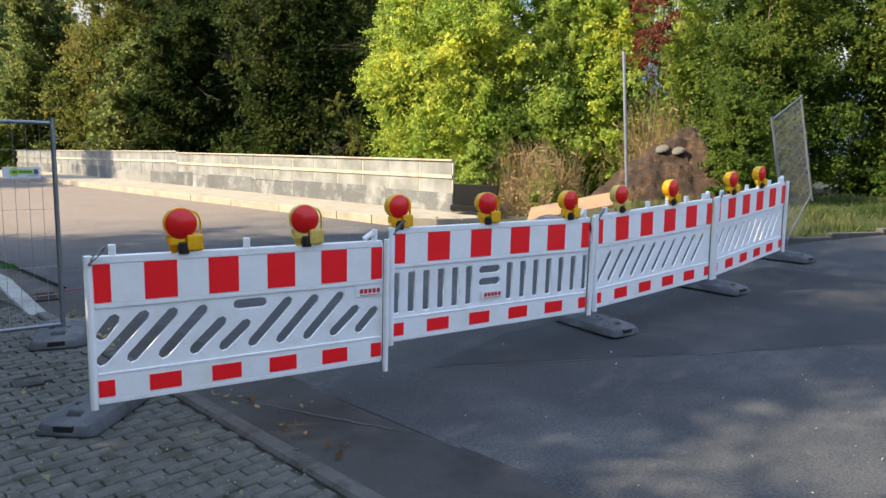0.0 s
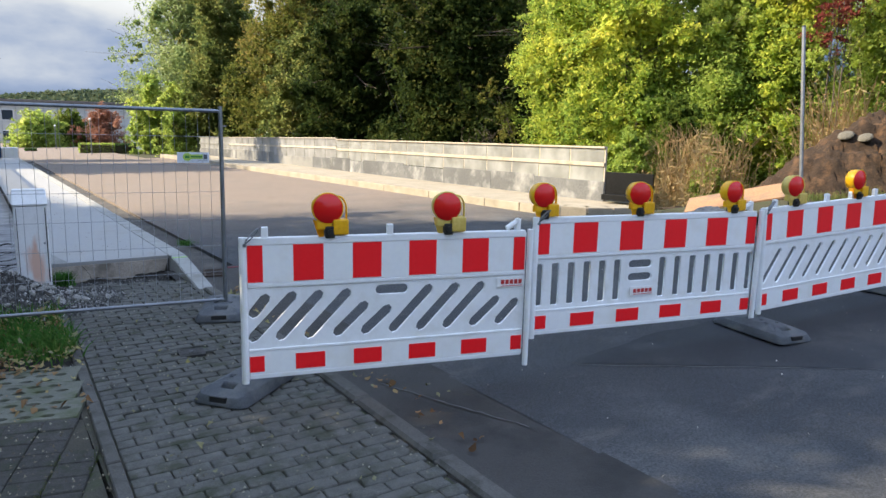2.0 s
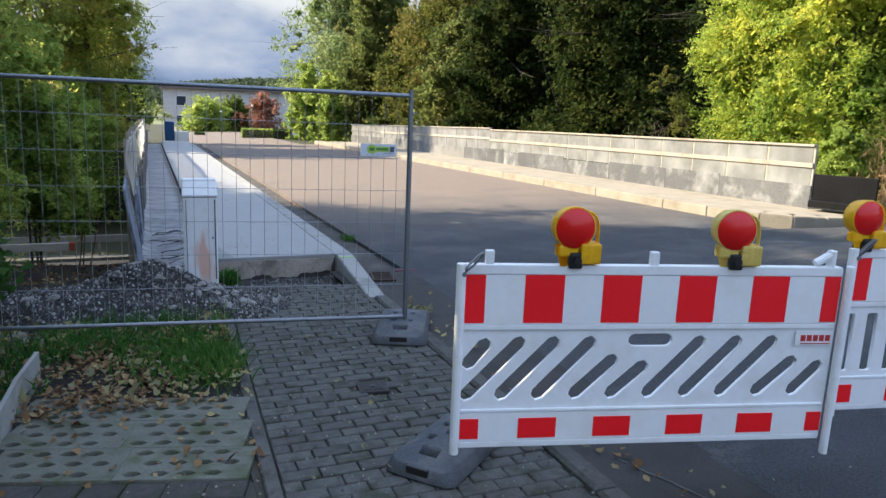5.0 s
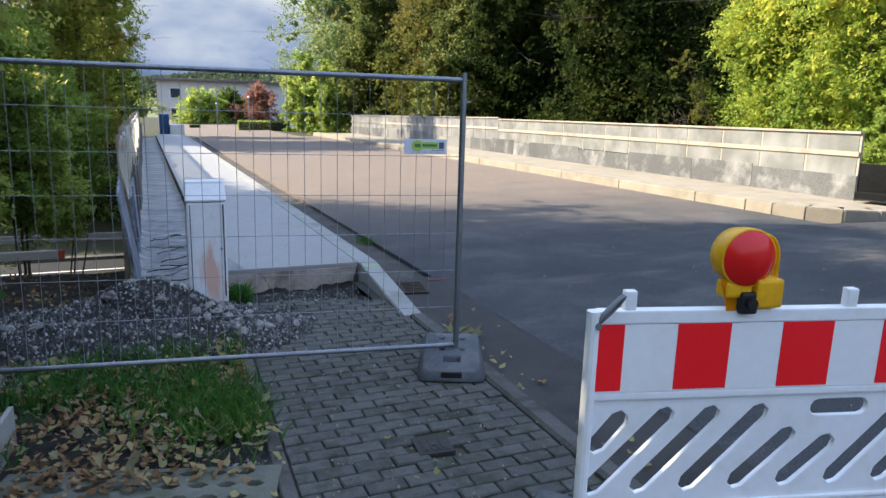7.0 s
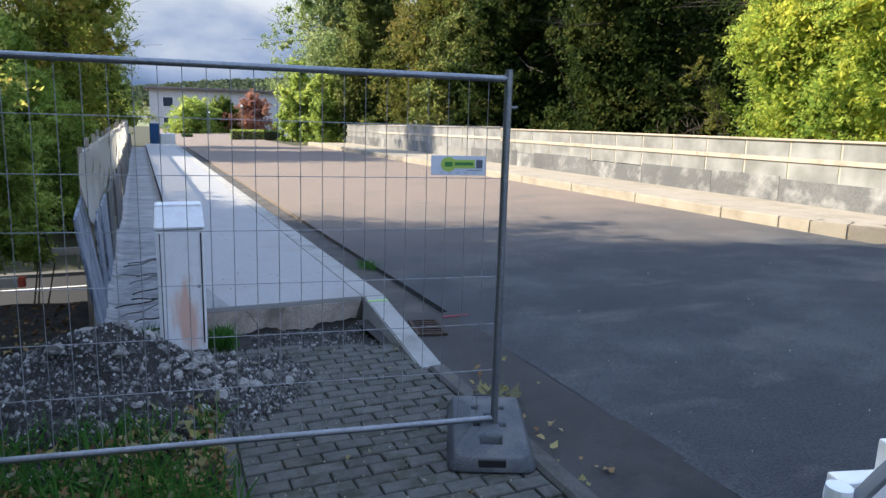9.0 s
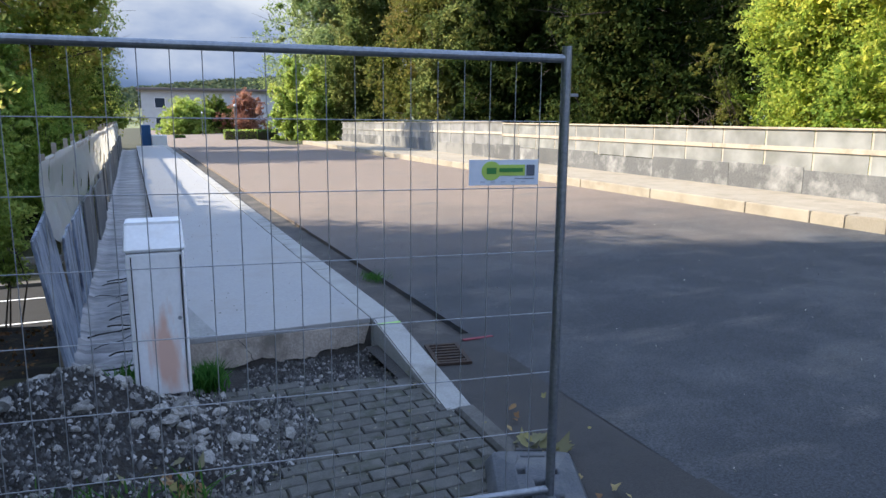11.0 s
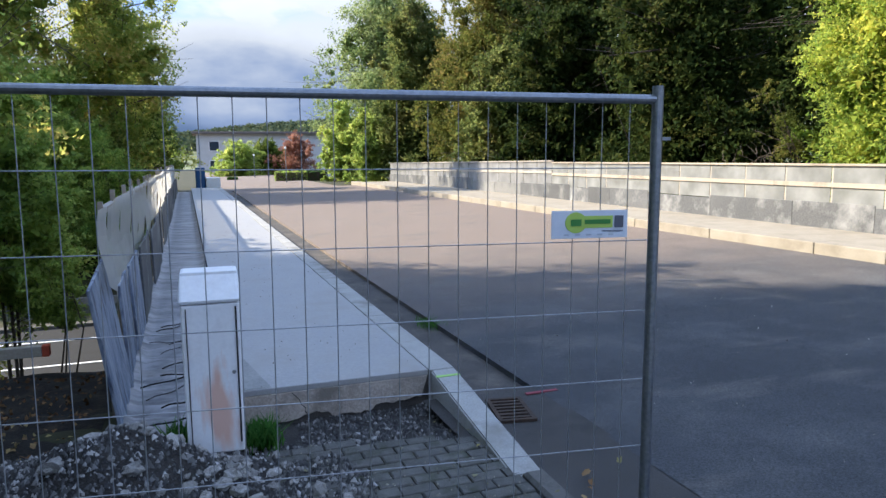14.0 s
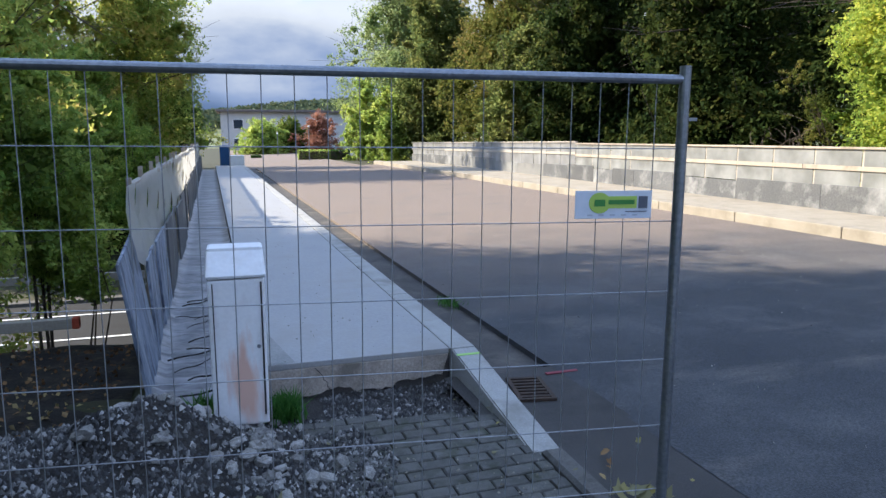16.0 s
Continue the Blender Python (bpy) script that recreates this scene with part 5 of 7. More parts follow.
def weeds(n, x0, x1, y0, y1, h, seed):
    """Dry upright stalks with withered leaves."""
    rng = np.random.default_rng(seed)
    x, y = rng.normal((x0 + x1) / 2, (x1 - x0) / 3.2, n), rng.normal((y0 + y1) / 2, (y1 - y0) / 3.2, n)
    z = road_z(x, y) - 0.15
    tall = h * rng.uniform(0.45, 1.1, n) * np.exp(-(((x - (x0 + x1) / 2) / (x1 - x0)) ** 2) * 1.6)
    base = np.stack([x, y, z], 1)
    bend = rng.normal(size=(n, 2)) * 0.22
    w = rng.uniform(0.004, 0.009, n)[:, None] * np.array([[0.75, -0.66, 0.0]])
    v, f = [], []
    for k, (p, q) in enumerate(((0.0, 0.5), (0.5, 1.0))):
        a = base + np.stack([bend[:, 0] * tall * p * p, bend[:, 1] * tall * p * p, tall * p], 1)
        b = base + np.stack([bend[:, 0] * tall * q * q, bend[:, 1] * tall * q * q, tall * q], 1)
        v.append(np.stack([a - w, a + w, b + w * 0.8, b - w * 0.8], 1).reshape(-1, 3))
        f.append(np.arange(n * 4).reshape(-1, 4) + 4 * n * k)
    lv = np.repeat(np.arange(n), 4)
    u = rng.uniform(0.25, 1.0, len(lv))
    c = base[lv] + np.stack([bend[lv, 0] * tall[lv] * u * u, bend[lv, 1] * tall[lv] * u * u, tall[lv] * u], 1) + rng.normal(size=(len(lv), 3)) * 0.05
    d = rng.normal(size=(len(lv), 3)) * 0.06
    e = np.cross(d, rng.normal(size=d.shape))
    e = e / (np.linalg.norm(e, axis=1, keepdims=True) + 1e-9) * 0.016
    v.append(np.stack([c - d, c + e, c + d, c - e], 1).reshape(-1, 3))
    f.append(np.arange(len(lv) * 4).reshape(-1, 4) + 8 * n)
    return np.concatenate(v), np.concatenate(f)


tagged(mesh_np("dry_weeds", *weeds(440, 14.0, 16.2, 10.2, 11.9, 2.0, 24), LEAF_DRY), "dry reddish brown weeds at the end of the guard", "weeds", kind="stuff")
tagged(mesh_np("dry_weeds", *weeds(460, 16.8, 18.2, 8.2, 9.6, 2.9, 29), LEAF_DRY), "tall withered stalks behind the earth heap", "weeds", kind="stuff")
BACK = [
    (19.2, 27.6, 13.0, 4.6, LEAF_SHADED), (22.3, 21.49, 13.0, 4.8, LEAF_SHADED), (19.46, 36.25, 13.5, 5.0, LEAF_SHADED), (25.65, 30.87, 14.0, 5.2, LEAF_SHADED), (16.6, 33.0, 8.6, 3.0, LEAF_SHADED),
    (17.4, 43.0, 13.0, 4.6, LEAF_AUTUMN), (22.87, 48.78, 14.0, 5.2, LEAF_SHADED), (15.6, 51.0, 12.5, 3.8, LEAF_OLIVE), (16.44, 62.57, 16.2, 6.3, LEAF_SILVER), (27.97, 41.32, 15.1, 5.2, LEAF_SHADED), (16.56, 38.41, 7.6, 3.2, LEAF_OLIVE),
]
for i, (x, y, h, s, m) in enumerate(BACK):
    z = float(land_z(x, y)) if y > 45 else -1.6
    tree("tree", x, y, z, h - z, s, m, 30 + i, 52000, 0.185, 84, 0.06, label="tall broadleaf tree behind the bridge guard", group="trees along the bridge", trunk=0.2)
tree("shrub", 12.51, 52.22, -0.4, 5.5, 2.2, LEAF_LIGHT, 45, 14000, 0.17, 26, 0.03, label="bright light green shrub at the far bridge end", category="shrub", stems=3, trunk=0.06)
tree("shrub", 11.92, 57.74, -0.5, 6.6, 2.4, LEAF_LIGHT, 46, 14000, 0.17, 26, 0.03, label="bright light green shrub at the far bridge end", category="shrub", stems=3, trunk=0.06)
# trees left of the footway, most added out of view to cast shade
LEFT = [
    (-8.49, 14.35, 18.5, 4.2, LEAF_BANK, -1.0, 24000), (-9.41, 8.77, 11.6, 3.8, LEAF_BANK, -0.4, 13000),
    (-5.79, 19.1, 15.5, 4.3, LEAF_GOLD, -3.0, 40000),
    (-10.77, 20.2, 17, 4.6, LEAF_BANK, -3.0, 22000),
    (-5.28, 14.69, 14.5, 3.7, LEAF_GOLD, -1.4, 36000), (-6.17, 10.6, 12.2, 3.3, LEAF_BANK, -0.5, 30000), (-7.09, 5.12, 13, 3.8, LEAF_BANK, -0.2, 20000), (-8.69, 0.35, 11, 4.0, LEAF_BANK, -0.2, 18000),
    (-9.32, -5.83, 10, 4.0, LEAF_BANK, -0.2, 14000), (-11.44, 12.21, 10, 4.2, LEAF_MID, -1, 16000), (-8.44, -11.85, 10, 4.4, LEAF_BANK, -0.2, 12000), (-13.1, 4.25, 11, 4.4, LEAF_BANK, -0.3, 12000),
]
for i, (x, y, h, s, m, z, n) in enumerate(LEFT):
    near = (x, y) in ((-6.17, 10.6), (-7.09, 5.12), (-9.41, 8.77), (-8.69, 0.35))
    tree("tree", x, y, z, h, s, m, 60 + i, int(n * (1.15 if near else 1.7)), 0.125, 46 if near else 70, 0.16 if near else 0.08, inner=0.14 if near else 0.22, label="leafy tree beside the footway, placed to shade the road", group="trees by the footway", trunk=0.16)
for i, (x, y, h, s, z) in enumerate(((-4.93, 12.48, 3.4, 1.4, -1.4), (-4.22, 17.66, 4.8, 2.0, -3.2), (-6.22, 22.61, 5.5, 2.2, -4.0), (-6.16, 39.51, 6.5, 2.6, -3.6), (-2.57, 39.24, 6.0, 2.2, -3.6), (-11.86, 39.63, 6.5, 2.8, -3.6), (-3.1, 14.04, 4.6, 1.5, -1.3), (-3.34, 40.55, 6.0, 2.4, -2.5), (-8.85, 40.17, 6.5, 3.0, -2.5))):
    tree("shrub", x, y, z, h, s, LEAF_LIGHT if i in (1, 6) else LEAF_BANK, 71 + i, 20000, 0.085, 34, 0.05, label="leafy shrub on the bank below the guard", category="shrub", stems=3, trunk=0.04)
tree("shrub", -0.85, 13.6, -0.65, 1.4, 0.40, LEAF_LIGHT, 152, 2400, 0.045, 22, 0.48, label="small yellow-green bush beside the guard boards", category="shrub", stems=3, trunk=0.012)
tree("shrub", -1.5, 15.2, -1.6, 4.6, 1.1, LEAF_LIGHT, 151, 15000, 0.075, 44, 0.30, label="sunlit green shrub leaning against the guard film", category="shrub", stems=3, trunk=0.025)
tree("shrub", -1.75, 7.6, -0.2, 4.6, 1.15, LEAF_HEDGE, 76, 30000, 0.095, 44, 0.0, label="dense dark green hedge shrub beside the driveway", category="shrub", stems=3, trunk=0.04)
tree("shrub", -1.7, 5.6, -0.2, 4.2, 1.05, LEAF_HEDGE, 77, 26000, 0.095, 40, 0.0, label="dense dark green hedge shrub beside the driveway", category="shrub", stems=3, trunk=0.04)
for i, (x, y, z, h, s, low) in enumerate(((-4.16, 15.66, -2.5, 8.5, 2.6, 0.26), (-4.93, 22.08, -4.0, 8.0, 2.2, 0.45), (-7.32, 17.63, -3.0, 7.0, 2.3, 0.3))):
    tree("shrub", x, y, z, h, s, LEAF_BANK, 140 + i, 22000, 0.085, 60, low, label="young leafy tree on the bank with a bare lower stem", category="shrub", stems=2, trunk=0.03)
for i, (x, y, h, s, m) in enumerate(((-2.9, 45, 15.5, 4.3, LEAF_GOLD), (-7.6, 43.5, 15, 4.6, LEAF_GOLD), (-5.2, 41, 8.5, 3.0, LEAF_BANK), (-2.2, 51, 9, 3.0, LEAF_MID), (-12.5, 46, 16, 5.2, LEAF_GOLD))):
    tree("tree", x, y, float(land_z(x, y)), h, s, m, 80 + i, 46000, 0.15, 70, 0.02, label="broadleaf tree beyond the bridge", group="trees beyond the bridge", trunk=0.2)
tree("shrub", 6.2, 83.85, -1.1, 4.7, 3.4, LEAF_LIGHT, 90, 22000, 0.19, 70, 0.0, label="light green garden shrub by the far street", category="shrub", stems=2, trunk=0.06)
tree("shrub", 9.4, 87.0, -1.2, 5.0, 3.0, LEAF_MID, 92, 18000, 0.2, 60, 0.0, label="dark green garden shrub by the far street", category="shrub", stems=2, trunk=0.06)
tree("shrub", 12.27, 83.73, -1.0, 5.3, 3.1, LEAF_RED, 91, 9000, 0.2, 24, 0.12, label="rust red autumn shrub by the far street", category="shrub", stems=2, trunk=0.06)


# ---- earth heap ----
def heap(name, x, y, z, rx, ry, h, material, seed, label, category, n=40, steep=1.7):
    rng = np.random.default_rng(seed)
    ph = rng.uniform(0, 6, 6)

    def hz(a, b):
        r = np.sqrt((a / rx) ** 2 + (b / ry) ** 2)
        ang = np.arctan2(b / ry, a / rx)
        r = r * (1 + 0.12 * np.sin(2 * ang + ph[0]) + 0.08 * np.sin(5 * ang + ph[1]))
        body = h * np.clip(1 - r ** steep, 0, 1)
        lump = 0.022 * h * (np.sin(a * 7 + ph[2] + 2 * np.sin(b * 5)) + np.sin(b * 9 + ph[3] + 2 * np.sin(a * 6))) * np.clip(1.05 - r, 0, 0.5) * 2
        return body + lump + 0.022 * h * np.sin(a * 17 + 3 * np.sin(b * 11)) * np.sin(b * 15 + ph[4]) * (r < 1) + rng.normal(size=a.shape) * 0.016 * h * (r < 1) - 0.06
    ob = sheet(name, np.linspace(-rx * 1.15, rx * 1.15, n), np.linspace(-ry * 1.15, ry * 1.15, n), hz, material)
    ob.location = (x, y, z)
    return tagged(ob, label, category), hz


_, earth_z = heap("earth_heap", 15.7, 7.2, 0.35, 2.6, 2.7, 2.1, EARTH, 4, "heap of loose brown earth at the roadside", "earth heap", 90, 1.25)

# ---- far street ----
def far_house():
    root = empty("house", pose(8.2, 111.86, -0.95, 0, 0, -2), "white rendered two-storey house with a low roof", "house")
    bm = bmesh.new()
    box(bm, -6, 14, 0, 9, 0, 6.4)
    part("wall", bm, RENDER, root)
    bm = bmesh.new()
    box(bm, -6.6, 14.6, -0.7, 9.7, 6.4, 6.75, 0.05)
    part("roof", bm, ROOF, root)
    for x, z in ((-4.2, 1.2), (-2.0, 1.2), (-4.2, 4.0), (6.5, 4.0)):
        bm = bmesh.new()
        box(bm, x, x + 1.3, -0.05, 0.02, z, z + 1.3)
        w = part("window", bm, WINDOW_DARK, root, "dark window pane")
        bm = bmesh.new()
        for b in ((x - 0.06, x, z - 0.06, z + 1.36), (x + 1.3, x + 1.36, z - 0.06, z + 1.36), (x, x + 1.3, z - 0.06, z), (x, x + 1.3, z + 1.3, z + 1.36)):
            box(bm, b[0], b[1], -0.08, 0.0, b[2], b[3])
        part("frame", bm, WHITE_PLASTIC, w)


far_house()


def hill_z(a, b):
    ridge = 34 + 20 * smooth(-60, 260, a) + 3 * np.sin(a / 60) + 12 * smooth(250, 600, np.abs(a))
    return -16 + ridge * smooth(320, 760, b) * (1 - 0.3 * smooth(800, 1100, b)) + 0.8 * np.sin(a / 13) * np.sin(b / 17)


hill = tagged(sheet("hill", np.linspace(-600, 800, 120), np.linspace(300, 1100, 60), hill_z, HILL_GRASS), "distant hill of fields and woods", "hill", kind="structure")
rng = np.random.default_rng(44)
n = 2600
px, py = rng.uniform(-300, 520, n), rng.uniform(560, 800, n)
keep = (np.sin(px / 90 + 0.5) + np.sin(py / 40) > -0.75)
px, py = px[keep], py[keep]
cx = np.repeat(np.stack([px, py, hill_z(px, py) + 4], 1), 26, 0)
u = rng.normal(size=cx.shape)
u /= np.linalg.norm(u, axis=1, keepdims=True)
pts = cx + u * np.array([4.2, 4.2, 5.5]) * rng.uniform(0.7, 1.05, (len(cx), 1))
v, f = leaves(rng, pts, u, 3.4, 0.9)
wood = mesh_np("far_woods", v, f, LEAF_FAR)
tagged(wood, "far mixed woods on the hill", "woods", kind="stuff")


# ---- verge, lower street, odds and ends ----
def pole():
    x, y = 11.4, 6.32
    z = float(road_z(11.4, 6.3)) - 0.1
    root = empty("sign_post", Matrix.Translation((x, y, z)), "bare grey steel sign post leaning slightly beside the heap", "post")
    bm = bmesh.new()
    tube(bm, (0, 0, -0.2), (0, 0.28, 3.24), 0.03, 12)
    part("tube", bm, ZINC, root)
    bm = bmesh.new()
    lathe(bm, [(0.033, 3.19), (0.034, 3.205), (0.02, 3.215)], 12, Matrix.Translation((0, 0.28, 0.04)))
    part("cap", bm, BLACK, root, "black plastic cap")


pole()


def verge():
    """Kerb stones and grass on the right of the junction."""
    a, b = Vector((11.1, 3.65)), Vector((19.0, -0.85))
    d = (b - a).normalized()
    n = 8
    for i in range(n):
        p = a + d * i * 1.02
        bm = bmesh.new()
        box(bm, 0, 1.0, 0.0, 0.14, -0.2, 0.10, 0.015)
        ob = part("kerb_stone", bm, KERB)
        z = float(road_z(p.x, p.y))
        ob.matrix_basis = Matrix.Translation((p.x, p.y, z)) @ Matrix.Rotation(math.atan2(d.y, d.x), 4, "Z")
        tagged(ob, "grey concrete kerb stone along the verge", "kerb stone", "verge kerb stones")
    rng = np.random.default_rng(9)
    m = 26000
    s, w = rng.uniform(-0.2, 9, m), rng.uniform(0.15, 4.2, m) ** 1.0
    nx, ny = -d.y, d.x
    x, y = a.x + d.x * s + nx * w, a.y + d.y * s + ny * w
    z = land_z(x, y) + 0.10 + 0.06 * w
    gsh = sheet("verge", np.linspace(10.8, 25, 70), np.linspace(-2.5, 9.0, 60),
                lambda p, q: land_z(p, q) + 0.10 + 0.05 * np.clip((p - a.x) * nx + (q - a.y) * ny, 0, 4) - 0.5 * (((p - a.x) * nx + (q - a.y) * ny) < 0.08), GROUND)
    tagged(gsh, "grassy verge behind the kerb", "verge", kind="structure")
    v, f = blades(rng, np.stack([x, y, z - 0.03], 1), 0.13 + 0.06 * np.sin(x * 2.1) * np.sin(y * 2.7))
    g = mesh_np("grass", v, f, GRASS_DRY)
    tagged(g, "green grass on the roadside verge", "grass", kind="stuff")


def blades(rng, base, height, lean=0.5):
    """Corners and faces of grass blades."""
    n = len(base)
    h = (height * rng.uniform(0.4, 1.3, n))[:, None]
    ang = rng.uniform(0, 2 * np.pi, n)
    side = np.stack([np.cos(ang), np.sin(ang), np.zeros(n)], 1) * h * 0.045
    off = rng.normal(size=(n, 3)) * np.array([lean, lean, 0.0]) * h * 0.7
    tip = base + off + np.array([0, 0, 1.0]) * h
    mid = base + off * 0.35 + np.array([0, 0, 0.55]) * h
    v = np.stack([base - side, base + side, mid + side * 0.8, tip, mid - side * 0.8], 1).reshape(-1, 3)
    k = np.arange(n) * 5
    f = np.concatenate([np.stack([k, k + 1, k + 2], 1), np.stack([k, k + 2, k + 4], 1), np.stack([k + 4, k + 2, k + 3], 1)])
    return v, f


verge()

# sheets of plywood and a gravel heap behind the barriers
for i, (x, y, z, rx, ry, rz, w, l) in enumerate(((10.65, 6.95, 0.86, 14, -13, -62, 0.75, 1.75), (9.75, 7.3, 0.50, 2, -4, 8, 0.6, 1.3))):
    bm = bmesh.new()
    box(bm, -l / 2, l / 2, -w / 2, w / 2, 0, 0.03, 0.004)
    box(bm, -l / 2 + 0.05, l / 2 - 0.05, -0.05, 0.05, -0.09, -0.002)
    ob = part("plywood_sheet", bm, PLYWOOD)
    ob.matrix_basis = pose(x, y, z, rx, ry, rz)
    tagged(ob, "orange-brown plywood formwork sheet lying on rubble", "plywood sheet", "formwork sheets")

GRAVEL = mat("grey_gravel", (0.10, 0.098, 0.095), (0.24, 0.235, 0.225), 0.95, 12, 40, 0.9)
heap("gravel_heap", 9.6, 6.8, 0.26, 1.1, 1.0, 0.55, GRAVEL, 6, "small heap of grey gravel behind the barriers", "gravel heap", 50)

STONE_TAN = mat("weathered_stone", (0.0825, 0.077, 0.06325), (0.1375, 0.1293, 0.11), 0.95, 6.0, 50, 0.4)
# two pale flat stones on the earth heap
for i, (x, y, sz) in enumerate(((14.66, 7.36, 0.16), (14.82, 7.06, 0.15))):
    bm = bmesh.new()
    bmesh.ops.create_icosphere(bm, subdivisions=2, radius=sz)
    for v in bm.verts:
        v.co *= 1 + 0.18 * noise.noise(v.co * 4 + Vector((i, 0, 0)))
        v.co.z *= 0.42
    top = 0.35 + float(earth_z(np.array([x - 15.7]), np.array([y - 7.2]))[0])
    tagged(part("stone", bm, STONE_TAN), "pale flat stone bedded in the earth heap", "stone", "stones on the heap").matrix_basis = pose(x, y, top - 0.015, 0, -32, 0)


def stone_mesh(seed, sub=1):
    bm = bmesh.new()
    bmesh.ops.create_icosphere(bm, subdivisions=sub, radius=1.0)
    r = random.Random(seed)
    o = Vector((r.uniform(0, 50), r.uniform(0, 50), 0))
    sx, sy, sz = r.uniform(0.8, 1.25), r.uniform(0.7, 1.0), r.uniform(0.5, 0.8)
    for v in bm.verts:
        v.co *= 1 + 0.62 * noise.noise(v.co * 1.7 + o)
        v.co = Vector((v.co.x * sx, v.co.y * sy, v.co.z * sz))
    me = bpy.data.meshes.new("stone")
    bm.to_mesh(me)
    bm.free()
    me.materials.append(STONE)
    return me


STONES = [stone_mesh(i, 1 + i % 2) for i in range(6)]


def trench_z(a, b):
    """The dug strip before the slab, falling towards it."""
    dig = smooth(9.0, 9.75, b + 0.21 * (a - 1.15))
    return -0.028 - 0.085 * dig + 0.012 * np.sin(a * 13 + 2 * np.sin(b * 9)) * np.sin(b * 17 + a * 3) * dig


def rubble():
    """Excavated rubble at the foot of the cabinet: dark fines with pale lumps and a peak beside the trough."""
    cx, cy = -0.26, 8.52
    r = random.Random(21)
    ph = [r.uniform(0, 6) for _ in range(6)]

    def hz(a, b):
        q = np.sqrt((a / 1.6) ** 2 + (b / 0.95) ** 2) * (1 + 0.10 * np.sin(3 * np.arctan2(b, a) + ph[0]))
        low = 0.20 * np.clip(1 - q ** 2.2, 0, 1)
        peak = 0.27 * np.exp(-(((a - 0.42) / 0.42) ** 2 + ((b - 0.33) / 0.30) ** 2) ** 0.8)
        lump = 0.016 * (np.sin(a * 11 + 2 * np.sin(b * 7 + ph[1])) + np.sin(b * 13 + 2 * np.sin(a * 9 + ph[2]))) * (q < 1.05)
        return low + peak + lump - 0.05
    ob = sheet("rubble_heap", np.linspace(-1.9, 1.45, 110), np.linspace(-1.1, 1.1, 80), hz, SOIL)
    ob.location = (cx, cy, 0)
    tagged(ob, "heap of dark excavated soil with pale rubble stones", "rubble")

    def top(x, y):
        return max(0.0, float(hz(np.array([x - cx]), np.array([y - cy]))[0]))

    def lay(i, x, y, s):
        turn = Euler((r.uniform(-0.6, 0.6), r.uniform(-0.6, 0.6), r.uniform(0, 6))).to_matrix().to_4x4()
        share("stone", STONES[i % 6], ob, Matrix.Translation((x - cx, y - cy, top(x, y) + s * 0.25)) @ turn @ Matrix.Diagonal((s, s, s, 1)))
    for i in range(190):
        a, q = r.uniform(0, 6.283), math.sqrt(r.uniform(0, 1.2))
        x, y = cx + 1.5 * q * math.cos(a), cy + 0.9 * q * math.sin(a)
        if x > 0.95 and y > 8.9:
            continue
        lay(i, x, y, r.choice((0.012, 0.015, 0.018, 0.022, 0.028)) if i > 14 else r.uniform(0.035, 0.06))
    for i in range(70):
        lay(i, 0.73 + r.gauss(0, 0.17), 8.62 + r.gauss(0, 0.27), r.choice((0.014, 0.018, 0.024, 0.03, 0.04, 0.05)))
    for i in range(24):
        lay(i, 0.25 + r.gauss(0, 0.22), 9.02 + r.gauss(0, 0.10), r.choice((0.018, 0.026, 0.035, 0.045)))
    rng = np.random.default_rng(5)
    n = 15000
    a, q = rng.uniform(0, 6.283, n), np.sqrt(rng.uniform(0, 1.15, n))
    pts = np.column_stack([cx + 1.6 * q * np.cos(a), cy + 1.0 * q * np.sin(a)])
    pts = pts[~((pts[:, 0] > 1.0) & (pts[:, 1] > 8.95))]
    z = np.maximum(0, hz(pts[:, 0] - cx, pts[:, 1] - cy))
    k = rng.choice(len(pts), 1800, replace=False)
    tagged(mesh_np("rubble_chips", *grit(rng, np.column_stack([pts[k], z[k] + 0.005]), 0.016), CHIPS), "grey and white broken chips on the rubble heap", "chips", kind="stuff")
    tagged(mesh_np("rubble_grit", *grit(rng, np.column_stack([pts, z + 0.004]), 0.011), STONE_GRIT), "fine pale and dark grit on the rubble heap", "grit", kind="stuff")
    # fill strip in front of the slab
    n = 2600
    pts = np.column_stack([rng.uniform(0.86, 2.22, n), rng.uniform(9.0, 9.85, n), np.zeros(n)])
    pts[:, 2] = trench_z(pts[:, 0], pts[:, 1]) + rng.uniform(0.0, 0.012, n)
    tagged(mesh_np("fill_grit", *grit(rng, pts, 0.012), FILL_GRIT), "loose grit in the trench before the slab", "grit", kind="stuff")
    for i in range(34):
        x, y = 1.15 + abs(r.gauss(0, 0.35)), 9.18 + r.uniform(0, 0.3)
        s = r.choice((0.012, 0.016, 0.022, 0.03))
        if x < 2.15:
            share("stone", STONES[i % 6], ob, Matrix.Translation((x - cx, y - cy, float(trench_z(np.array(x), np.array(y))) + s * 0.2)) @ Matrix.Rotation(r.uniform(0, 6), 4, "Z") @ Matrix.Diagonal((s, s * 0.8, s * 0.6, 1)))


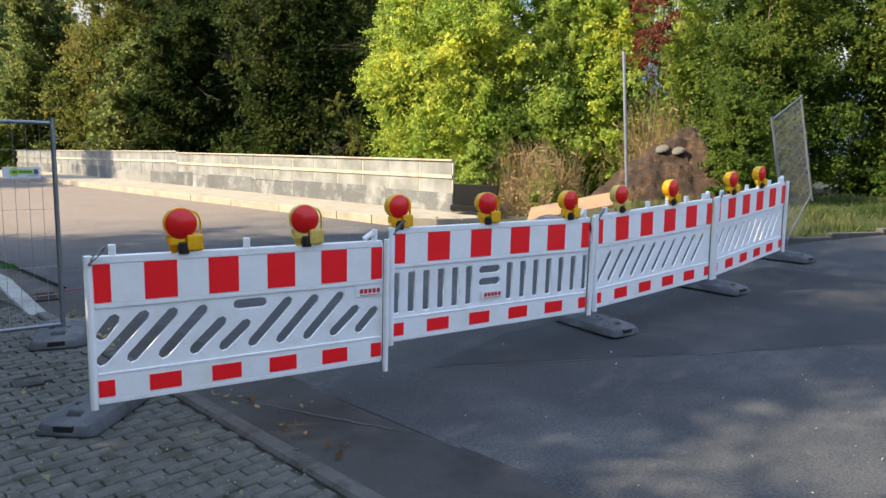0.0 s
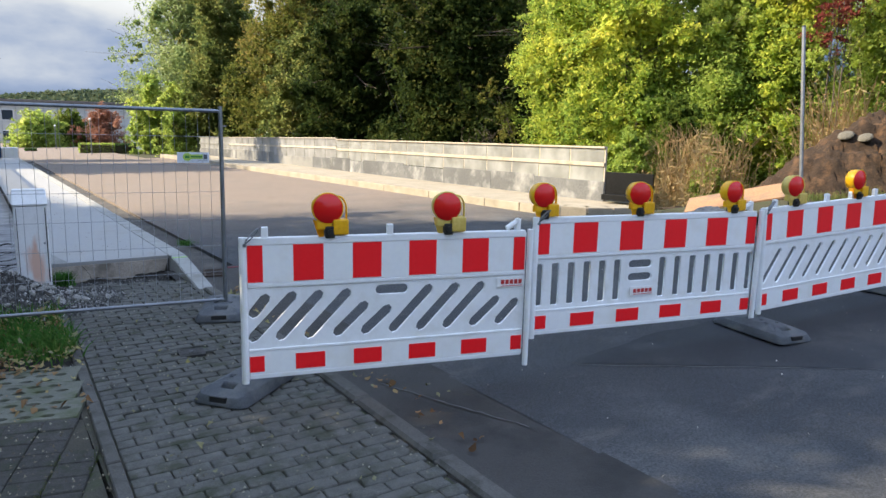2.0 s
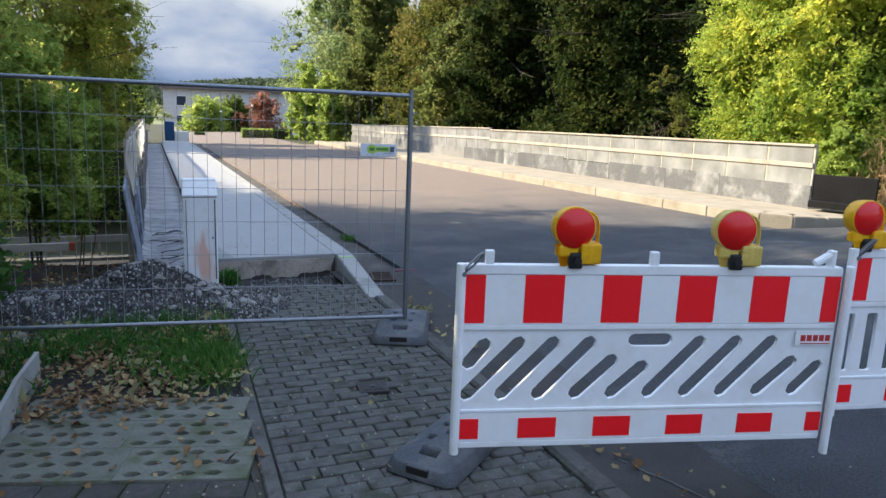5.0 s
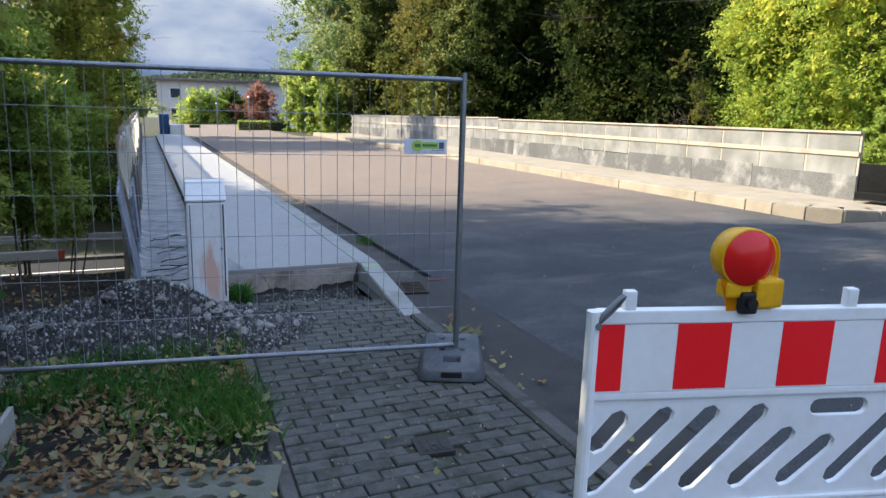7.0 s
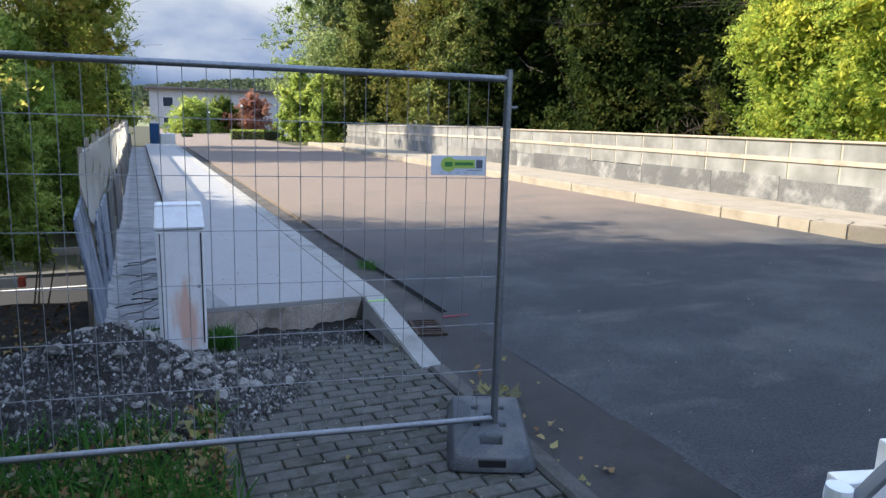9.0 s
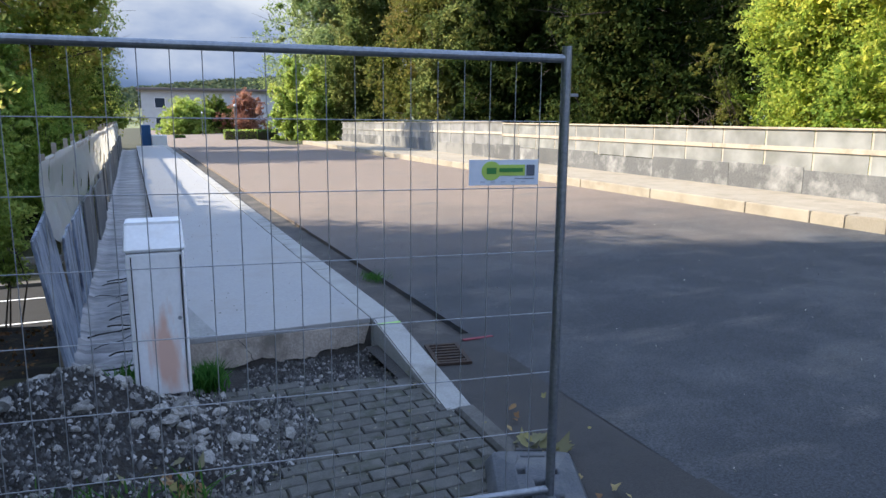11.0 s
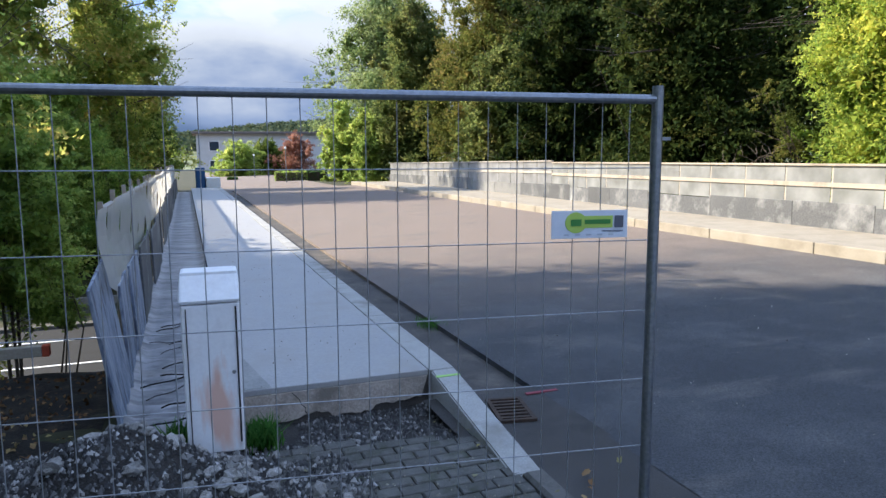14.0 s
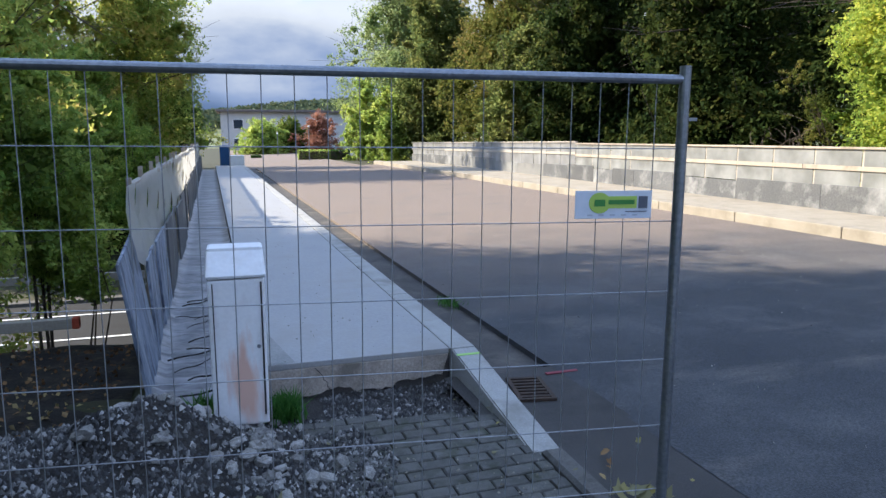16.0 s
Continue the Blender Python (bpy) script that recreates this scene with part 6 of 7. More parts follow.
def grit(rng, base, size):
    """Small irregular tetrahedra."""
    n = len(base)
    s = size * rng.uniform(0.4, 1.8, n)[:, None, None]
    tet = np.array([[1, 0, -0.4], [-0.5, 0.87, -0.4], [-0.5, -0.87, -0.4], [0, 0, 0.8]])[None] * s * rng.uniform(0.6, 1.4, (n, 4, 3))
    ang = rng.uniform(0, 6.283, n)
    c, sn = np.cos(ang)[:, None], np.sin(ang)[:, None]
    rot = np.stack([tet[:, :, 0] * c - tet[:, :, 1] * sn, tet[:, :, 0] * sn + tet[:, :, 1] * c, tet[:, :, 2]], -1)
    v = (base[:, None] + rot).reshape(-1, 3)
    k = np.arange(n) * 4
    f = np.concatenate([np.stack([k, k + 1, k + 3], 1), np.stack([k + 1, k + 2, k + 3], 1), np.stack([k + 2, k, k + 3], 1)])
    return v, f


def island_mat(name, colours, rough=0.95):
    m = bpy.data.materials.new(name)
    m.use_nodes = True
    n, l = m.node_tree.nodes, m.node_tree.links
    geo = n.new("ShaderNodeNewGeometry")
    ramp = n.new("ShaderNodeValToRGB")
    while len(ramp.color_ramp.elements) < len(colours):
        ramp.color_ramp.elements.new(0.5)
    for i, c in enumerate(colours):
        ramp.color_ramp.elements[i].position, ramp.color_ramp.elements[i].color = i / (len(colours) - 1), (*c, 1)
    l.new(geo.outputs["Random Per Island"], ramp.inputs["Fac"])
    l.new(ramp.outputs["Color"], n["Principled BSDF"].inputs["Base Color"])
    n["Principled BSDF"].inputs["Roughness"].default_value = rough
    return m


FILL_GRIT = island_mat("fill_grit", [(0.015, 0.015, 0.016), (0.03, 0.03, 0.031), (0.04, 0.04, 0.04), (0.06, 0.06, 0.058), (0.09, 0.088, 0.085), (0.26, 0.25, 0.24)])
STONE_GRIT = island_mat("stone_grit", [(0.014, 0.014, 0.015), (0.024, 0.024, 0.025), (0.04, 0.04, 0.04), (0.065, 0.064, 0.063), (0.12, 0.118, 0.115), (0.40, 0.39, 0.375)])
CHIPS = island_mat("stone_chips", [(0.02, 0.02, 0.02), (0.04, 0.04, 0.039), (0.06, 0.059, 0.057), (0.10, 0.098, 0.094), (0.19, 0.185, 0.175), (0.42, 0.41, 0.39)])
rubble()
trench = sheet("trench_fill", np.linspace(0.75, 2.25, 46), np.linspace(8.7, 9.88, 36), lambda a, b: trench_z(a, b), SOIL)
tagged(trench, "dark soil fill before the white slab", "soil", kind="structure")

# ---- grass plot with fallen leaves ----
PLOT = sheet("lawn_plot", np.linspace(-1.6, 0.76, 30), np.linspace(5.9, 8.6, 30), lambda a, b: -0.02 + 0.03 * np.sin(a * 5 + b * 3) * np.sin(b * 4) - 0.10 * smooth(0.1, -0.05, b - 6.2 + 0.3 * a), SOIL)
tagged(PLOT, "dark soil of the small lawn plot", "soil", kind="structure")
rng = np.random.default_rng(17)


def patches(n, spots, z):
    pts = []
    for x, y, rx, ry, w in spots:
        k = int(n * w)
        p = rng.normal(size=(k, 2)) * 0.5 * np.array([rx, ry]) + np.array([x, y])
        pts.append(p)
    p = np.concatenate(pts)
    p = p[(p[:, 0] < 0.80) & (p[:, 0] > -1.7)]
    return np.column_stack([p, np.full(len(p), z)])


gr = patches(3300, ((-1.15, 6.5, 0.25, 0.5, 0.10), (0.40, 7.0, 0.45, 0.55, 0.30), (0.55, 6.6, 0.30, 0.35, 0.14), (-0.35, 7.35, 0.7, 0.35, 0.22), (-1.0, 6.9, 0.4, 0.6, 0.12), (0.1, 7.8, 0.8, 0.16, 0.16), (-0.75, 6.5, 0.25, 0.3, 0.06)), -0.01)
tagged(mesh_np("grass", *blades(rng, gr, 0.14, 0.8), GRASS), "tufts of green grass in the lawn plot", "grass", kind="stuff")
gr = np.concatenate([np.column_stack([rng.normal(0.92, 0.05, 700), rng.normal(9.28, 0.06, 700), np.full(700, -0.01)]),
                     np.column_stack([rng.normal(0.43, 0.04, 160), rng.normal(9.42, 0.05, 160), np.full(160, 0.0)])])
tagged(mesh_np("grass", *blades(rng, gr, 0.15, 0.5), GRASS), "bright grass tuft at the foot of the cabinet", "grass", kind="stuff")
gr = np.column_stack([np.full(240, 2.98) + rng.normal(0, 0.05, 240), 12.0 + rng.normal(0, 0.10, 240), np.full(240, -0.05)])
tagged(mesh_np("grass", *blades(rng, gr, 0.08, 0.8), GRASS), "small weed tuft in the milled strip", "grass", kind="stuff")


def lobed(rng, base, size, curl=0.5):
    """Corners and faces of fallen leaves: lobed, curled and lying at a slant."""
    n, k = len(base), 10
    ang = np.linspace(0, 2 * np.pi, k, endpoint=False)[None] + rng.uniform(-0.15, 0.15, (n, k))
    lobe = np.where(np.arange(k) % 2 == 0, 1.0, 0.74)[None] * rng.uniform(0.75, 1.15, (n, k))
    long = 1 + 0.45 * np.cos(ang)
    r = lobe * long * (size * rng.uniform(0.45, 1.2, n))[:, None] * 0.5
    x, y = r * np.cos(ang), r * np.sin(ang) * rng.uniform(0.6, 1.0, (n, 1))
    bend = rng.uniform(-curl, curl, (n, 2))
    z = (bend[:, :1] * x * x + np.abs(bend[:, 1:]) * y * y) / size * 2.4
    ring = np.concatenate([np.zeros((n, 1, 3)), np.stack([x, y, z], -1)], 1)
    turn, tip = rng.uniform(0, 6.283, n), rng.normal(0, 0.32, (n, 2))
    c, sn = np.cos(turn)[:, None], np.sin(turn)[:, None]
    v = np.stack([ring[..., 0] * c - ring[..., 1] * sn, ring[..., 0] * sn + ring[..., 1] * c, ring[..., 2] + tip[:, :1] * ring[..., 0] + tip[:, 1:] * ring[..., 1]], -1)
    v[..., 2] -= np.minimum(v[..., 2].min(1, keepdims=True), 0) * 0.8
    v = (v + base[:, None]).reshape(-1, 3)
    o = (np.arange(n) * (k + 1))[:, None]
    q = np.arange(k)[None]
    f = np.stack([np.broadcast_to(o, (n, k)), o + 1 + q, o + 1 + (q + 1) % k], -1).reshape(-1, 3)
    return v, f


def fallen(n, x0, x1, y0, y1, z, size, name, lab, material=None):
    p = np.column_stack([rng.uniform(x0, x1, n), rng.uniform(y0, y1, n), np.full(n, z) + rng.uniform(0, 0.02, n)])
    if n > 1000:
        p = p[np.sin(p[:, 0] * 4.1 + 2 * np.sin(p[:, 1] * 3.3)) * np.sin(p[:, 1] * 5.2 + p[:, 0]) > rng.uniform(-1.2, 0.7, n)]
    tagged(mesh_np(name, *lobed(rng, p, size), material or LEAF_FALLEN), lab, "leaves", kind="stuff")


LEAF_PALE = leaf_mat("leaf_pale", [(0.062, 0.0403, 0.0217), (0.1364, 0.124, 0.062), (0.2108, 0.2046, 0.124), (0.2604, 0.2232, 0.062), (0.2852, 0.2728, 0.186)], 0.15)
fallen(4600, -1.5, 0.76, 6.0, 8.15, 0.012, 0.052, "fallen_leaves", "dry brown and yellow leaves in the lawn plot")
fallen(460, -1.4, 0.78, 6.1, 8.15, 0.05, 0.062, "fallen_leaves", "pale yellow-green leaves lying on the grass of the lawn plot", LEAF_PALE)
fallen(90, -0.60, 0.72, 5.1, 6.3, -0.004, 0.055, "fallen_leaves", "few dry leaves on the grid pavers")
fallen(70, 0.85, 2.9, 3.0, 9.2, 0.004, 0.04, "fallen_leaves", "few small dry leaves on the footway", LEAF_PALE)
fallen(60, 2.43, 2.62, 3.2, 8.2, -0.02, 0.055, "fallen_leaves", "dry yellow leaves gathered in the gutter")
fallen(26, 2.35, 2.62, 7.45, 7.75, 0.01, 0.09, "fallen_leaves", "yellow leaves behind the fence foot", LEAF_PALE)
n = 520
p = np.column_stack([rng.uniform(3.0, 9.0, n), rng.uniform(-1, 14, n)])
p = np.column_stack([p, road_z(p[:, 0], p[:, 1]) + 0.006])
tagged(mesh_np("road_litter", *leaves(rng, p, np.zeros((n, 3)) + np.array([0, 0, 0.3]), 0.022, 0.4, 0.9), island_mat("litter", [(0.08, 0.075, 0.07), (0.18, 0.165, 0.14), (0.30, 0.285, 0.25), (0.5, 0.48, 0.42)])), "bits of leaf and chippings on the asphalt", "litter", kind="stuff")
n = 320
p = np.column_stack([rng.uniform(0.85, 2.15, n), rng.uniform(9.7, 30, n) , np.full(n, 0.1925)])
tagged(mesh_np("slab_crumbs", *grit(rng, p, 0.0045), island_mat("crumbs", [(0.08, 0.07, 0.06), (0.16, 0.14, 0.12)])), "dark crumbs scattered on the white slab", "litter", kind="stuff")

# bent grey edging board by the hedge
bm = bmesh.new()
pts = [(-0.60, 5.30, 0.02, 0.10), (-0.60, 5.8, 0.0, 0.17), (-0.58, 6.3, 0.0, 0.19), (-0.55, 6.9, 0.0, 0.16)]
prev = None
for x, y, z0, h in pts:
    cur = [bm.verts.new((x, y, z0 - 0.1)), bm.verts.new((x, y, z0 + h)), bm.verts.new((x - 0.025, y, z0 + h)), bm.verts.new((x - 0.025, y, z0 - 0.1))]
    if prev:
        for k in range(4):
            bm.faces.new((prev[k], prev[(k + 1) % 4], cur[(k + 1) % 4], cur[k]))
    else:
        bm.faces.new(cur)
    prev = cur
bm.faces.new(prev[::-1])
tagged(part("edging_board", bm, KERB_NEW), "bent pale grey lawn edging board at the hedge", "edging")

# darker repaired strip of asphalt with a dusty edge
PATCH = mat("patch_asphalt", (0.024, 0.026, 0.030), (0.044, 0.047, 0.052), 0.9, 1.4, 90, 0.4, c3=(0.062, 0.062, 0.062), stain=1.0)
near, far = [], []
for k in range(29):
    x = 4.05 + 5.4 * k / 28
    wob = 0.03 * math.sin(x * 3.1) + 0.02 * math.sin(x * 7.7)
    near.append((x, 4.10 - 0.915 * (x - 4.05) + wob * 0.4))
    far.append((x, 4.16 + 0.06 * math.sin(x * 1.3) - 0.20 * max(0.0, x - 5.2) + wob))
bm = bmesh.new()
lo = [bm.verts.new((x, y, float(road_z(x, y)) + 0.004)) for x, y in near]
hi = [bm.verts.new((x, max(y, near[k][1] + 0.03), float(road_z(x, y)) + 0.004)) for k, (x, y) in enumerate(far)]
for k in range(28):
    bm.faces.new((lo[k], lo[k + 1], hi[k + 1], hi[k]))
tagged(part("asphalt_patch", bm, PATCH), "darker repaired strip in the asphalt before the barriers", "road patch", kind="structure")

# seams in the asphalt of the junction
SEAM = mat("dusty_seam", (0.075, 0.076, 0.078), (0.12, 0.12, 0.118), 0.85, 2.0, 60, 0.2)
for ax, ay, bx, by, w in ((4.05, 4.08, 6.7, 1.66, 0.02), (6.7, 1.66, 9.4, -0.82, 0.02), (2.55, 4.6, 2.96, 3.4, 0.014)):
    rs = random.Random(int(ax * 10))
    bm = bmesh.new()
    row = []
    side = Vector((by - ay, ax - bx)).normalized()
    for k in range(25):
        q = k / 24
        x, y = ax + (bx - ax) * q + rs.uniform(-0.012, 0.012), ay + (by - ay) * q + rs.uniform(-0.012, 0.012)
        h = w * rs.uniform(0.25, 0.6)
        row.append([bm.verts.new((x + side.x * h * e, y + side.y * h * e, float(road_z(x, y)) + 0.003)) for e in (-1, 1)])
    for p, q in zip(row, row[1:]):
        bm.faces.new((p[0], p[1], q[1], q[0]))
    tagged(part("road_seam", bm, SEAM), "thin ragged dusty seam in the asphalt", "seam", "asphalt seams", "structure")

# spray mark and small cover
for x0, x1, y in ((2.93, 3.20, 9.53),):
    bm = bmesh.new()
    box(bm, x0, x1, y, y + 0.035, -0.022, -0.014)
    tagged(part("spray_mark", bm, PINK_SPRAY), "faded pink spray mark on the asphalt", "marking")


def valve_cover():
    root = empty("valve_cover", pose(1.54, 5.97, 0.002, 0, 0, -6), "small worn grey valve cover set in the pavers", "cover")
    bm = bmesh.new()
    box(bm, -0.10, 0.10, -0.10, 0.10, -0.02, 0.004, 0.004)
    part("frame", bm, GUTTER, root)
    bm = bmesh.new()
    box(bm, -0.075, 0.075, -0.075, 0.075, -0.005, 0.007, 0.003)
    for k in range(4):
        box(bm, -0.06 + k * 0.033, -0.045 + k * 0.033, -0.06, 0.06, 0.006, 0.010)
    part("lid", bm, GUTTER, root)
    bm = bmesh.new()
    box(bm, -0.015, 0.015, -0.022, 0.022, 0.0075, 0.0115)
    part("slot", bm, BLACK, root)


valve_cover()

# bank beside the bridge end, dark in colour for the shade on it
def bank_z(a, b):
    fall = smooth(12.4, 21.5, b)
    return np.maximum(land_z(a, b) + 0.02, -0.24 - 0.05 * (b - 9.3) - 3.6 * fall) + 0.04 * np.sin(a * 4 + b * 3) * np.sin(b * 5)


# leafy soil, darkened to hold the shade of hedge and trees
BANK_SHADE_SOIL = mat("shaded_leafy_soil", (0.007, 0.006, 0.005), (0.022, 0.019, 0.015), 0.98, 5.0, 40, 0.9, c3=(0.05, 0.036, 0.022), stain=5.0)
bank = sheet("bank", np.linspace(-9, -0.12, 70), np.linspace(9.3, 22, 80), bank_z, BANK_SHADE_SOIL)
tagged(bank, "soil bank falling to the lower street, tree shade put in its colour", "bank", kind="structure")
n = 1100
p = np.column_stack([rng.uniform(-3.6, -0.3, n), rng.uniform(9.5, 13.0, n), np.zeros(n)])
p[:, 2] = bank_z(p[:, 0], p[:, 1]) + 0.012
v, f = leaves(rng, p, np.zeros((n, 3)) + np.array([0, 0, 0.3]), 0.045, 0.75, 0.9)
tagged(mesh_np("fallen_leaves", v, f, LEAF_FALLEN), "dead leaves and scraps on the dark bank", "leaves", kind="stuff")
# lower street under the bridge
lower = sheet("road_lower", np.linspace(-80, 80, 30), np.linspace(23.5, 32.3, 6), lambda a, b: a * 0 - 4.15, LOWER_ROAD_SHADE)
tagged(lower, "lower street passing under the bridge, tree shade put in its colour", "road", kind="structure")
for y, w in ((25.7, 0.12), (27.2, 0.12), (30.3, 0.12)):
    bm = bmesh.new()
    box(bm, -70, 70, y, y + w, -4.145, -4.135)
    tagged(part("road_line", bm, WHITE_FOIL), "white line on the lower street", "marking", "lower street lines", "structure")


bm = bmesh.new()
box(bm, -70, 70, 32.3, 32.75, -4.4, -4.03, 0.02)
tagged(part("kerb_lower", bm, KERB), "pale concrete edge of the lower street", "kerb", kind="structure")


def crash_barrier():
    root = empty("crash_barrier", Matrix.Translation((0, 34.0, -4.1)), "grey steel crash barrier along the lower street", "crash barrier")
    for k in range(16):
        bm = bmesh.new()
        box(bm, -34 + k * 4, -33.9 + k * 4, -0.05, 0.05, -0.3, 0.72, 0.01)
        part("post", bm, ZINC, root)
    bm = bmesh.new()
    box(bm, -35, 30, -0.12, -0.06, 0.42, 0.74, 0.03)
    part("rail", bm, ZINC, root)


crash_barrier()
for i, (x0, x1, y, z, m) in enumerate(((-6.0, -0.95, 13.0, -0.24, TIMBER_PALE),)):
    bm = bmesh.new()
    box(bm, x0, x1, y, y + 0.10, z, z + 0.11, 0.008)
    ob = tagged(part("timber_beam", bm, m), "weathered timber beam with a red end across the bank", "beam", "beams on the bank")
    if i == 0:
        bm = bmesh.new()
        box(bm, x1 + 0.001, x1 + 0.07, y - 0.003, y + 0.103, z - 0.003, z + 0.113, 0.008)
        part("painted_end", bm, RED_END, ob, "red painted end")

# site things beyond the bridge
root = empty("site_container", pose(1.55, 49.0, -0.1, 0, 0, 0), "small blue and white site box at the bridge end", "container")
bm = bmesh.new()
box(bm, -0.45, 0.1, 0, 1.2, 0, 1.4, 0.03)
part("tank", bm, BLUE, root, "blue plastic body")
bm = bmesh.new()
box(bm, 0.12, 0.95, -0.2, 1.0, 0, 0.8, 0.03)
part("box", bm, WHITE_PLASTIC, root)
for i, (x, y, l, h) in enumerate(((8.51, 61.81, 2.6, 0.9), (10.79, 65.76, 2.8, 0.9), (12.86, 59.72, 1.4, 1.1), (4.47, 69.89, 0.9, 0.6))):
    rngh = np.random.default_rng(200 + i)
    k = 2600
    p = np.column_stack([rngh.uniform(-l / 2, l / 2, k), rngh.uniform(-0.4, 0.4, k), rngh.uniform(0, h, k)])
    v, f = leaves(rngh, p, p * 0.3, 0.12)
    rt = empty("clipped_hedge", Matrix.Translation((x, y, float(land_z(x, y)))), "low clipped garden hedge by the far street", "hedge", "far hedges")
    mesh_np("crown", v, f, LEAF_LIGHT if i % 2 == 0 else LEAF_HEDGE, rt)
    bm = bmesh.new()
    box(bm, -l / 2 + 0.1, l / 2 - 0.1, -0.28, 0.28, -0.1, h - 0.12)
    part("core", bm, BARK, rt)
for x, y in ((7.62, 57.83), (6.76, 73.85)):
    bm = bmesh.new()
    tube(bm, (0, 0, -0.2), (0, 0, 2.6), 0.035, 8)
    rt = empty("street_lamp", Matrix.Translation((x, y, float(land_z(x, y)))), "slim street lamp post by the far street", "street lamp")
    part("post", bm, ZINC, rt)
    bm = bmesh.new()
    bmesh.ops.create_uvsphere(bm, u_segments=12, v_segments=8, radius=0.09, matrix=Matrix.Translation((0, 0, 2.65)))
    part("globe", bm, WHITE_PLASTIC, rt)

# dead branches on the guard
rb = random.Random(31)
root = empty("brushwood", Matrix.Translation((14.8, 19.6, 1.6)), "bare dead branches piled behind the guard wall", "branches")
for i in range(26):
    bm = bmesh.new()
    p = Vector((rb.uniform(-0.3, 0.3), rb.uniform(-1.2, 1.2), rb.uniform(-0.5, 0.2)))
    d = Vector((rb.uniform(-0.5, 0.3), rb.uniform(-1, 1), rb.uniform(0.0, 0.55)))
    way = [p]
    for k in range(4):
        way.append(way[-1] + d * 0.22 + Vector((rb.uniform(-0.08, 0.08), rb.uniform(-0.08, 0.08), rb.uniform(-0.05, 0.08))))
    pipe(bm, way, [0.014, 0.011, 0.009, 0.006, 0.003], 5)
    part("branch", bm, BARK, root)


# ---- pavers, kerbs and gutter slabs ----
def block_mesh(name, w, l, h, material, chamfer=0.006):
    """A low block with chamfered upper edges, its top at z = 0."""
    v = []
    for z, i in ((-h, 0.0), (-chamfer, 0.0), (0.0, chamfer)):
        v += [(-w / 2 + i, -l / 2 + i, z), (w / 2 - i, -l / 2 + i, z), (w / 2 - i, l / 2 - i, z), (-w / 2 + i, l / 2 - i, z)]
    f = [(8, 9, 10, 11)]
    for r in (0, 4):
        for k in range(4):
            f.append((r + k, r + (k + 1) % 4, r + 4 + (k + 1) % 4, r + 4 + k))
    me = bpy.data.meshes.new(name)
    me.from_pydata(v, [], f)
    me.materials.append(material)
    return me


r = random.Random(77)
kerb_me = block_mesh("kerb_stone", 0.135, 0.985, 0.25, KERB, 0.02)
for i in range(12):
    y = 8.3 - 0.5 - i * 1.0
    share("kerb_stone", kerb_me, pavement, Matrix.Translation((2.17 + 0.02 * y, y, 0.022 + r.uniform(-0.003, 0.003))) @ Matrix.Rotation(-0.02, 4, "Z"))
gutter = sheet("gutter", np.linspace(2.15, 3.09, 10), np.linspace(-3.0, 9.72, 64), lambda p, q: np.where(p > 2.85, road_z(p, q) - 0.002, -0.034) + 0.012 * smooth(0.14, 0.06, p - 2.17 - 0.02 * q) + 0.003 * np.sin(q * 3), GUTTER)
tagged(gutter, "dark patched asphalt gutter beside the kerb", "gutter", kind="structure")
edge_me = block_mesh("edging_stone", 0.075, 0.985, 0.2, KERB, 0.008)
for i in range(10):
    y = 8.2 - 0.5 - i * 1.0
    x = 0.545 + 0.031 * y
    share("edging_stone", edge_me, pavement, Matrix.Translation((x, y, 0.006 + r.uniform(-0.004, 0.004))) @ Matrix.Rotation(-0.031, 4, "Z"))
pav = [block_mesh("paver", 0.201, 0.096, 0.06, PAVER, 0.005), block_mesh("paver", 0.199, 0.095, 0.06, PAVER, 0.008)]
rest_v, rest_f = [], []
count = 0
rows = int((9.24 + 2.9) / 0.1035)
for row in range(rows):
    y = 9.24 - 0.05 - row * 0.1035
    x0 = 0.59 + 0.031 * y
    left = x0
    first = True
    lim = 2.095 + 0.02 * y
    while left < lim - 0.045:
        w = 0.1 if (first and row % 2 == 0) else 0.205
        w = min(w, lim - left)
        x = left + w / 2
        left += w
        me = r.choice(pav)
        skip = abs(x - 1.54) < 0.13 and abs(y - 5.97) < 0.13
        first = False
        if skip or y > 9.16 - 0.21 * (x - 1.156):
            continue
        m = Matrix.Translation((x, y, r.uniform(-0.004, 0.004))) @ Euler((r.uniform(-0.012, 0.012), r.uniform(-0.012, 0.012), r.uniform(-0.01, 0.01))).to_matrix().to_4x4() @ Matrix.Diagonal(((w - 0.008) / 0.201, 1, 1, 1))
        if count < 300:
            share("paver", me, pavement, m)
        else:
            k = len(rest_v)
            rest_v += [tuple(m @ v.co) for v in me.vertices]
            rest_f += [tuple(k + q for q in p.vertices) for p in me.polygons]
        count += 1
if rest_v:
    ob = mesh_np("pavers", np.array(rest_v), np.array(rest_f), PAVER, pavement)
    tagged(ob, kind="stuff")
drv = [block_mesh("paver", 0.190, 0.162, 0.06, DRIVE_PAVER), block_mesh("paver", 0.189, 0.161, 0.06, DRIVE_PAVER, 0.008)]
SKEW = Matrix.Translation((0.60, 4.985, 0)) @ Matrix.Rotation(radians(-16.6), 4, "Z")
for row in range(25):
    for c in range(-9, 8):
        p = SKEW @ Vector((-0.10 - c * 0.195, -0.085 - row * 0.166, r.uniform(-0.003, 0.002)))
        if -0.93 < p.x < 0.40 + 0.031 * p.y:
            share("paver", r.choice(drv), drive, Matrix.Translation(p) @ Euler((r.uniform(-0.015, 0.015), r.uniform(-0.015, 0.015), radians(-16.6))).to_matrix().to_4x4())
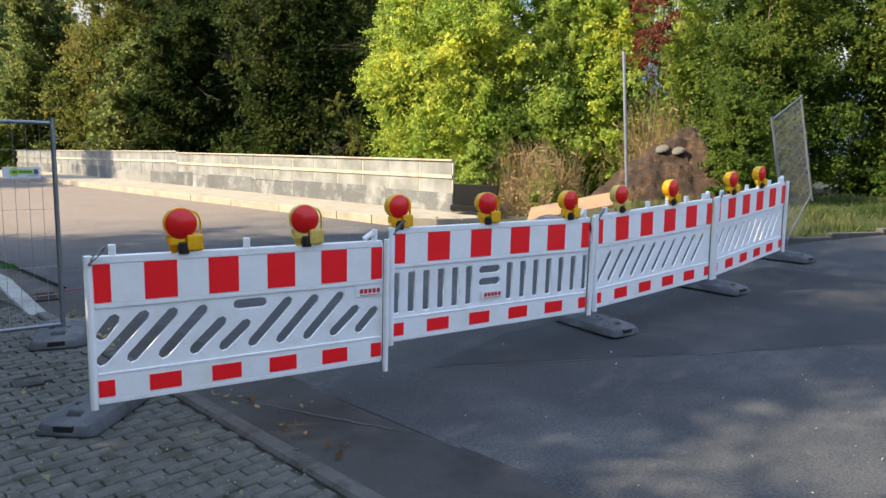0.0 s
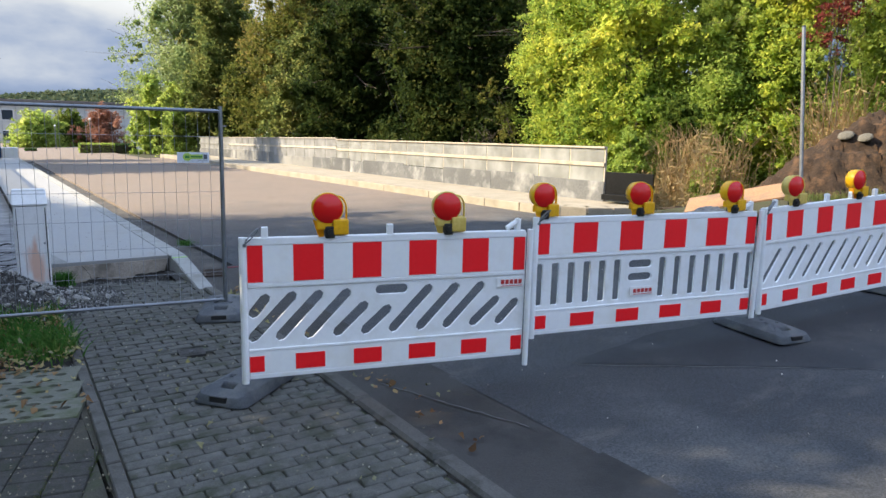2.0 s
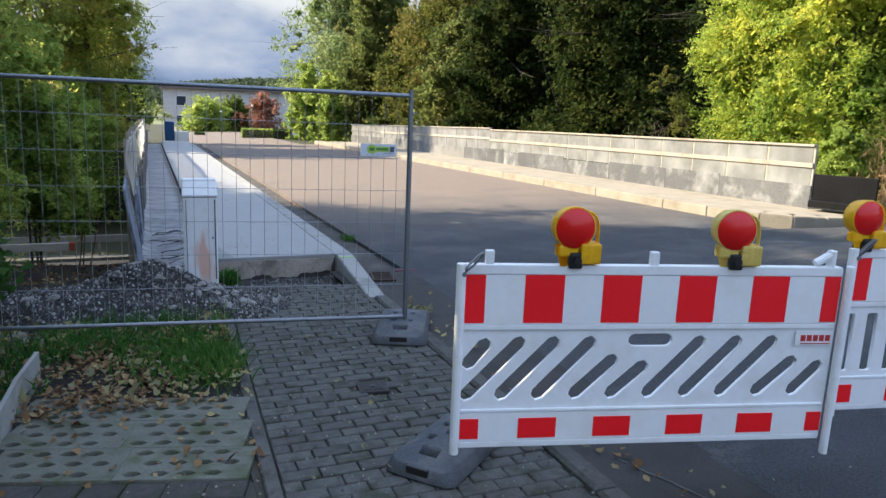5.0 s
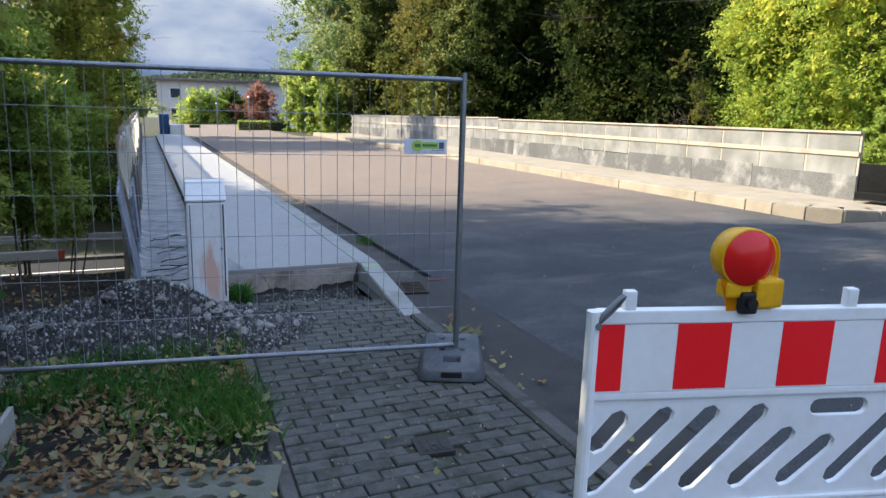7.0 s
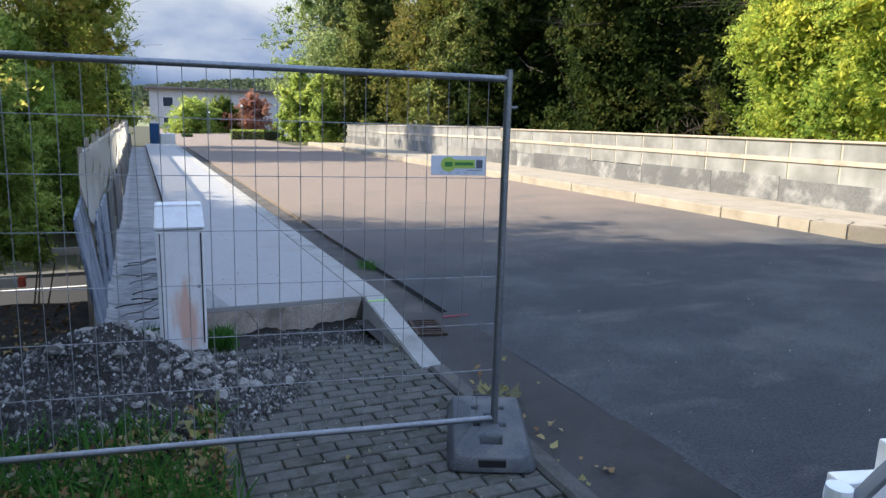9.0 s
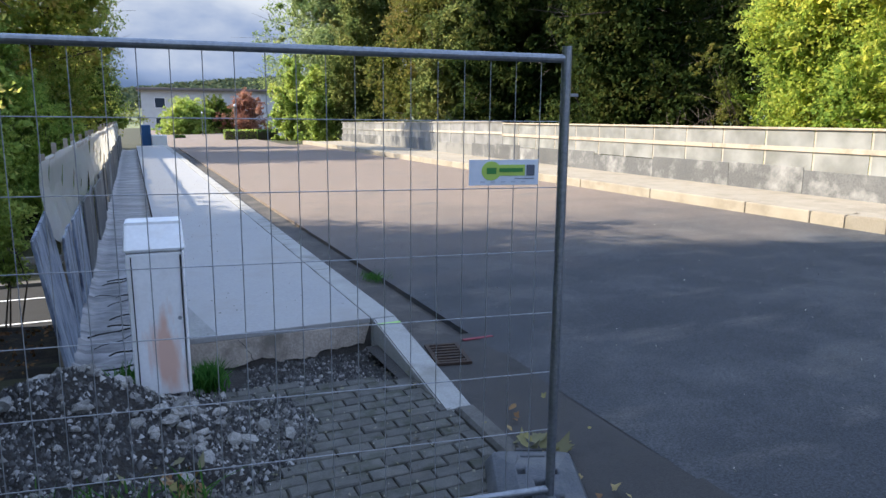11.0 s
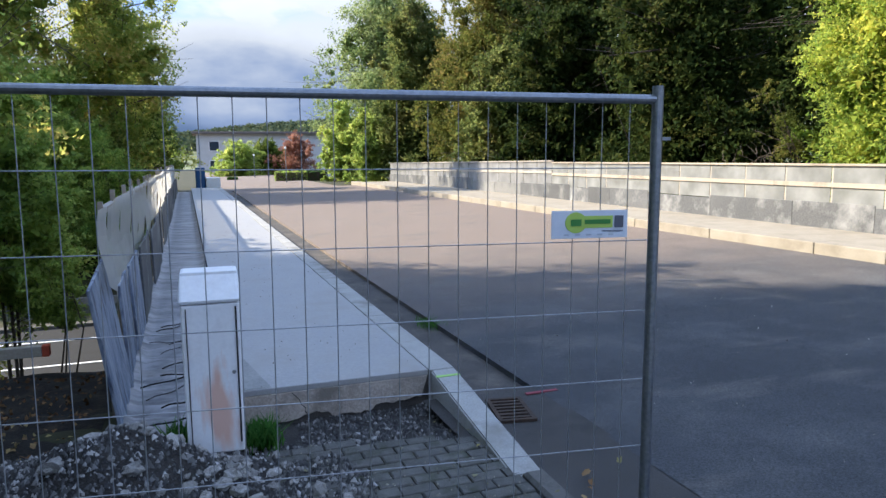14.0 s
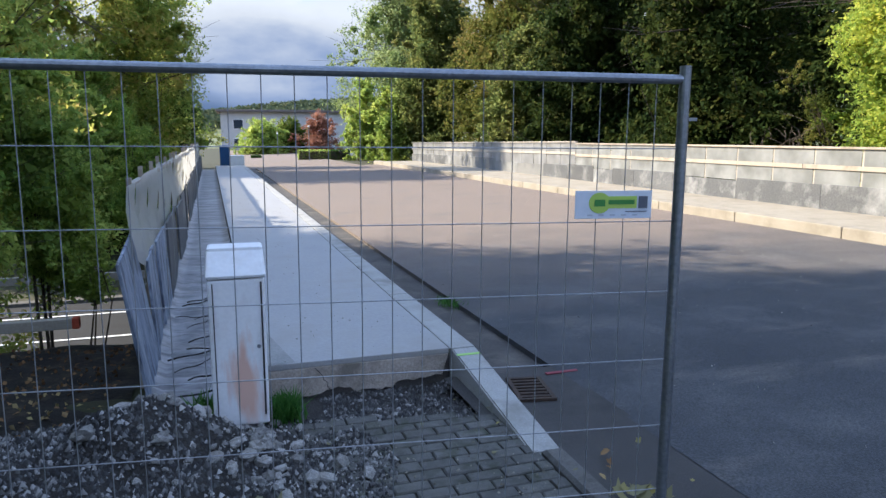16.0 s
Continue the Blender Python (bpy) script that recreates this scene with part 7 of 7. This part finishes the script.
# moss in the drive's joints
n = 9000
col = rng.integers(-6, 8, n)
yy = rng.uniform(-2.6, 0.0, n)
xx = -0.0025 - col * 0.195 + rng.normal(0, 0.010, n)
ang = radians(-16.6)
p = np.column_stack([0.60 + xx * math.cos(ang) - yy * math.sin(ang), 4.985 + xx * math.sin(ang) + yy * math.cos(ang), np.full(n, -0.012)])
keep = (np.sin(yy * 6 + col * 2.1) + np.sin(col * 4.7) > 0.2) & (p[:, 0] > -0.9) & (p[:, 0] < 0.49 + 0.031 * p[:, 1])
p = p[keep]
tagged(mesh_np("moss", *blades(rng, p, 0.03, 0.8), GRASS_DRY), "moss in the joints of the driveway", "moss", kind="stuff")

n = 900
p = np.column_stack([rng.uniform(-0.6, 0.70, n), rng.uniform(2.4, 5.05, n), np.full(n, 0.004)])
tagged(mesh_np("drive_litter", *grit(rng, p, 0.0065), island_mat("drive_bits", [(0.05, 0.045, 0.035), (0.14, 0.12, 0.08), (0.34, 0.32, 0.24)])), "small bits of leaf and grit on the driveway", "litter", kind="stuff")
n = 1500
p = np.column_stack([rng.uniform(0.82, 2.25, n), rng.uniform(2.4, 9.1, n), np.full(n, 0.004)])
tagged(mesh_np("footway_litter", *grit(rng, p, 0.0060), island_mat("footway_bits", [(0.05, 0.045, 0.035), (0.13, 0.12, 0.09), (0.30, 0.28, 0.22)])), "small bits of leaf and grit on the footway", "litter", kind="stuff")
p = np.column_stack([rng.uniform(-0.58, 0.70, 700), rng.uniform(5.08, 6.2, 700), np.full(700, -0.03)])
tagged(mesh_np("grid_gravel", *grit(rng, p, 0.013), island_mat("white_gravel", [(0.30, 0.30, 0.29), (0.55, 0.55, 0.53)])), "pale gravel in the openings of the grid pavers", "gravel", kind="stuff")

# lawn grid pavers
W, D_ = 0.645, 0.375
loops = [[(0, 0), (W, 0), (W, D_), (0, D_)]]
for j in range(3):
    for i in range(5):
        cx, cy = 0.075 + i * 0.132, 0.0625 + j * 0.125
        if j % 2:
            cx += 0.066
        if cx + 0.06 > W:
            continue
        loops.append([(cx - 0.056, cy), (cx - 0.02, cy - 0.032), (cx + 0.02, cy - 0.032), (cx + 0.056, cy), (cx + 0.02, cy + 0.032), (cx - 0.02, cy + 0.032)])
gme = plate(loops, 0.06, "grid_paver", 0.004)
gme.transform(Matrix.Rotation(radians(-90), 4, "X"))
gme.materials.append(GRID)
for j in range(3):
    for i in range(2):
        share("grid_paver", gme, grid_bed, SKEW @ Matrix.Translation((-0.665 - i * 0.652 - 0.075 * j, 0.012 + j * 0.345, -0.022 + r.uniform(-0.003, 0.003))) @ Matrix.Diagonal((1, 0.9, 1, 1)))
p = np.column_stack([rng.uniform(-0.58, 0.70, 900), rng.uniform(5.08, 6.2, 900), np.full(900, -0.022)])
tagged(mesh_np("grid_grit", *grit(rng, p, 0.010), STONE_GRIT), "grit in the openings of the grid pavers", "grit", kind="stuff")
